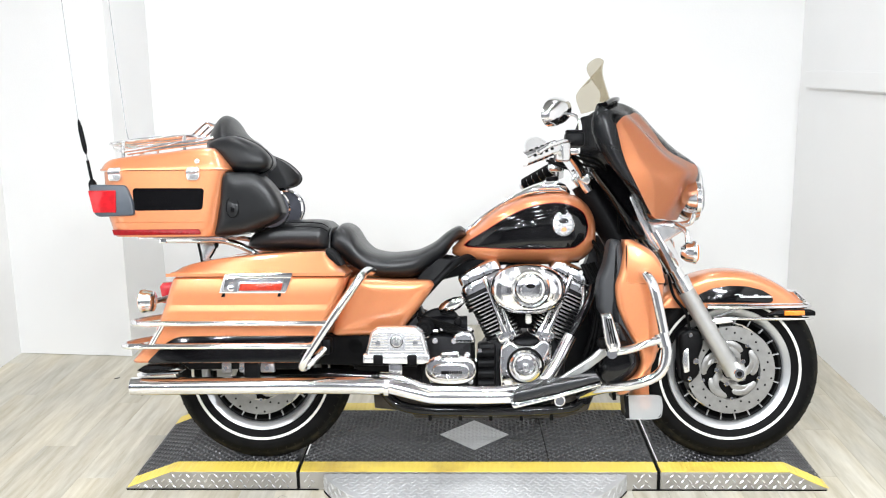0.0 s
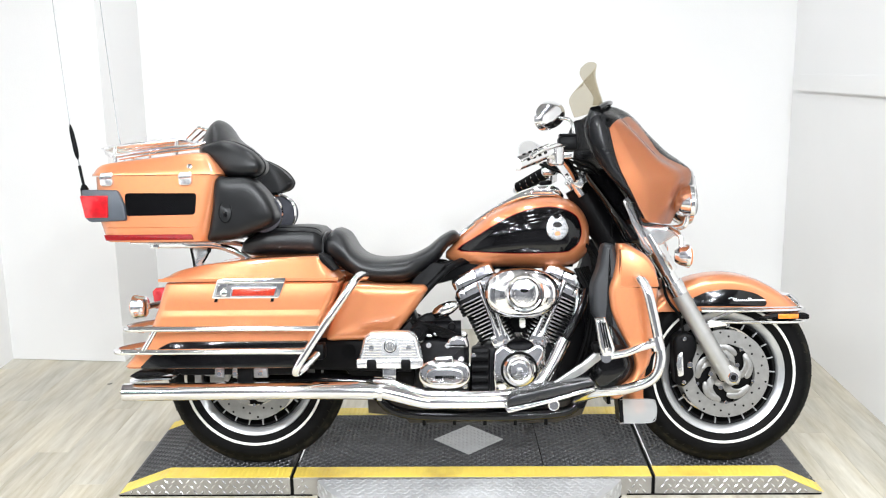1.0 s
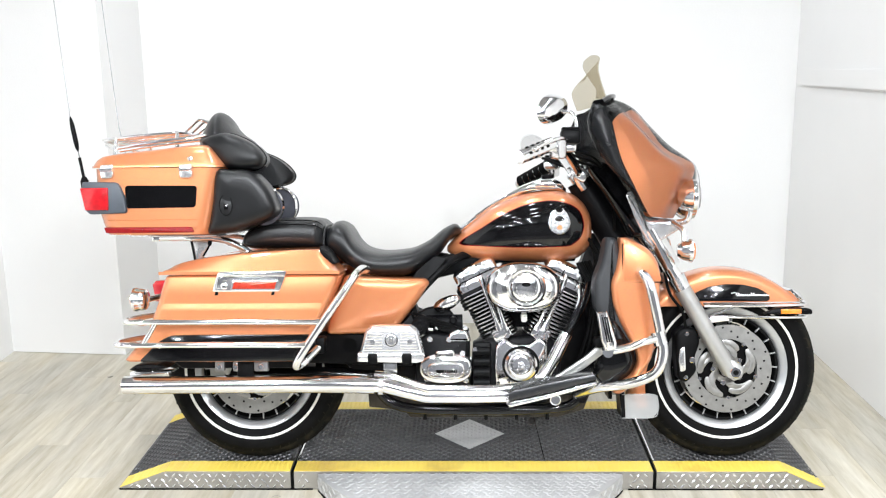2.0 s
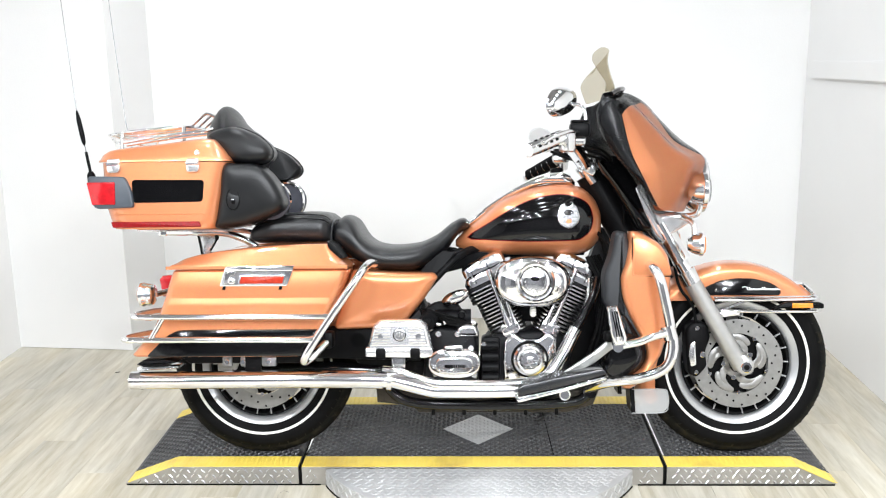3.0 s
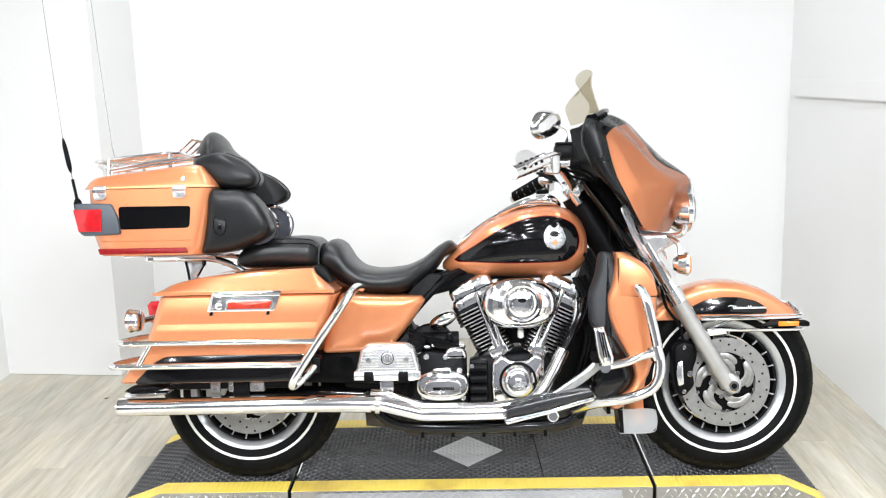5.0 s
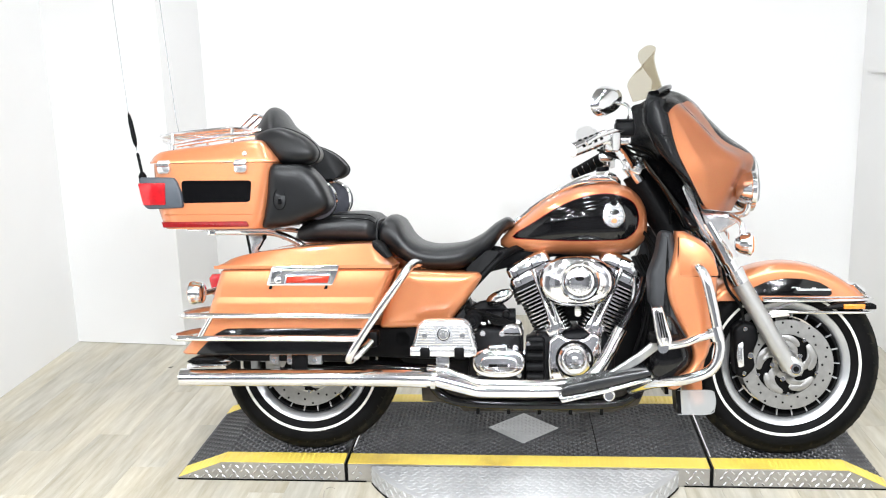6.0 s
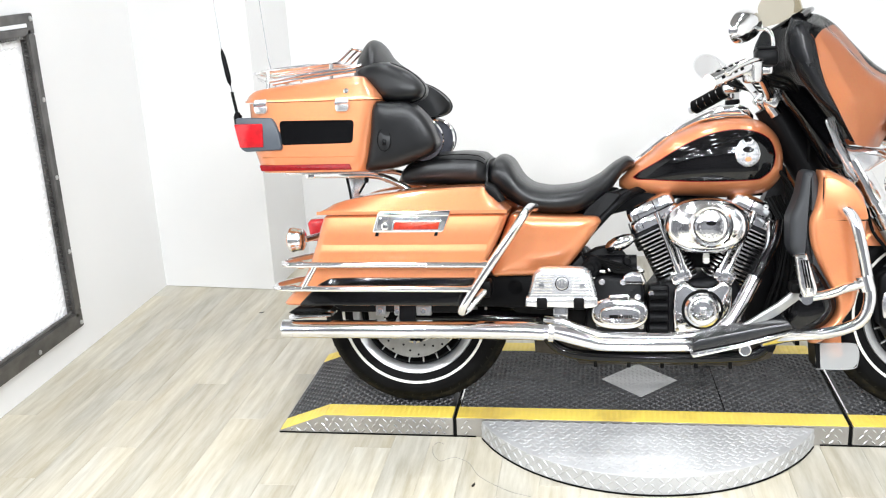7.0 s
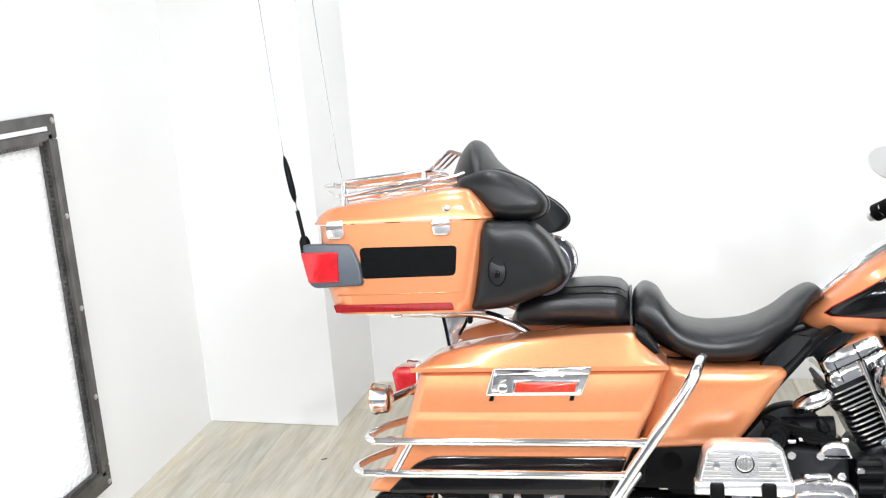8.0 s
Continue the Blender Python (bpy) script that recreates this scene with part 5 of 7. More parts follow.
# --- seats
def seat(name, top, bot, width, label, n=36, power=3.0, seam=None):
    bm = bmesh.new()
    x0, x1 = top[0][0], top[-1][0]
    rings = []
    for k in range(n + 1):
        t = k / n
        t = 0.5 - 0.5 * math.cos(math.pi * t)
        x = x0 + (x1 - x0) * t
        w, hi, lo = interp(width, x), interp(top, x), interp(bot, x)
        rings.append([V(x, s, h) for s, h in superell(w, hi, lo, power, 44)])
    skin(bm, rings)
    return part(name, bm, VINYL, bike, label, sharp=75)


RT = [(-0.520, 0.745), (-0.512, 0.778), (-0.485, 0.800), (-0.458, 0.788), (-0.425, 0.735), (-0.385, 0.706), (-0.330, 0.697), (-0.253, 0.704), (-0.190, 0.730), (-0.135, 0.772), (-0.100, 0.787), (-0.082, 0.775), (-0.078, 0.762)]
RB = [(-0.520, 0.712), (-0.500, 0.690), (-0.457, 0.655), (-0.402, 0.630), (-0.346, 0.616), (-0.272, 0.615), (-0.205, 0.640), (-0.150, 0.686), (-0.110, 0.738), (-0.078, 0.752)]
RWD = [(-0.520, 0.14), (-0.505, 0.165), (-0.42, 0.178), (-0.33, 0.178), (-0.25, 0.160), (-0.18, 0.122), (-0.12, 0.090), (-0.09, 0.068), (-0.078, 0.040)]
rider = seat("rider_seat", RT, RB, RWD, "black vinyl dished rider seat", 48)
PT = [(-0.802, 0.735), (-0.785, 0.765), (-0.740, 0.795), (-0.680, 0.810), (-0.600, 0.813), (-0.550, 0.808), (-0.527, 0.790), (-0.521, 0.765)]
PB = [(-0.802, 0.722), (-0.76, 0.708), (-0.66, 0.706), (-0.521, 0.700)]
PWD = [(-0.802, 0.10), (-0.78, 0.150), (-0.70, 0.172), (-0.56, 0.172), (-0.521, 0.150)]
pillion = seat("pillion_seat", PT, PB, PWD, "black vinyl pillion seat with stitched panel", 36, 3.4)



def seam(owner, top, bot, width, power, share, x0, x1, n=14):
    """A stitched seam along a seat, at a share of its half width."""
    for sg in (1, -1):
        pts = []
        for k in range(n + 1):
            x = x0 + (x1 - x0) * k / n
            w, hi, lo = interp(width, x), interp(top, x), interp(bot, x)
            pts.append(V(x, sg * w * share, (hi + lo) / 2 + (hi - lo) / 2 * (1 - share ** power) ** (1 / power) + 0.0004))
        part("seat_seam", tube(pts, 0.0016, seg=6, steps=3), RUBBER, owner, "stitched seam")


seam(pillion, PT, PB, PWD, 3.4, 0.80, -0.775, -0.530)
seam(pillion, PT, PB, PWD, 3.4, 0.95, -0.775, -0.530)
part("grab_strap", tube([V(-0.520, 0.172, 0.690), V(-0.520, 0.160, 0.755), V(-0.520, 0.10, 0.782), V(-0.520, -0.10, 0.782), V(-0.520, -0.160, 0.755), V(-0.520, -0.172, 0.690)], 0.0035, seg=8), VINYL, bike, "black strap between the seats")

# --- side covers
for sg in (1, -1):
    sc = [(-0.448, 0.632), (-0.405, 0.624), (-0.300, 0.618), (-0.192, 0.614), (-0.178, 0.600), (-0.222, 0.532), (-0.268, 0.474), (-0.300, 0.436), (-0.515, 0.436), (-0.488, 0.530)]
    scr = [(p.x, p.y) for p in rounded(sc, 0.022, 6)]
    cov = part("side_cover", pillow(scr, 0.150, 0.062, 4.2, place=lambda x, s, h, sg=sg: V(x, sg * s, h), back=0.05, levels=16, tilt=lambda x, h: -0.16 * (x + 0.35) + 0.10 * (h - 0.53)), ORANGE, bike, "copper-orange side cover", sharp=60)
    part("frame_panel", slab([(-0.58, 0.436), (-0.30, 0.436), (-0.24, 0.50), (-0.20, 0.40), (-0.24, 0.33), (-0.58, 0.34)], *sorted((sg * 0.08, sg * 0.17)), 0.008, 2), SATIN, bike, "black frame side panel")

# --- saddlebags
def bag_face(x, h):
    """The moulded relief of the bag's outer face."""
    d = 0.0
    if h < 0.553:
        d += 0.0034 * min(1.0, (0.556 - h) / 0.015)
    if h < 0.475:
        d += 0.002 * min(1.0, (0.475 - h) / 0.02)
    return d - 0.006 * max(0.0, (h - 0.60)) / 0.05


def sided(sg, shift=0.0):
    return lambda x, s, h: V(x, sg * s, h)


for sg in (1, -1):
    pl2 = sided(sg)
    bm = bmesh.new()
    # horizontal courses so that the creases show
    rings = []
    hs = [0.376, 0.382, 0.40, 0.43, 0.455, 0.475, 0.50, 0.53, 0.541, 0.553, 0.556, 0.58, 0.60, 0.62, 0.634, 0.640]
    def edge_x(h, front):
        tab = [(0.376, -0.570), (0.415, -0.552), (0.455, -0.532), (0.51, -0.505), (0.556, -0.482), (0.597, -0.464), (0.640, -0.447)] if front else \
              [(0.376, -1.118), (0.417, -1.083), (0.455, -1.050), (0.50, -1.030), (0.556, -1.010), (0.597, -0.998), (0.640, -0.984)]
        return interp(tab, h)
    for h in hs:
        xf, xr = edge_x(h, True), edge_x(h, False)
        out = 0.352 + bag_face(0, h)
        end = 0.006 if h in (0.376, 0.640) else 0.0
        r = 0.026
        row = [pl2(xr + end, 0.175, h), pl2(xr + end, out - r, h)]
        for k in range(1, 5):
            a = math.pi / 2 * k / 4
            row.append(pl2(xr + end + r * (1 - math.cos(a)), out - end - r + r * math.sin(a), h))
        for k in range(1, 8):
            row.append(pl2(xr + r + (xf - xr - 2 * r) * k / 8, out - end + 0.004 * math.sin(math.pi * k / 8), h))
        for k in range(4, 0, -1):
            a = math.pi / 2 * k / 4
            row.append(pl2(xf - end - r * (1 - math.cos(a)), out - end - r + r * math.sin(a), h))
        row += [pl2(xf - end, out - r, h), pl2(xf - end, 0.175, h)]
        rings.append(row)
    skin(bm, rings)
    bag = part("saddlebag", bm, ORANGE, bike, "copper-orange hard saddlebag with black lower band", sharp=24)
    # lid
    lid = [(-1.000, 0.6425), (-0.992, 0.652), (-0.962, 0.672), (-0.890, 0.690), (-0.766, 0.706), (-0.650, 0.714), (-0.520, 0.717), (-0.498, 0.708), (-0.468, 0.668), (-0.446, 0.6425)]
    bm = bmesh.new()
    rings = []
    n = 30
    for k in range(n + 1):
        x = -1.000 + 0.554 * k / n
        topline = [(p[0], p[1]) for p in lid]
        hi = max(0.648, interp(topline, x))
        sec = [(0.172, 0.6425), (0.172, hi - 0.004), (0.185, hi)]
        out = 0.352
        shoulder = out - 0.052
        for q in range(1, 9):
            t = q / 8
            sec.append((0.185 + (shoulder - 0.185) * t, hi - 0.002 * t))
        lowr = min(0.656, hi - 0.001)
        for fs_, fh in ((0.10, 0.03), (0.22, 0.13), (0.45, 0.38), (0.68, 0.64), (0.88, 0.88), (0.97, 0.985)):
            sec.append((shoulder + (out - shoulder) * fs_, hi - 0.002 + (lowr - hi + 0.002) * fh))
        sec += [(out + 0.003, 0.652), (out + 0.003, 0.6425)]
        rings.append([pl2(x, s, h) for s, h in sec])
    skin(bm, rings)
    blid = part("bag_lid", bm, ORANGE, bag, "copper-orange saddlebag lid", sharp=40)
    part("lid_corner", slab([(-0.512, 0.724), (-0.490, 0.712), (-0.462, 0.672), (-0.485, 0.668), (-0.510, 0.708)], *sorted((sg * 0.20, sg * 0.318)), 0.004, 2), SATIN, bag, "black lid corner filler")
    # black lower band
    bm = bmesh.new()
    band = [(-1.062, 0.378), (-1.030, 0.410), (-1.000, 0.440), (-0.965, 0.458), (-0.90, 0.460), (-0.536, 0.460), (-0.552, 0.418), (-0.568, 0.379)]
    slab([tuple(p) for p in rounded(band, 0.012)], 0.340, 0.3700, 0.003, 2, bm, sfun=None, place=pl2)
    part("lower_band", bm, BLACK, bag, "glossy black lower saddlebag band")
    # latch
    lt = [(-0.836, 0.590), (-0.816, 0.652), (-0.604, 0.652), (-0.628, 0.590)]
    lp = part("latch_plate", slab(lt, 0.345, 0.3615, 0.004, 2, place=pl2, corner=0.008), CHROME, bag, "chrome saddlebag latch plate")
    # flat sheet in darker grey stands for the shade inside the latch
    part("latch_recess", slab([(-0.818, 0.597), (-0.804, 0.634), (-0.632, 0.634), (-0.645, 0.597)], 0.36, 0.3622, 0.0008, 1, place=pl2, corner=0.005), LATCHGREY, bag, "latch recess with its shade painted in darker grey")
    part("latch_bar", slab([(-0.815, 0.637), (-0.811, 0.652), (-0.604, 0.654), (-0.609, 0.637)], 0.36, 0.369, 0.003, 2, place=pl2, corner=0.003), CHROME, bag, "chrome latch lever")
    part("latch_reflector", slab([(-0.772, 0.599), (-0.767, 0.621), (-0.636, 0.621), (-0.642, 0.599)], 0.3615, 0.3665, 0.0018, 2, place=pl2, corner=0.003), ORANGERED, bag, "orange-red side reflector")
    part("reflector_rim", slab([(-0.778, 0.5945), (-0.772, 0.6255), (-0.630, 0.6255), (-0.638, 0.5945)], 0.3615, 0.3645, 0.0012, 2, place=pl2, corner=0.006), CHROME, bag, "chrome rim round the reflector")
    part("latch_hook", slab([(-0.822, 0.600), (-0.814, 0.640), (-0.788, 0.640), (-0.784, 0.626), (-0.800, 0.620), (-0.806, 0.600)], 0.3615, 0.3665, 0.0016, 2, place=pl2, corner=0.005), CHROME, bag, "chrome latch hook")
    part("latch_lock", lathe([(0.011, 0), (0.011, 0.006), (0.008, 0.008), (0, 0.008)], pl2(-0.796, 0.3615, 0.608), (0, -sg, 0), 16), CHROME, bag, "chrome round lock")
    for x in (-0.828, -0.655):
        part("latch_foot", slab([(x, 0.580), (x + 0.004, 0.592), (x + 0.012, 0.592), (x + 0.010, 0.580)], 0.345, 0.360, 0.001, 1, place=pl2), SATIN, bag)
    # chrome guard rails
    c = 0.418
    rail = part("bag_guard", tube([pl2(-0.372, 0.27, 0.652), pl2(-0.383, 0.34, 0.655), pl2(-0.400, c - 0.02, 0.632), pl2(-0.455, c, 0.552), pl2(-0.525, c, 0.450), pl2(-0.565, c - 0.004, 0.388), pl2(-0.572, c - 0.03, 0.366), pl2(-0.548, c - 0.06, 0.382), pl2(-0.515, c - 0.10, 0.416)], 0.0125, seg=14, steps=8), CHROME, bike, "chrome saddlebag guard bar")
    part("guard_rail", tube([pl2(-1.02, 0.17, 0.505), pl2(-1.075, 0.26, 0.505), pl2(-1.096, 0.36, 0.505), pl2(-1.078, c - 0.006, 0.505), pl2(-1.03, c, 0.505), pl2(-0.75, c, 0.505), pl2(-0.490, c, 0.504)], 0.0088, seg=12, steps=8), CHROME, rail, "chrome guard rail")
    part("guard_rail", tube([pl2(-1.04, 0.17, 0.436), pl2(-1.10, 0.26, 0.436), pl2(-1.126, 0.36, 0.436), pl2(-1.106, c - 0.006, 0.436), pl2(-1.05, c, 0.436), pl2(-0.75, c, 0.436), pl2(-0.532, c, 0.435)], 0.0088, seg=12, steps=8), CHROME, rail, "chrome guard rail")
    part("rail_link", tube([pl2(-0.990, c, 0.505), pl2(-1.030, c, 0.437)], 0.0078, seg=10), CHROME, rail)
    for x, h in ((-1.035, 0.505), (-1.06, 0.436), (-0.50, 0.504), (-0.542, 0.435)):
        part("rail_collar", tube([pl2(x - 0.008, c, h), pl2(x + 0.008, c, h)], 0.0112, seg=12, smooth=False), CHROME, rail)
    part("guard_clamp", block((-0.512, sg * 0.30, 0.42), (0.03, 0.06, 0.05), 0.008), SATIN, rail)

# --- rear fender, tail lamps
bm = bmesh.new()
skin(bm, fender_rings(RX, WH, lambda a: 0.350, 0.105, 15, 160, 32, lambda a: 0.27, bulge=0.04))
rear_fender = part("rear_fender", bm, ORANGE, bike, "copper-orange rear fender")
part("tail_lamp", slab([(-1.114, 0.530), (-1.124, 0.588), (-1.112, 0.602), (-1.050, 0.604), (-1.045, 0.530)], -0.048, 0.048, 0.012, 3, both=True), RED, rear_fender, "red tail lamp")
part("tail_lamp_base", slab([(-1.060, 0.522), (-1.060, 0.612), (-1.02, 0.625), (-0.99, 0.610), (-1.00, 0.522)], -0.053, 0.053, 0.008, 2, both=True), CHROME, rear_fender, "chrome tail lamp base")
for sg in (1, -1):
    sig = part("rear_signal", lathe([(0.0, -0.030), (0.024, -0.029), (0.033, -0.023), (0.036, -0.012), (0.036, 0.0), (0.039, 0.004), (0.039, 0.015), (0.034, 0.018), (0, 0.018)], V(-1.118, sg * 0.19, 0.552), (-1, 0, 0), 28), CHROME, bike, "round chrome rear turn signal")
    part("lens", lathe([(0, 0.015), (0.033, 0.015), (0.026, 0.022), (0, 0.025)], V(-1.118, sg * 0.19, 0.552), (-1, 0, 0), 24), AMBER, sig, "amber signal lens")
part("signal_bar", tube([V(-1.09, -0.19, 0.552), V(-1.05, -0.08, 0.560), V(-1.05, 0.08, 0.560), V(-1.09, 0.19, 0.552)], 0.010, seg=10), CHROME, rear_fender)

# --- tour trunk

def trunk_shell(h_list, xr, xf, r=0.05, grow=0.0):
    rings = []
    for h in h_list:
        a, b = interp(xr, h), interp(xf, h)
        sc_ = 1.0 if h > 0.780 else 1 - 0.02 * (0.780 - h) / 0.016
        half = (0.270 + grow) * min(1.0, sc_)
        ring = []
        for (cx, cs, q0) in ((b - r, half - r, 0), (a + r * 1.4, half - r * 1.4, 1), (a + r * 1.4, -half + r * 1.4, 2), (b - r, -half + r, 3)):
            rr = r if q0 in (0, 3) else r * 1.4
            for k in range(7):
                q = math.pi / 2 * (q0 + k / 6)
                ring.append(V(cx + rr * math.cos(q), cs + rr * math.sin(q), h))
        rings.append(ring)
    return rings


XR = [(0.764, -1.205), (0.79, -1.215), (0.83, -1.228), (0.90, -1.236), (0.975, -1.240)]
XF = [(0.764, -0.872), (0.80, -0.862), (0.89, -0.842), (0.973, -0.822)]
bm = bmesh.new()
skin(bm, trunk_shell([0.764, 0.768, 0.786, 0.789, 0.793, 0.80, 0.83, 0.86, 0.90, 0.94, 0.966, 0.972], XR, XF))
trunk = part("trunk", bm, ORANGE, bike, "copper-orange top trunk with chrome rack", sharp=30)
LTOP = [(-1.250, 0.980), (-1.240, 0.992), (-1.222, 1.004), (-1.200, 1.012), (-1.043, 1.030), (-0.900, 1.044), (-0.880, 1.043), (-0.850, 1.018), (-0.822, 0.984)]
bm = bmesh.new()
rings = []
for k in range(49):
    x = -1.250 + 0.428 * (0.5 - 0.5 * math.cos(math.pi * k / 48))
    hi = interp(LTOP, x)
    back = max(0.0, (-1.180 - x) / 0.071)
    front = max(0.0, (x + 0.862) / 0.042)
    hs_ = 0.276 - 0.075 * (1 - math.sqrt(max(0.0, 1 - back * back))) - 0.035 * (1 - math.sqrt(max(0.0, 1 - min(1.0, front) ** 2)))
    rise = hi - 0.974
    half_ring = [(hs_, 0.974), (hs_, 0.980), (hs_ - 0.004, 0.974 + rise * 0.30), (hs_ - 0.012, 0.974 + rise * 0.62), (hs_ - 0.020, 0.974 + rise * 0.86), (hs_ - 0.028, 0.974 + rise * 0.96), (hs_ - 0.042, hi), (hs_ * 0.6, hi + 0.008), (hs_ * 0.3, hi + 0.011)]
    rings.append([V(x, s, h) for s, h in half_ring] + [V(x, 0, hi + 0.012)] + [V(x, -s, h) for s, h in reversed(half_ring)])
skin(bm, rings)
part("trunk_lid", bm, ORANGE, trunk, "copper-orange domed trunk lid", sharp=40)
for sg in (1, -1):
    p3 = sided(sg)
    part("trunk_panel", slab([(-1.125, 0.846), (-1.128, 0.918), (-0.900, 0.916), (-0.906, 0.848)], 0.262, 0.2715, 0.0007, 1, place=p3, corner=0.012), BLACK, trunk, "glossy black trunk side panel")
    lb = part("side_lamp", slab([(-1.262, 0.930), (-1.150, 0.928), (-1.140, 0.915), (-1.126, 0.880), (-1.120, 0.832), (-1.235, 0.828), (-1.250, 0.84)], 0.235, 0.284, 0.005, 3, place=p3, corner=0.010), GREYPL, trunk, "grey plastic wraparound trunk lamp housing")
    part("lamp_rear", block((-1.245, sg * 0.12, 0.88), (0.03, 0.24, 0.095), 0.008), GREYPL, trunk, "grey plastic trunk lamp housing")
    part("lamp_lens", slab([(-1.264, 0.911), (-1.176, 0.911), (-1.176, 0.841), (-1.248, 0.841)], 0.280, 0.2905, 0.003, 2, place=p3, corner=0.004), RED, trunk, "red trunk lamp lens")
    part("lens_rear", block((-1.258, sg * 0.125, 0.877), (0.012, 0.22, 0.066), 0.004), RED, trunk, "red rear trunk lens")
    part("trunk_reflector", slab([(-1.196, 0.787), (-0.918, 0.787), (-0.912, 0.770), (-1.190, 0.769)], 0.235, 0.2735, 0.002, 2, place=p3, corner=0.003), DARKRED, trunk, "long red trunk reflector")
    part("trunk_ledge", slab([(-1.185, 0.8085), (-0.900, 0.8085), (-0.899, 0.8110), (-1.186, 0.8110)], 0.255, 0.2716, 0.0015, 1, place=p3), ORANGE, trunk)
    for x in (-1.181, -0.932):
        hg = part("trunk_hinge", slab([(x - 0.020, 0.982), (x + 0.020, 0.984), (x + 0.021, 0.950), (x + 0.014, 0.940), (x - 0.018, 0.940), (x - 0.022, 0.952)], 0.262, 0.284, 0.005, 2, place=p3, corner=0.006), CASTSILVER, trunk, "chrome trunk latch")
        part("hinge_bar", tube([p3(x - 0.020, 0.284, 0.966), p3(x + 0.020, 0.284, 0.967)], 0.005, seg=8), POLISHED, trunk)
    part("trunk_lock", lathe([(0.009, 0), (0.009, 0.008), (0.006, 0.010), (0, 0.010)], p3(-0.921, 0.262, 0.998), (0, -sg, 0.2), 14), CHROME, trunk, "small chrome lock")
# luggage rack
near_rail = [(-0.984, 0.0, 1.094), (-0.984, 0.10, 1.092), (-0.988, 0.150, 1.090), (-1.006, 0.167, 1.088), (-1.080, 0.168, 1.082), (-1.180, 0.160, 1.074), (-1.232, 0.140, 1.069), (-1.262, 0.09, 1.069), (-1.270, 0.0, 1.070)]
rack = part("luggage_rack", tube([V(*p) for p in near_rail], 0.0056, seg=12), CHROME, bike, "chrome tube luggage rack on the trunk")
part("rack_rail", tube([V(x, -s, h) for x, s, h in near_rail], 0.0056, seg=12), CHROME, rack)
for s in (-0.07, 0.0, 0.07):
    part("rack_rail", tube([V(-0.915, s, 1.128), V(-0.938, s, 1.138), V(-0.952, s, 1.135), V(-0.978, s, 1.112), V(-1.000, s, 1.096), V(-1.030, s, 1.092), V(-1.12, s, 1.083), V(-1.266, s, 1.070)], 0.0046, seg=10), CHROME, rack)
for sg in (1, -1):
    part("rack_rail", tube([V(-0.890, sg * 0.185, 1.080), V(-0.930, sg * 0.190, 1.070), V(-1.00, sg * 0.192, 1.064), V(-1.10, sg * 0.188, 1.052), V(-1.195, sg * 0.170, 1.040), V(-1.240, sg * 0.12, 1.052)], 0.0050, seg=10), CHROME, rack)
    part("rack_rail", tube([V(-0.905, sg * 0.205, 1.062), V(-1.00, sg * 0.205, 1.052), V(-1.10, sg * 0.200, 1.040), V(-1.170, sg * 0.188, 1.031)], 0.0050, seg=10), CHROME, rack)
    for x, h0, h1 in ((-0.990, 1.036, 1.086), (-1.190, 1.014, 1.072)):
        part("rack_post", tube([V(x, sg * 0.178, h0), V(x, sg * 0.168, h1)], 0.0065, seg=10), CHROME, rack)
        part("rack_foot", disc((x, sg * 0.178, h0 - 0.006), 0.014, 0.008, (0, 0, 1), 0.002, 14), CHROME, rack)
# antennas
for sg, s0, dx in ((1, 0.20, 0.0), (-1, -0.20, 0.012)):
    an = part("antenna", tube([V(-1.284 + dx, s0, 0.940), V(-1.293 + dx, s0, 0.985), V(-1.298 + dx, s0, 1.010)], 0.0048, seg=10, smooth=False), SATIN, bike, "tall whip antenna with a black loading coil")
    part("antenna_base", lathe([(0.013, -0.03), (0.013, 0.012), (0.007, 0.024), (0, 0.024)], V(-1.282 + dx, s0, 0.924), (-0.12, 0, 1), 14), SATIN, an)
    part("antenna_bracket", block((-1.262, s0, 0.905), (0.040, 0.05, 0.030), 0.006), GREYPL, an, "grey plastic antenna mount")
    if sg > 0:
        part("antenna_coil", lathe([(0.002, 0), (0.0062, 0.012), (0.0078, 0.03), (0.0072, 0.085), (0.0045, 0.105), (0.0015, 0.115)], V(-1.302, s0, 1.030), (-0.205, 0, 1), 14), SATIN, an, "black loading coil")
    else:
        part("antenna_whip", tube([V(-1.300 + dx, s0, 1.030), V(-1.326 + dx, s0, 1.143)], 0.0014, seg=6), WIRE_M, an)
    part("antenna_whip", tube([V(-1.297 + dx, s0, 1.006), V(-1.302 + dx, s0, 1.034)], 0.0016, seg=6), WIRE_M, an)
    part("antenna_whip", tube([V(-1.325 + dx, s0, 1.141), V(-1.372 + dx, s0, 1.54), V(-1.405 + dx, s0, 1.86)], 0.0011, seg=6), WIRE_M, an, "thin steel whip")
# passenger backrest with side wings and speaker pods
cush = [(-0.925, 0.96), (-0.950, 1.055), (-0.938, 1.100), (-0.918, 1.142), (-0.893, 1.167), (-0.866, 1.158), (-0.842, 1.122), (-0.812, 1.092), (-0.776, 1.066), (-0.756, 1.02), (-0.765, 0.95), (-0.775, 0.86), (-0.79, 0.80), (-0.85, 0.80)]
cush = [(p.x, p.z) for p in catmull([Vector((a, 0, b)) for a, b in cush], 4, True)]
backrest = part("passenger_backrest", pillow(cush, 0.0, 0.20, 2.0), VINYL, bike, "black vinyl wraparound passenger backrest", sharp=80)
part("backrest_side", pillow(cush, 0.0, 0.20, 2.0, place=lambda x, s, h: V(x, -s, h)), VINYL, backrest, "black vinyl cushion side", sharp=80)
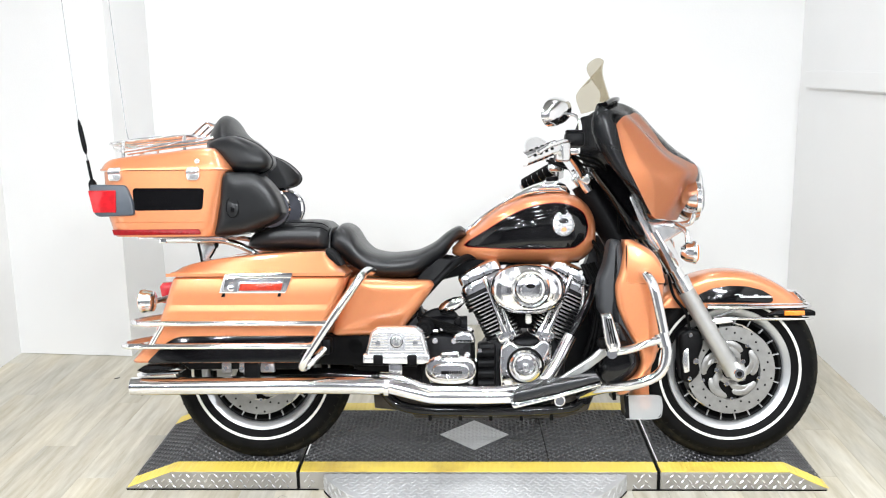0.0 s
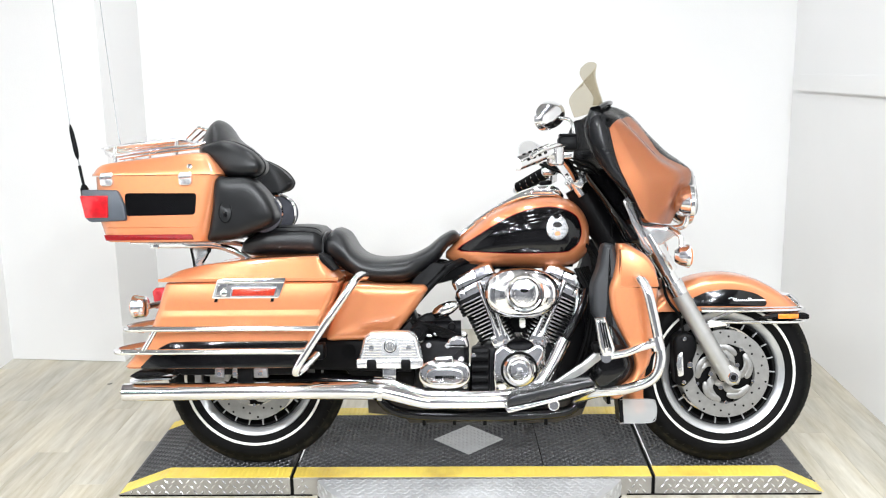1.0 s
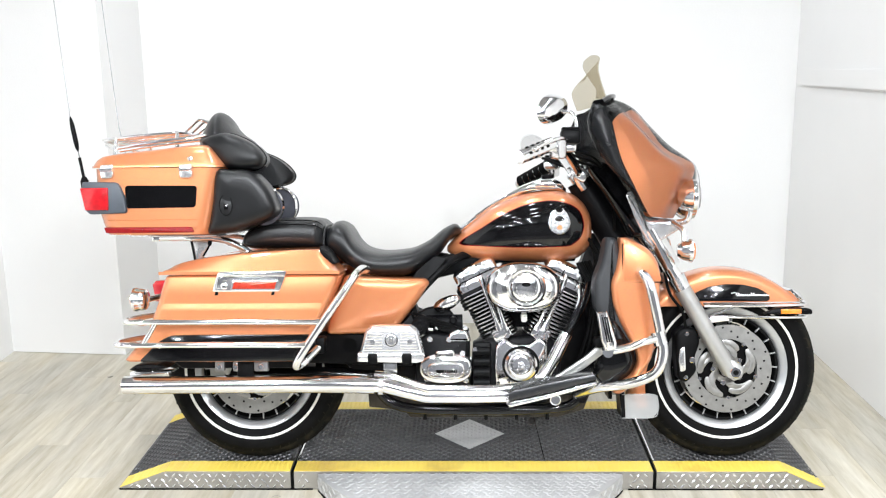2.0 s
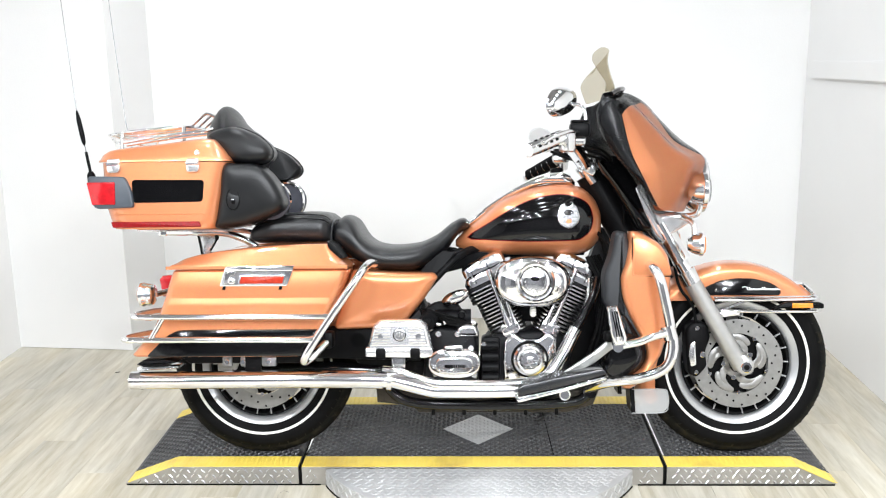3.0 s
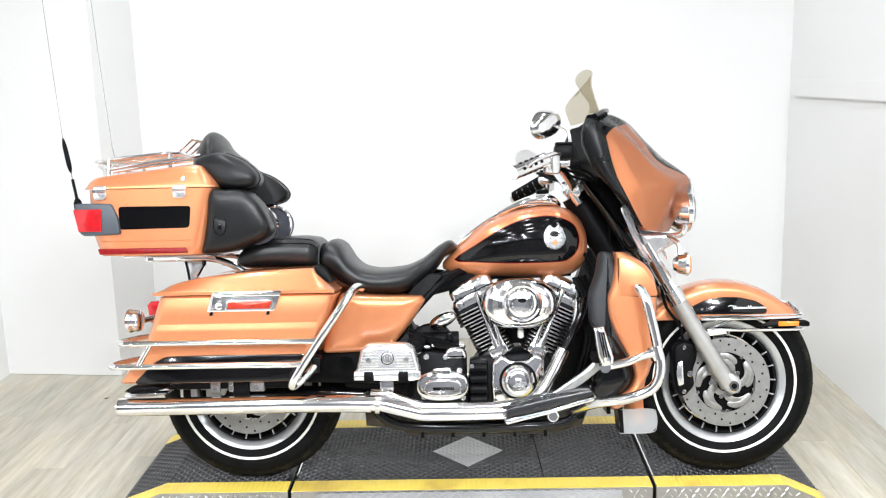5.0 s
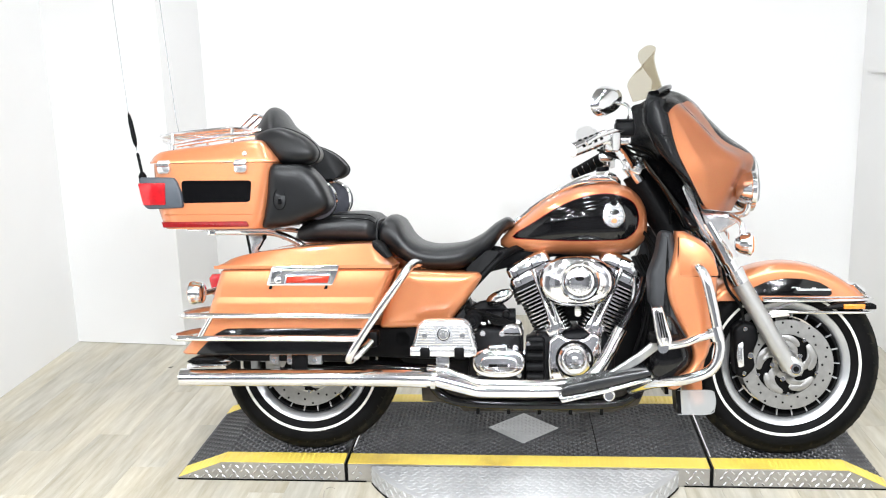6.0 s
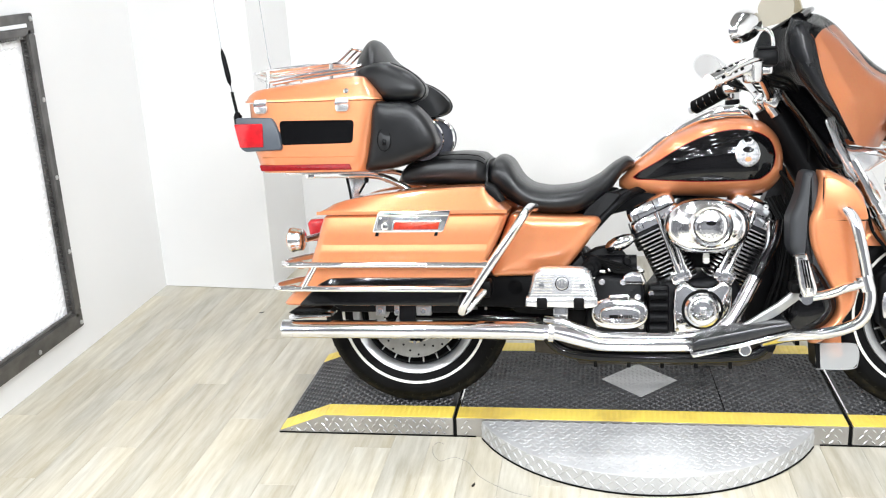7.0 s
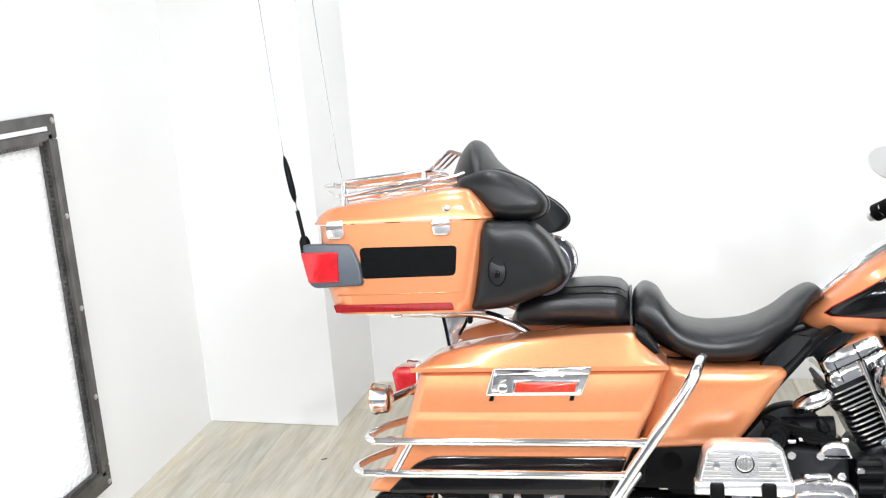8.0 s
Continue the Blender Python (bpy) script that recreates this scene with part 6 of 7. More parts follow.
for sg in (1, -1):
    p3 = sided(sg)
    wing = [(-0.912, 1.060), (-0.880, 1.078), (-0.830, 1.086), (-0.785, 1.074), (-0.735, 1.048), (-0.700, 1.010), (-0.706, 0.980), (-0.740, 0.966), (-0.790, 0.965), (-0.835, 0.978), (-0.872, 1.008), (-0.895, 1.035)]
    if sg < 0:
        wing = [(a + 0.022, b - 0.040) for a, b in wing]
    wing = [(p.x, p.z) for p in catmull([Vector((a, 0, b)) for a, b in wing], 4, True)]
    part("backrest_wing", pillow(wing, 0.175, 0.070, 3.4, place=p3, back=0.07, tilt=lambda x, h: 0.22 * (x + 0.80) - 0.10 * (h - 1.02)), VINYL, backrest, "padded black vinyl armrest wing", sharp=80)
    part("wing_piping", tube([p3(x, 0.166 + 0.22 * (x + 0.80) - 0.10 * (h - 1.02), h) for x, h in wing[::3]] + [p3(wing[0][0], 0.166 + 0.22 * (wing[0][0] + 0.80) - 0.10 * (wing[0][1] - 1.02), wing[0][1])], 0.0035, seg=6), VINYL, backrest, "black piping")
    podo = [(-0.844, 0.962), (-0.800, 0.966), (-0.748, 0.965), (-0.716, 0.946), (-0.684, 0.908), (-0.660, 0.856), (-0.664, 0.826), (-0.690, 0.806), (-0.735, 0.788), (-0.790, 0.770), (-0.840, 0.764), (-0.878, 0.766), (-0.872, 0.800), (-0.858, 0.870)]
    if sg < 0:
        podo = [(-0.86 + (a + 0.86) * 0.80, b) for a, b in podo]
    podo = [(p.x, p.z) for p in catmull([Vector((a, 0, b)) for a, b in podo], 4, True)]
    pod = part("speaker_pod", pillow(podo, 0.205, 0.064, 5.0, place=p3, back=0.06, levels=16, tilt=lambda x, h: 0.10 * (h - 0.86)), VINYL, bike, "black padded rear speaker pod", sharp=80)
    part("control_ring", slab([(-0.811 + 0.020 * math.cos(a), 0.855 + 0.033 * math.sin(a)) for a in (2 * math.pi * k / 20 for k in range(20))], 0.258, 0.2695, 0.003, 2, place=p3), VINYL, pod, "black oval control plate")
    part("control_rim", tube([p3(-0.811 + 0.020 * math.cos(a), 0.2695, 0.855 + 0.033 * math.sin(a)) for a in (2 * math.pi * k / 20 for k in range(21))], 0.0014, seg=6), SATIN, pod)
    part("control_button", block((-0.811, sg * 0.2715, 0.848), (0.012, 0.006, 0.017), 0.002), BLACK, pod)
    part("speaker_ring", lathe([(0.063, -0.006), (0.069, 0.0), (0.069, 0.006), (0.065, 0.010), (0.060, 0.006)], p3(-0.722, 0.140, 0.850), (-0.25, sg, 0), 40, closed_profile=True), CHROME, pod, "chrome speaker ring")
    part("speaker_grille", lathe([(0.0, -0.03), (0.062, -0.03), (0.062, 0.002), (0.04, 0.006), (0, 0.008)], p3(-0.722, 0.140, 0.850), (-0.25, sg, 0), 32), SPEAKER_M, pod, "blue-grey cloth speaker grille")
# trunk support
sup = part("trunk_support", tube([V(-1.10, 0.10, 0.748), V(-0.98, 0.13, 0.748), V(-0.87, 0.135, 0.744), V(-0.80, 0.14, 0.720), V(-0.755, 0.14, 0.690)], 0.011, seg=12), CHROME, bike, "chrome trunk support frame")
part("support_tube", tube([V(-1.10, -0.10, 0.748), V(-0.98, -0.13, 0.748), V(-0.87, -0.135, 0.744), V(-0.80, -0.14, 0.720), V(-0.755, -0.14, 0.690)], 0.009, seg=10), CHROME, sup)
part("support_leg", slab([(-0.980, 0.746), (-0.912, 0.746), (-0.926, 0.712), (-0.940, 0.690), (-0.948, 0.655), (-0.966, 0.655), (-0.972, 0.700)], 0.055, 0.067, 0.002, 2, both=True), CASTSILVER, sup, "grey metal support bracket")
for leg in ([(-0.982, 0.744), (-0.974, 0.705), (-0.966, 0.655)], [(-0.910, 0.744), (-0.924, 0.712), (-0.940, 0.686)]):
    part("bracket_edge", tube([V(a, 0.069, b) for a, b in leg], 0.0035, seg=8), SATIN, sup, "dark bracket edge")
for x in (-0.900, -0.835):
    part("support_bolt", lathe([(0.007, 0.0), (0.007, 0.010), (0.004, 0.016), (0, 0.016)], V(x, 0.135, 0.738), (0, 0, -1), 10), SATIN, sup, "dark bolt under the support frame")
part("support_cap", block((-1.085, 0.108, 0.748), (0.030, 0.024, 0.022), 0.005), CHROME, sup, "bright support frame end")
part("trunk_floor_plate", block((-1.0, 0, 0.758), (0.28, 0.40, 0.008), 0.002), CASTSILVER, sup, "bright trunk support plate")

# --- exhaust
for sg in (1, -1):
    p3 = sided(sg)
    muf = part("muffler", tube([p3(-1.118, 0.318, 0.297), p3(-1.09, 0.318, 0.297), p3(-0.60, 0.318, 0.300), p3(-0.40, 0.318, 0.298), p3(-0.345, 0.318, 0.296)], 0.0275, seg=24, smooth=False), CHROME, bike, "long straight chrome muffler")
    part("muffler_tip", lathe([(0.0285, 0), (0.0285, 0.034), (0.0265, 0.036), (0.022, 0.034), (0.021, 0.004), (0.0, 0.003)], p3(-1.092, 0.318, 0.297), (-1, 0, 0), 24), CHROME, muf, "chrome muffler end cap")
    part("muffler_bore", lathe([(0.0205, 0.0305), (0.0205, 0.0315), (0, 0.0315)], p3(-1.092, 0.318, 0.297), (-1, 0, 0), 20), RUBBER, muf)
    pipe = part("header_pipe", tube([p3(-0.36, 0.318, 0.297), p3(-0.322, 0.317, 0.297), p3(-0.300, 0.316, 0.292), p3(-0.205, 0.312, 0.267), p3(-0.180, 0.311, 0.263), p3(-0.15, 0.310, 0.262), p3(0.0, 0.306, 0.262), p3(0.11, 0.300, 0.264)], 0.0245, seg=20), CHROME, bike, "chrome exhaust pipe and heat shield")
    if sg > 0:
        part("rear_header", tube([p3(-0.345, 0.285, 0.322), p3(-0.295, 0.300, 0.317), p3(-0.200, 0.318, 0.287), p3(-0.16, 0.322, 0.2815), p3(0.0, 0.320, 0.281), p3(0.10, 0.306, 0.283)], 0.0150, seg=18), CHROME, pipe, "chrome rear header heat shield")
        part("front_header", tube([p3(0.06, 0.285, 0.272), p3(0.125, 0.270, 0.278), p3(0.168, 0.256, 0.300), p3(0.205, 0.243, 0.350), p3(0.254, 0.225, 0.440)], 0.0205, seg=20), CHROME, pipe, "chrome front header heat shield")
        part("front_header", tube([p3(0.250, 0.226, 0.432), p3(0.285, 0.205, 0.490), p3(0.320, 0.165, 0.545), p3(0.335, 0.12, 0.590)], 0.0135, seg=18), BLACK, pipe, "dark upper front header")
        part("front_header", tube([p3(0.225, 0.19, 0.37), p3(0.270, 0.175, 0.455), p3(0.300, 0.15, 0.53), p3(0.31, 0.10, 0.60)], 0.0085, seg=14), POLISHED, pipe, "thin bright pipe behind the header")
    part("shield_clamp", tube([p3(-0.332, 0.318, 0.294), p3(-0.318, 0.318, 0.293)], 0.0285, seg=24, smooth=False), POLISHED, pipe)
    part("muffler_hanger", block((-0.75, sg * 0.30, 0.34), (0.05, 0.01, 0.06), 0.003), SATIN, muf)

# --- engine
engine = part("crankcase", slab([(-0.055, 0.215), (-0.045, 0.36), (0.0, 0.415), (0.205, 0.430), (0.245, 0.37), (0.24, 0.24), (0.19, 0.200), (0.0, 0.195)], -0.13, 0.145, 0.02, 3, both=True, corner=0.02), WRINKLE, bike, "black twin-cylinder engine crankcase")
gear = part("gearbox", slab([(-0.235, 0.240), (-0.215, 0.420), (-0.180, 0.438), (-0.060, 0.425), (-0.050, 0.250), (-0.10, 0.215)], -0.14, 0.175, 0.012, 3, both=True, corner=0.012), WRINKLE, bike, "black gearbox housing")
part("gearbox_back", slab([(-0.46, 0.44), (-0.20, 0.44), (-0.16, 0.40), (-0.05, 0.40), (-0.05, 0.20), (-0.38, 0.25), (-0.46, 0.33)], -0.10, 0.125, 0.01, 2, both=True), SATIN, gear, "dark inner side of the gearbox")
part("gearbox_top", slab([(-0.126, 0.408), (-0.120, 0.438), (-0.095, 0.450), (-0.060, 0.446), (-0.046, 0.408)], 0.02, 0.182, 0.012, 3, both=True, corner=0.01), BRIGHT, gear, "chrome gearbox top cover")
for x, h in ((-0.180, 0.418), (-0.118, 0.417), (-0.075, 0.372), (-0.190, 0.290), (-0.065, 0.285)):
    part("gearbox_bolt", disc((x, 0.174, h), 0.0092, 0.008, (0, -1, 0), 0.0015, 14), CASTSILVER, gear, "chrome cover bolt")
tc_ = part("clutch_cover", slab([(-0.129 + 0.084 * math.copysign(abs(math.cos(a)) ** 0.80, math.cos(a)), 0.328 + 0.049 * math.copysign(abs(math.sin(a)) ** 0.8, math.sin(a))) for a in (2 * math.pi * k / 40 for k in range(40))], 0.16, 0.212, 0.012, 4, crown=0.004), BRIGHT, gear, "oval chrome clutch release cover")
part("cover_plate", slab([(-0.128 + 0.060 * math.copysign(abs(math.cos(a)) ** 0.6, math.cos(a)), 0.324 + 0.027 * math.copysign(abs(math.sin(a)) ** 0.7, math.sin(a))) for a in (2 * math.pi * k / 32 for k in range(32))], 0.205, 0.226, 0.006, 3), CHROME, gear, "raised chrome plate")
part("cover_groove", block((-0.126, 0.2265, 0.322), (0.066, 0.002, 0.010), 0.0005), RUBBER, gear)
for k in range(8):
    part("groove_rib", block((-0.132 + 0.007 * k, 0.228, 0.322), (0.002, 0.002, 0.009), 0.0003), CHROME, gear)
part("cover_hump", slab([(-0.165, 0.362), (-0.160, 0.385), (-0.102, 0.387), (-0.096, 0.364)], 0.165, 0.214, 0.008, 3, corner=0.006), BRIGHT, gear, "chrome cover hump")
for k in range(4):
    part("oil_filter_rib", tube([V(-0.040, 0.165, 0.275 + 0.034 * k), V(0.012, 0.165, 0.275 + 0.034 * k)], 0.0155, seg=16, smooth=False), SATIN, engine, "black cooling rib")
part("oil_filter_block", block((-0.012, 0.12, 0.33), (0.06, 0.08, 0.15), 0.01), SATIN, engine)
part("hose_fitting", disc((-0.035, 0.16, 0.383), 0.009, 0.02, (0, -1, 0), 0.002, 12), CHROME, engine)
# cam cover
cam_c = part("cam_cover", slab([(0.030, 0.265), (0.026, 0.330), (0.030, 0.395), (0.062, 0.420), (0.095, 0.400), (0.140, 0.400), (0.170, 0.425), (0.200, 0.405), (0.196, 0.330), (0.178, 0.282), (0.150, 0.262), (0.075, 0.258)], 0.13, 0.178, 0.012, 4, corner=0.012), BRIGHT, bike, "chrome cam chest cover")
part("timer_cover", lathe([(0.052, 0.0), (0.052, 0.012), (0.046, 0.018), (0.044, 0.016), (0.030, 0.020), (0.026, 0.026), (0.0, 0.028)], V(0.112, 0.176, 0.336), (0, -1, 0), 40), CHROME, cam_c, "round chrome timer cover")
part("timer_gap", lathe([(0.050, 0.0), (0.060, 0.0), (0.060, 0.004), (0.050, 0.004)], V(0.112, 0.1765, 0.336), (0, -1, 0), 40, closed_profile=True), RUBBER, cam_c, "dark gap round the timer cover")
part("timer_ring", lathe([(0.038, 0.0), (0.041, 0.004), (0.038, 0.006), (0.034, 0.004)], V(0.112, 0.192, 0.336), (0, -1, 0), 32, closed_profile=True), POLISHED, cam_c)
for k in range(5):
    a = 2 * math.pi * k / 5 + 0.4
    part("cover_screw", disc((0.112 + 0.036 * math.cos(a), 0.194, 0.336 + 0.036 * math.sin(a)), 0.004, 0.003, (0, -1, 0), 0.001, 8), STEEL, cam_c)
part("timer_boss", block((0.112, 0.204, 0.336), (0.018, 0.006, 0.024), 0.003), POLISHED, cam_c)
for x, h in ((0.040, 0.275), (0.036, 0.36), (0.185, 0.305), (0.165, 0.272), (0.095, 0.264), (0.186, 0.36)):
    part("cover_screw", disc((x, 0.176, h), 0.006, 0.006, (0, -1, 0), 0.001, 10), CHROME, cam_c)
for x, h, rz in ((0.052, 0.432, 26), (0.178, 0.432, -26)):
    part("tappet_block", block((x, 0.135, h), (0.062, 0.05, 0.040), 0.008, rot=Matrix.Rotation(radians(-rz), 4, "Y")), BRIGHT, cam_c, "chrome tappet block")
    for q in (-0.017, 0.017):
        part("tappet_nut", disc((x + q, 0.160, h - 0.006), 0.008, 0.008, (0, -1, 0), 0.002, 10), CHROME, cam_c)


def cylinder(sign, label):
    """One finned cylinder with its head and rocker box; sign: -1 leans back, 1 leans ahead."""
    ang = radians(25.5) * sign
    base = Matrix.Translation(V(0.118 + 0.028 * sign, 0.0, 0.330)) @ Matrix.Rotation(ang, 4, "Y")
    bm = bmesh.new()
    lathe([(0.050, 0.06), (0.050, 0.235), (0.0, 0.235)], (0, 0, 0), (0, 0, 1), 28, bm)
    cy = part("cylinder", bm, WRINKLE, bike, label)
    cy.matrix_basis = base
    n = 15
    for k in range(n):
        z = 0.085 + 0.0125 * k
        w = 0.060 if k < 11 else 0.072
        d = 0.100 if k < 11 else 0.113
        outl = rounded([(-w, -d), (w, -d), (w, d), (-w, d)], 0.035, 4)
        bm = bmesh.new()
        rows_ = skin(bm, [[Vector((p.x, p.y, z - 0.0021)) for p in outl], [Vector((p.x * 1.0, p.y, z + 0.0021)) for p in outl]])
        for f in bm.faces:
            f.material_index = 1 if len(f.verts) == 4 else 0
        part("fin", bm, [WRINKLE, POLISHED], cy)
    # head and rocker box
    bm = bmesh.new()
    for z0, z1, w, d, r in ((0.262, 0.290, 0.066, 0.112, 0.02),):
        outl = rounded([(-w, -d), (w, -d), (w, d), (-w, d)], r, 4)
        skin(bm, [[Vector((p.x, p.y, z)) for p in outl] for z in (z0, z1)])
    part("cylinder_head", bm, WRINKLE, cy)
    for z0, z1, w, d, ins in ((0.276, 0.310, 0.078, 0.118, 0.006), (0.312, 0.352, 0.074, 0.114, 0.014)):
        bm = bmesh.new()
        outl = rounded([(-w, -d), (w, -d), (w, d), (-w, d)], 0.022, 4)
        outi = rounded([(-w + ins, -d + ins), (w - ins, -d + ins), (w - ins, d - ins), (-w + ins, d - ins)], 0.022, 4)
        skin(bm, [[Vector((p.x - sign * 0.018, p.y, z0)) for p in outl], [Vector((p.x - sign * 0.018, p.y, z1 - 0.016)) for p in outl]] + [[Vector((a.x + (b.x - a.x) * f - sign * 0.018, a.y + (b.y - a.y) * f, z1 - up)) for a, b in zip(outl, outi)] for f, up in ((0.25, 0.009), (0.7, 0.004), (1.5, 0.0005), (2.2, 0.0))])
        part("rocker_box", bm, CHROME, cy, "chrome rocker box")
    for q, zz, w, hgt in ((0.012, 0.314, 0.0022, 0.066), (-0.044, 0.304, 0.0018, 0.046)):
        bm = bmesh.new()
        v = bmesh.ops.create_cube(bm, size=1.0)["verts"]
        bmesh.ops.transform(bm, matrix=Matrix.Translation((-sign * (q + 0.018), -0.1165, zz)) @ Matrix.Diagonal((w, 0.006, hgt, 1)), verts=v)
        part("rocker_split", bm, RUBBER, cy, "dark joint line of the rocker box")
    for q, zz in ((-0.026, 0.338), (0.036, 0.336)):
        part("rocker_notch", lathe([(0.0075, 0), (0.0075, 0.0035), (0.0045, 0.0035), (0.0045, 0.0015), (0, 0.0015)], (-sign * (q + 0.018), -0.1115, zz), (0, -1, 0.1), 14), STEEL, cy, "sunk rocker bolt")
    for q in (-0.05, 0.0, 0.05):
        part("rocker_bolt", lathe([(0.0055, 0), (0.0055, 0.004), (0, 0.005)], (q - sign * 0.018, -0.117, 0.292), (0, -1, 0), 10), CHROME, cy)
    return cy


cyl_r = cylinder(-1, "black finned rear cylinder with chrome rocker box")
cyl_f = cylinder(1, "black finned front cylinder with chrome rocker box")
for x0, x1 in ((0.046, -0.018), (0.066, 0.012), (0.166, 0.236), (0.188, 0.266)):
    pr = part("pushrod_tube", tube([V(x0, 0.148, 0.440), V(x1, 0.128, 0.620)], 0.0085, seg=14, smooth=False), CHROME, engine, "chrome pushrod tube")
    part("pushrod_collar", tube([V(x0, 0.148, 0.440), V(x0 + (x1 - x0) * 0.14, 0.146, 0.464)], 0.0135, seg=14, smooth=False), CHROME, engine)
# air cleaner: an oval chrome cover with a round centre
ac = [(0.120 + 0.120 * math.copysign(abs(math.cos(a)) ** 0.86, math.cos(a)), 0.585 + 0.080 * math.copysign(abs(math.sin(a)) ** 0.92, math.sin(a))) for a in (2 * math.pi * k / 56 for k in range(56))]
air = part("air_cleaner", slab(ac, 0.165, 0.232, 0.030, 7, crown=0.018), BRIGHT, bike, "oval chrome air cleaner cover", sharp=60)
part("cleaner_ridge", tube([V(p.x, 0.2215, p.y) for p in inset([Vector(q) for q in ac], 0.014)] + [V(inset([Vector(q) for q in ac], 0.014)[0].x, 0.2215, inset([Vector(q) for q in ac], 0.014)[0].y)], 0.0016, seg=8, steps=2), CHROME, air, "raised chrome ridge")
part("cleaner_backplate", slab([tuple(p) for p in inset([Vector(q) for q in ac], 0.006)], 0.13, 0.166, 0.004, 2), SATIN, air)
part("cleaner_ring", lathe([(0.060, 0.0), (0.062, 0.010), (0.056, 0.015), (0.050, 0.013), (0.048, 0.006), (0.046, 0.004)], V(0.126, 0.246, 0.590), (0, -1, 0), 44, closed_profile=True), CHROME, air, "raised chrome ring")
part("cleaner_medallion", lathe([(0.044, 0.0), (0.044, 0.012), (0.036, 0.016), (0.0, 0.017)], V(0.126, 0.244, 0.590), (0, -1, 0), 36), BRIGHT, air, "round bright medallion")
part("medallion_mark", slab([(0.126 + 0.014 * math.cos(a), 0.600 + 0.007 * math.sin(a)) for a in (2 * math.pi * k / 18 for k in range(18))], 0.256, 0.2625, 0.0006, 1), SATIN, air, "dark medallion inlay")
for k in range(10):
    a = math.pi + math.pi * k / 9
    part("medallion_letter", block((0.126 + 0.031 * math.cos(a), 0.2605, 0.590 + 0.031 * math.sin(a)), (0.004, 0.0014, 0.006), 0.0004), STEEL, air)
part("carburettor", block((0.118, 0.10, 0.585), (0.08, 0.10, 0.08), 0.012), SATIN, engine)
part("spark_plug", lathe([(0.008, 0), (0.008, 0.02), (0.011, 0.024), (0.008, 0.028), (0.011, 0.032), (0.008, 0.036), (0.011, 0.040), (0.006, 0.046), (0, 0.046)], V(0.124, 0.150, 0.515), (0, -0.35, -1), 12), WHITEWALL, engine, "white ribbed plug boot")
part("horn_cover", lathe([(0.0, 0), (0.012, 0.003), (0.019, 0.014), (0.023, 0.036), (0.021, 0.066), (0.013, 0.088), (0, 0.096)], V(-0.166, 0.125, 0.510), (0.88, -0.2, 0.42), 20), CHROME, engine, "small chrome cover")
part("coil_bracket", slab([(-0.245, 0.480), (-0.200, 0.508), (-0.160, 0.516), (-0.120, 0.506), (-0.096, 0.475), (-0.085, 0.430), (-0.21, 0.43)], 0.03, 0.10, 0.008, 2, both=True, corner=0.01), SATIN, engine, "black engine bracket")
for k, (x, h, r_) in enumerate(((-0.218, 0.462, 0.030), (-0.165, 0.468, 0.014), (-0.105, 0.475, 0.012))):
    part("bracket_boss", disc((x, 0.10, h), r_, 0.06, (0, -1, 0), 0.004, 18), SATIN, engine)
for x, h, sx in ((-0.178, 0.449, 0.018), (-0.158, 0.454, 0.012), (-0.066, 0.452, 0.016), (-0.205, 0.432, 0.012)):
    part("wire_clip", block((x, 0.172, h), (sx, 0.014, 0.010), 0.003), POLISHED, engine, "small bright clip")
for k in range(4):
    part("wiring_hose", tube([V(-0.235 + 0.012 * k, 0.15, 0.500 - 0.008 * k), V(-0.185 + 0.01 * k, 0.175, 0.486 - 0.010 * k), V(-0.130, 0.172, 0.470 - 0.008 * k), V(-0.085 + 0.01 * k, 0.15, 0.446)], 0.0048, seg=8), RUBBER, engine, "black wiring hose")
part("rubber_mount", lathe([(0.012, 0.0), (0.026, 0.004), (0.028, 0.014), (0.022, 0.020), (0.014, 0.020), (0.012, 0.026), (0, 0.027)], V(-0.214, 0.165, 0.458), (0, -1, 0), 24), SATIN, engine, "round black rubber mount")
part("starter", tube([V(-0.19, 0.10, 0.462), V(-0.075, 0.10, 0.464)], 0.026, seg=20, smooth=False), WRINKLE, engine, "black starter motor")
part("starter_cap", disc((-0.205, 0.155, 0.470), 0.026, 0.02, (0, -1, 0), 0.004, 18), SATIN, engine)

# --- frame tubes and dark underside
fr = part("frame", tube([V(0.44, 0.06, 0.64), V(0.40, 0.11, 0.50), V(0.365, 0.13, 0.34), V(0.30, 0.14, 0.215), V(0.20, 0.14, 0.185), V(-0.10, 0.14, 0.180), V(-0.30, 0.14, 0.20), V(-0.38, 0.13, 0.30)], 0.017, seg=12), BLACK, bike, "black tubular frame")
part("frame_tube", tube([V(0.44, -0.06, 0.64), V(0.40, -0.11, 0.50), V(0.365, -0.13, 0.34), V(0.30, -0.14, 0.215), V(0.20, -0.14, 0.185), V(-0.10, -0.14, 0.180), V(-0.30, -0.14, 0.20), V(-0.38, -0.13, 0.30)], 0.017, seg=12), BLACK, fr)
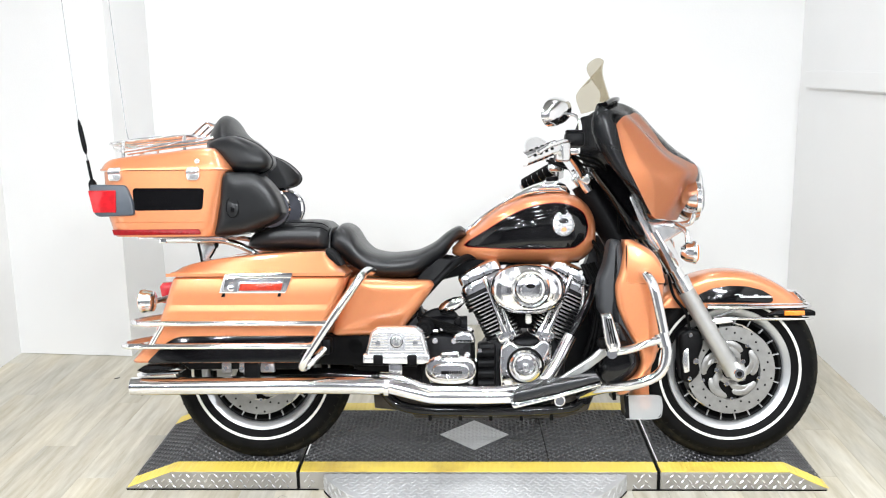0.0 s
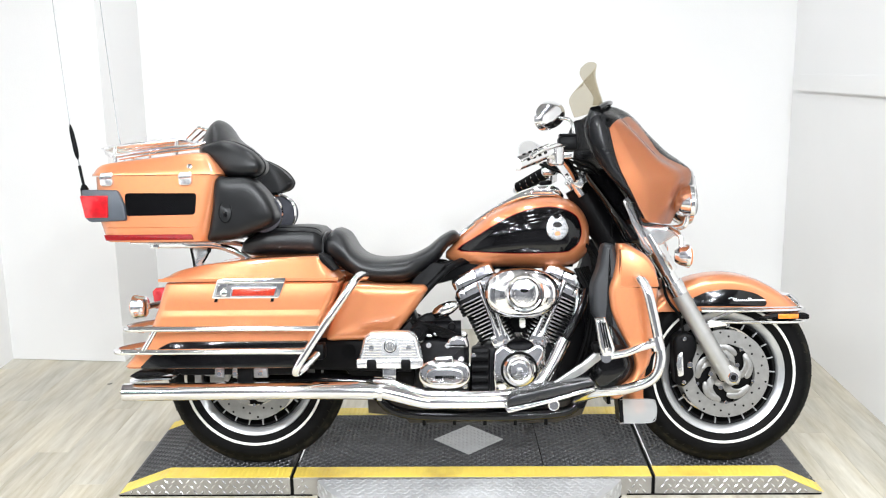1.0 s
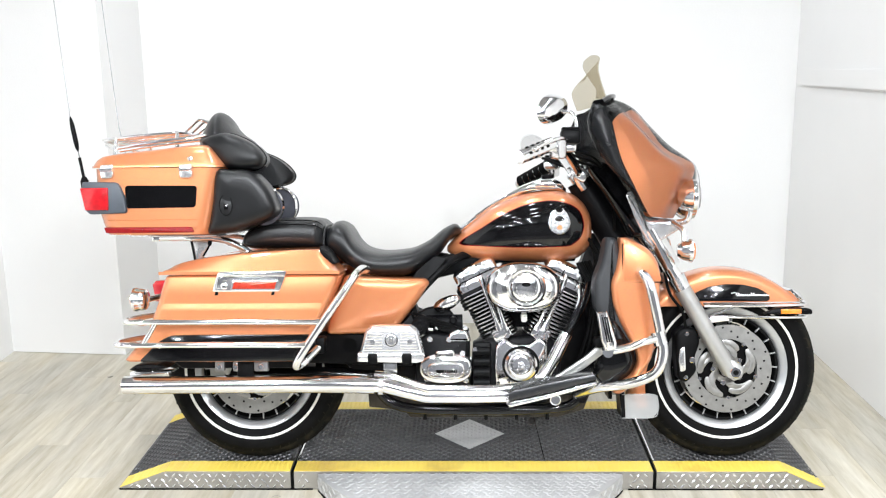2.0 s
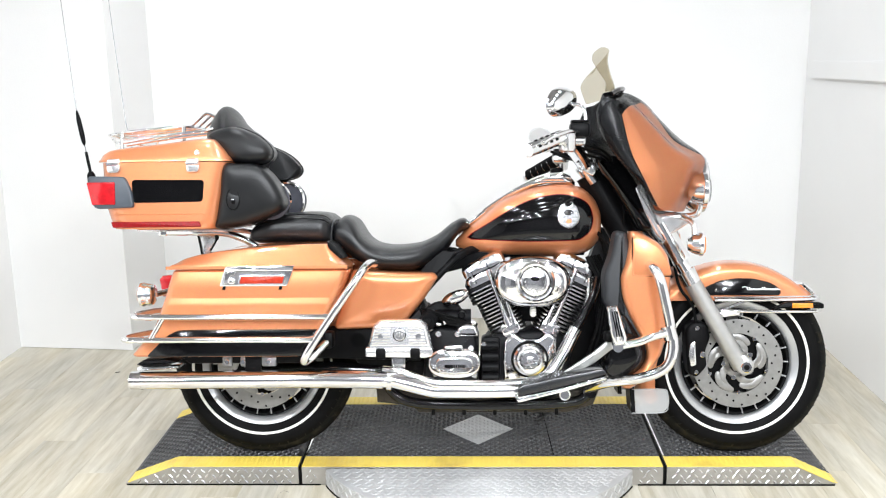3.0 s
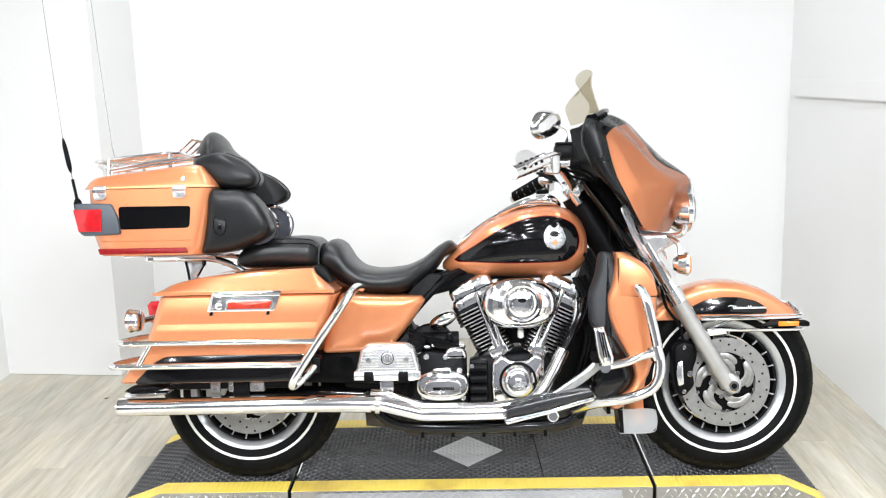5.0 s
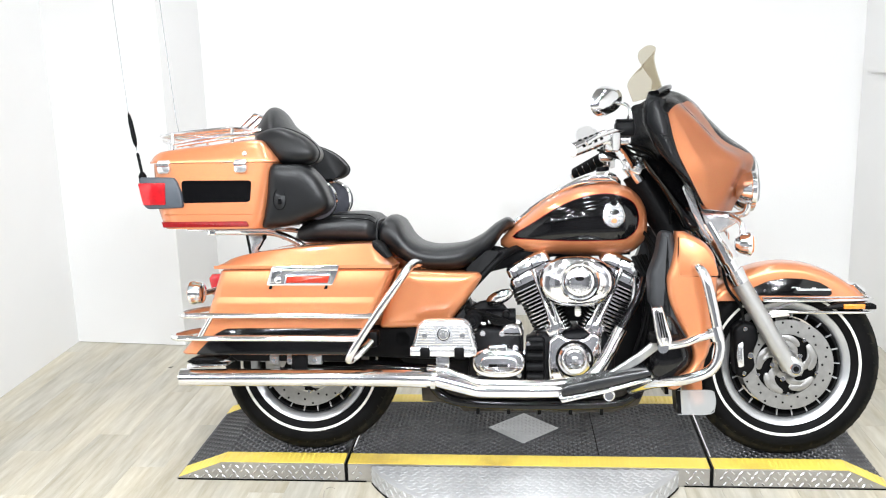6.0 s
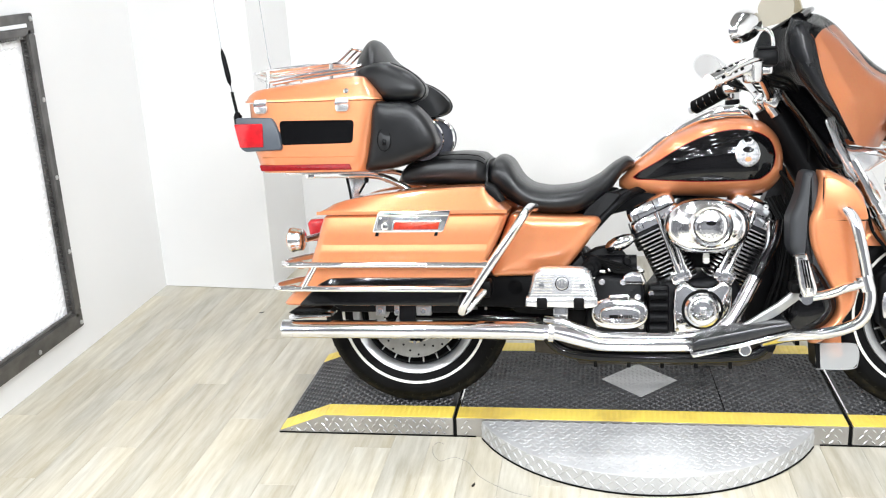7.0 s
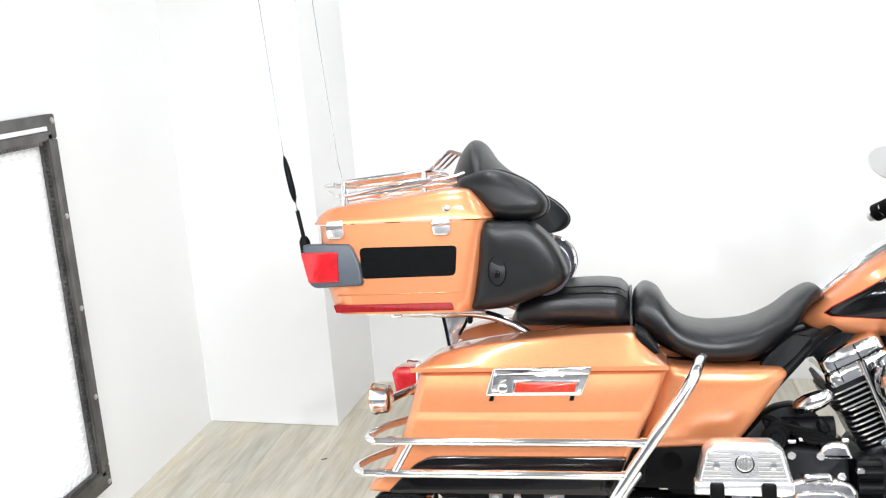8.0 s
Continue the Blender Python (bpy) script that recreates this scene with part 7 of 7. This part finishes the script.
for sg in (1, -1):
    part("frame_tube", tube([V(0.36, sg * 0.03, 0.74), V(0.08, sg * 0.03, 0.700), V(-0.05, sg * 0.06, 0.688), V(-0.108, sg * 0.115, 0.668), V(-0.155, sg * 0.14, 0.628), V(-0.232, sg * 0.15, 0.543), V(-0.295, sg * 0.155, 0.455), V(-0.33, sg * 0.15, 0.40)], 0.0120, seg=12), SATIN, fr, "black frame tube")
    part("frame_gusset", slab([(-0.120, 0.678), (-0.156, 0.632), (-0.232, 0.543), (-0.270, 0.490), (-0.300, 0.470), (-0.270, 0.570), (-0.220, 0.640), (-0.165, 0.685)], *sorted((sg * 0.128, sg * 0.146)), 0.004, 2, corner=0.008), SATIN, fr, "black frame gusset")
    part("swingarm", tube([V(-0.30, sg * 0.11, 0.285), V(-0.55, sg * 0.115, 0.295), V(-0.79, sg * 0.12, 0.300)], 0.026, seg=12), BLACK, fr, "black swingarm")
    part("shock", tube([V(-0.62, sg * 0.14, 0.33), V(-0.69, sg * 0.14, 0.52)], 0.022, seg=14), SATIN, fr)
    part("swingarm_cover", disc((-0.44, sg * 0.15, 0.40), 0.028, 0.02, (0, -sg, 0), 0.005, 18), SATIN, fr)
part("frame_backbone", slab([(0.33, 0.76), (0.30, 0.66), (0.05, 0.655), (-0.18, 0.60), (-0.30, 0.52), (-0.36, 0.60), (-0.20, 0.66), (0.0, 0.72)], -0.05, 0.05, 0.01, 2, both=True), SATIN, fr)
part("oil_pan", slab([(-0.39, 0.255), (-0.385, 0.185), (-0.27, 0.172), (-0.25, 0.150), (0.235, 0.150), (0.32, 0.175), (0.345, 0.235), (0.20, 0.22), (-0.2, 0.235)], -0.12, 0.12, 0.01, 2, both=True), BROWNOIL, fr, "dark oil pan and lower frame")
for k in range(5):
    part("pan_tab", block((-0.20 + 0.10 * k, 0.125, 0.160), (0.012, 0.02, 0.028), 0.003), SATIN, fr)
part("frame_crossbar", tube([V(0.31, 0.16, 0.22), V(0.31, -0.16, 0.22)], 0.015, seg=12), BLACK, fr)
part("regulator", slab([(0.335, 0.345), (0.33, 0.50), (0.345, 0.62), (0.40, 0.64), (0.425, 0.50), (0.42, 0.33)], -0.10, 0.10, 0.01, 2, both=True, corner=0.01), SATIN, fr, "black regulator and front frame cover")
for k in range(9):
    part("regulator_fin", block((0.385, 0.103, 0.38 + 0.024 * k), (0.07, 0.012, 0.006), 0.001), SATIN, fr)
part("engine_shroud", slab([(0.20, 0.20), (0.20, 0.43), (0.26, 0.56), (0.34, 0.58), (0.36, 0.30), (0.30, 0.19)], -0.09, 0.07, 0.01, 2, both=True, corner=0.01), SATIN, fr, "dark front of the engine")
part("throttle_body", slab([(0.06, 0.44), (0.02, 0.56), (0.06, 0.655), (0.18, 0.655), (0.22, 0.56), (0.18, 0.44)], -0.08, 0.05, 0.01, 2, both=True, corner=0.01), SATIN, fr, "black intake between the cylinders")
part("battery_box", slab([(-0.50, 0.60), (-0.28, 0.60), (-0.25, 0.45), (-0.28, 0.36), (-0.50, 0.36)], -0.11, 0.11, 0.01, 2, both=True), SATIN, fr, "black battery box")
part("tail_frame", slab([(-1.02, 0.40), (-1.03, 0.44), (-0.55, 0.44), (-0.55, 0.385), (-0.60, 0.345), (-0.95, 0.345)], 0.12, 0.30, 0.008, 2, both=True), SATIN, fr, "black bag support bracket")
for x, w in ((-0.83, 0.03), (-0.78, 0.018), (-0.70, 0.045)):
    part("bag_bracket", block((x, 0.295, 0.352), (w, 0.02, 0.030), 0.004), LATCHGREY, fr, "grey metal bracket")
    part("bracket_bolt", disc((x, 0.305, 0.352), 0.008, 0.006, (0, -1, 0), 0.001, 10), CHROME, fr)
part("bag_skid", slab([(-1.112, 0.345), (-1.09, 0.360), (-1.02, 0.362), (-0.985, 0.352), (-1.02, 0.341), (-1.09, 0.338)], 0.24, 0.315, 0.004, 2, both=True, corner=0.004), SATIN, fr, "black skid under the saddlebag")
part("skid_strip", slab([(-1.115, 0.334), (-0.985, 0.338), (-0.985, 0.331), (-1.115, 0.322)], 0.22, 0.30, 0.002, 2, both=True), CHROME, fr, "chrome strip under the saddlebag")
for k in range(4):
    part("hose", tube([V(0.30 + 0.015 * k, 0.12 - 0.02 * k, 0.66), V(0.345 + 0.01 * k, 0.13, 0.56), V(0.335 + 0.012 * k, 0.14, 0.45), V(0.30 + 0.02 * k, 0.13, 0.33)], 0.0065, seg=8), RUBBER, fr, "black rubber hose")
for k in range(4):
    part("wire_loom", tube([V(0.335 + 0.01 * k, 0.10, 0.74 - 0.02 * k), V(0.36, 0.14 - 0.01 * k, 0.70 - 0.02 * k), V(0.375, 0.15, 0.66 - 0.02 * k)], 0.006, seg=8), RUBBER, fr)
part("jiffy_stand", tube([V(0.12, -0.17, 0.20), V(0.16, -0.28, 0.10), V(0.19, -0.345, 0.068)], 0.012, seg=10), CHROME, bike, "chrome side stand")
part("stand_foot", block((0.20, -0.352, 0.066), (0.07, 0.035, 0.008), 0.003), CHROME, bike)

# --- fairing lowers, guard, pegs, boards
for sg in (1, -1):
    p3 = sided(sg)
    blk = [(0.372, 0.745), (0.405, 0.745), (0.440, 0.60), (0.470, 0.45), (0.470, 0.360), (0.440, 0.300), (0.352, 0.278), (0.345, 0.36), (0.385, 0.470), (0.338, 0.520), (0.336, 0.615), (0.358, 0.668)]
    low = part("leg_shield", slab(blk, 0.19, 0.282, 0.02, 4, place=p3, corner=0.02), SLATE, bike, "slate-grey, black and copper-orange fairing lower")
    left_edge = [(0.262, 0.392), (0.280, 0.392), (0.300, 0.415), (0.325, 0.450), (0.360, 0.466), (0.395, 0.460), (0.440, 0.436), (0.492, 0.410), (0.552, 0.390), (0.600, 0.386), (0.648, 0.400), (0.708, 0.411), (0.745, 0.414)]
    right_edge = [(0.262, 0.425), (0.291, 0.455), (0.335, 0.488), (0.376, 0.513), (0.435, 0.524), (0.529, 0.534), (0.610, 0.538), (0.660, 0.532), (0.703, 0.507), (0.738, 0.455), (0.745, 0.442)]
    bm = bmesh.new()
    rings = []
    for k in range(61):
        h = 0.262 + 0.483 * k / 60
        a, b = interp(left_edge, h), interp(right_edge, h)
        end = 0.016 * max(0.0, 1 - min(k, 60 - k) / 3) ** 2
        ring = [p3(a, 0.225, h)]
        for q in range(17):
            t = q / 16
            e = min(t, 1 - t) * (b - a)
            rnd = 0.018 * (1 - math.sqrt(max(0.0, 1 - max(0.0, 1 - e / 0.018) ** 2)))
            ring.append(p3(a + (b - a) * t, 0.306 - rnd - end - 0.035 * max(0.0, t - 0.45) ** 2, h))
        ring.append(p3(b, 0.225, h))
        rings.append(ring)
    skin(bm, rings)
    part("shield_panel", bm, ORANGE, low, "copper-orange lower panel", sharp=60)
    bulge = [(0.340, 0.400), (0.334, 0.350), (0.345, 0.308), (0.375, 0.290), (0.415, 0.298), (0.446, 0.320), (0.464, 0.360), (0.452, 0.405), (0.428, 0.450), (0.396, 0.492), (0.368, 0.470)]
    bulge = [(p.x, p.z) for p in catmull([Vector((a, 0, b)) for a, b in bulge], 3, True)]
    part("shield_bulge", pillow(bulge, 0.270, 0.030, 2.6, place=p3, back=0.05), BLACK, low, "glossy black lower bulge", sharp=70)
    part("glovebox_door", slab([(0.418, 0.728), (0.450, 0.726), (0.500, 0.695), (0.528, 0.650), (0.538, 0.610), (0.420, 0.612)], 0.296, 0.3075, 0.004, 3, place=p3, corner=0.010), ORANGE, low, "copper-orange glovebox door")
    part("glovebox_seam", tube([p3(0.418, 0.3045, 0.728), p3(0.417, 0.3045, 0.66), p3(0.418, 0.3045, 0.611), p3(0.47, 0.3045, 0.609), p3(0.541, 0.300, 0.608)], 0.0016, seg=6, smooth=False), RUBBER, low)
    guard = part("engine_guard", tube([p3(0.430, 0.10, 0.640), p3(0.455, 0.22, 0.645), p3(0.472, 0.315, 0.640), p3(0.488, 0.352, 0.612), p3(0.502, 0.36, 0.560), p3(0.524, 0.36, 0.450), p3(0.530, 0.36, 0.392), p3(0.508, 0.352, 0.336), p3(0.435, 0.325, 0.300), p3(0.350, 0.26, 0.276), p3(0.29, 0.16, 0.235)], 0.0158, seg=16, steps=7), CHROME, bike, "chrome engine guard bar")
    part("peg_clamp", tube([p3(0.513, 0.36, 0.465), p3(0.524, 0.36, 0.425)], 0.022, seg=16, smooth=False), CHROME, guard, "chrome clamp")
    part("peg_bolt", lathe([(0.011, 0), (0.011, 0.008), (0.007, 0.012), (0, 0.012)], p3(0.490, 0.375, 0.443), (0, -sg, 0), 14), STEEL, guard)
    part("peg_arm", tube([p3(0.505, 0.372, 0.444), p3(0.46, 0.385, 0.434), p3(0.42, 0.39, 0.420), p3(0.355, 0.39, 0.408)], 0.0125, seg=12), CHROME, guard, "chrome highway peg arm")
    part("peg_joint", lathe([(0.016, -0.016), (0.016, 0.016), (0, 0.016)], p3(0.360, 0.39, 0.408), (0, -sg, 0), 14), CHROME, guard)
    part("highway_peg", slab([(0.326, 0.526), (0.356, 0.532), (0.386, 0.436), (0.380, 0.416), (0.350, 0.412), (0.340, 0.436)], 0.365, 0.415, 0.010, 3, place=p3, both=True, corner=0.006), BRIGHT, guard, "chrome highway peg")
    for k in range(3):
        part("peg_rib", tube([p3(0.341 + 0.007 * k, 0.4155, 0.515), p3(0.356 + 0.007 * k, 0.4155, 0.440)], 0.0022, seg=6), RUBBER, guard)
    part("splash_flap", slab([(0.440, 0.262), (0.445, 0.168), (0.432, 0.168), (0.424, 0.262)], 0.10, 0.20, 0.002, 1, place=p3), SATIN, low, "dark splash strip")
    part("flap_plate", slab([(0.429, 0.243), (0.548, 0.243), (0.548, 0.185), (0.530, 0.165), (0.429, 0.165)], 0.193, 0.199, 0.002, 2, place=p3, corner=0.030), ACRYLIC, low, "clear plastic splash plate")
    part("flap_edge", tube([p3(0.432, 0.199, 0.242), p3(0.530, 0.199, 0.242), p3(0.546, 0.199, 0.226), p3(0.547, 0.199, 0.190), p3(0.530, 0.199, 0.168), p3(0.432, 0.199, 0.166)], 0.0016, seg=8), ACRYLIC, low)
    # rider floorboard
    fb = part("floorboard", slab([(0.058, 0.253), (0.067, 0.240), (0.200, 0.272), (0.328, 0.309), (0.328, 0.321), (0.200, 0.285), (0.070, 0.258)], 0.265, 0.395, 0.004, 2, place=p3, both=True), CHROME, bike, "chrome-framed rider floorboard")
    part("floorboard_pad", slab([(0.064, 0.262), (0.070, 0.259), (0.200, 0.287), (0.318, 0.321), (0.330, 0.328), (0.318, 0.340), (0.290, 0.336), (0.180, 0.314), (0.083, 0.293), (0.066, 0.283)], 0.268, 0.392, 0.004, 2, place=p3, both=True), SHIELD, fb, "black rubber pad")
    for k in range(12):
        x = 0.08 + 0.0215 * k
        part("board_bolt", lathe([(0.004, 0), (0.004, 0.003), (0, 0.004)], p3(x, 0.395, 0.2500 + (x - 0.08) * 0.262), (0, -sg, 0), 8), POLISHED, fb)
    part("board_bracket", lathe([(0.017, -0.05), (0.017, 0.0), (0.013, 0.004), (0, 0.004)], p3(0.205, 0.385, 0.262), (0, -sg, 0), 18), CHROME, fb, "chrome board pivot")
    if sg > 0:
        part("brake_arm", slab([(0.175, 0.296), (0.195, 0.288), (0.30, 0.345), (0.385, 0.412), (0.382, 0.432), (0.360, 0.432), (0.30, 0.380)], 0.300, 0.318, 0.004, 2, place=p3, both=True, corner=0.01), FORKGREY, bike, "grey rear brake pedal arm")
        part("brake_pad", block((0.352, 0.335, 0.430), (0.05, 0.06, 0.03), 0.008), RUBBER, bike, "black rubber brake pedal pad")
    # folded passenger board
    pb = part("passenger_board", slab([(-0.398, 0.372), (-0.392, 0.400), (-0.376, 0.462), (-0.356, 0.477), (-0.234, 0.477), (-0.212, 0.462), (-0.196, 0.400), (-0.192, 0.378), (-0.215, 0.370)], 0.255, 0.306, 0.016, 4, place=p3, corner=0.008), CASTSILVER, bike, "folded-up chrome passenger footboard")
    for k in range(6):
        h = 0.4085 + 0.0092 * k
        for xa, xb in ((-0.378 + 0.0022 * k, -0.322), (-0.266, -0.213 - 0.0022 * k)):
            part("board_rib", tube([p3(xa, 0.3056, h), p3(xb, 0.3056, h)], 0.0017, seg=6), CHROME, pb)
    part("board_flange", slab([(-0.400, 0.366), (-0.399, 0.394), (-0.194, 0.394), (-0.193, 0.368), (-0.215, 0.362)], 0.270, 0.311, 0.005, 2, place=p3, corner=0.005), CASTSILVER, pb, "chrome lower flange of the footboard")
    part("board_ridge", tube([p3(-0.384, 0.3045, 0.402), p3(-0.208, 0.3045, 0.402)], 0.0024, seg=6), CHROME, pb)
    part("board_emblem", lathe([(0.019, 0), (0.019, 0.004), (0.0155, 0.005), (0.0155, 0.003), (0, 0.003)], p3(-0.294, 0.306, 0.434), (0, -sg, 0), 26), POLISHED, pb, "round dark-ringed emblem")
    for q in (-0.008, 0.0, 0.008):
        part("emblem_bar", block((-0.294 + q, sg * 0.3100, 0.435 - abs(q) * 0.3), (0.0028, 0.002, 0.013), 0.0005), STEEL, pb)
    part("emblem_ring", lathe([(0.0190, 0.004), (0.0200, 0.0055), (0.0180, 0.0055)], p3(-0.294, 0.306, 0.434), (0, -sg, 0), 26, closed_profile=True), RUBBER, pb)
    for x in (-0.352, -0.236):
        part("board_lug", lathe([(0.008, 0), (0.008, 0.004), (0, 0.005)], p3(x, 0.306, 0.428), (0, -sg, 0), 12), CHROME, pb)
    for x in (-0.352, -0.246):
        part("board_clip", block((x, sg * 0.304, 0.376), (0.030, 0.026, 0.034), 0.003), SATIN, pb, "black hinge clip")
    part("board_hinge", tube([p3(-0.345, 0.30, 0.370), p3(-0.252, 0.30, 0.370)], 0.008, seg=10), SATIN, pb, "black hinge pin")
    part("board_mount", block((-0.300, sg * 0.25, 0.345), (0.045, 0.08, 0.045), 0.008), CHROME, pb, "chrome board mount")

# ------------------------------------------------------------------ floor, plank by plank
bm = bmesh.new()
skin(bm, [[Vector((x, y, z)) for x, y in ((SHOP_L - T, ROOM_F - T), (SHOP_R + T, ROOM_F - T), (SHOP_R + T, ROOM_B + T), (SHOP_L - T, ROOM_B + T))] for z in (-0.08, -0.004)])
floor = tagged(part("floor", bm, FLOORBASE, None), "washed oak vinyl plank floor, with added dark grey floor out of view", "floor", kind="structure")
# small litter on the floor
bm = tube([Vector((-0.700, 2.802, 0)), Vector((-0.690, 2.816, 0)), Vector((-0.672, 2.806, 0))], 0.0008, seg=5)
tube([Vector((-0.704, 2.790, 0)), Vector((-0.694, 2.738, 0)), Vector((-0.668, 2.70, 0)), Vector((-0.644, 2.715, 0)), Vector((-0.619, 2.722, 0)), Vector((-0.577, 2.690, 0)), Vector((-0.535, 2.613, 0)), Vector((-0.446, 2.541, 0)), Vector((-0.380, 2.515, 0))], 0.0008, seg=5, bm=bm)
thread = part("loose_thread", bm, THREAD_M, None)
thread.location = (0, 0, 0.0009)
tagged(thread, "thin grey loose thread curling on the plank floor", "thread")
for lx, ly, a in ((-1.649, 3.944, 0.5), (-0.550, 2.565, 1.3)):
    bm = bmesh.new()
    skin(bm, [[Vector((0.012 * u, 0.004 * v * (1 - u * u) + 0.0005 * v, z + 0.002 * u * u)) for u, v in ((-1, 0.2), (-0.4, 1), (0.5, 1), (1, 0), (0.5, -1), (-0.4, -1))] for z in (0.0006, 0.0022)])
    scrap = part("floor_scrap", bm, BROWNOIL, None)
    scrap.location, scrap.rotation_euler = (lx, ly, 0.0), (0, 0, a)
    tagged(scrap, "small dark dry scrap lying on the plank floor", "scrap", "scraps on the floor")
PW, PLEN = 0.118, 1.22
plank_meshes = {}


def plank_mesh(w, ln):
    key = (round(w, 3), round(ln, 3))
    if key not in plank_meshes:
        b2 = bmesh.new()
        g = 0.00012
        e = 0.0004
        skin(b2, [[Vector((x, y, -0.0039)) for x, y in ((g, g), (w - g, g), (w - g, ln - g), (g, ln - g))],
                  [Vector((x, y, -0.0008)) for x, y in ((g, g), (w - g, g), (w - g, ln - g), (g, ln - g))],
                  [Vector((x, y, 0.0)) for x, y in ((g + e, g + e), (w - g - e, g + e), (w - g - e, ln - g - e), (g + e, ln - g - e))]])
        me = bpy.data.meshes.new("plank")
        b2.to_mesh(me)
        b2.free()
        me.materials.append(PLANK)
        plank_meshes[key] = me
    return plank_meshes[key]


rng = random.Random(5)
x = ROOM_L
col = 0
while x < ROOM_R - 0.002:
    w = min(PW, ROOM_R - x)
    bottom = 0.6
    y = ROOM_B - [0.55, 0.15, 0.95, 0.4, 0.75, 0.25, 1.1][col % 7] - 0.07 * rng.random()
    top = ROOM_B
    while top > bottom:
        y0 = max(y, bottom)
        if top - y0 > 0.01:
            ob = new("plank", plank_mesh(w, top - y0))
            ob.parent = floor
            ob.location = (x, y0, 0)
        top = y0
        y -= PLEN
    x += w
    col += 1
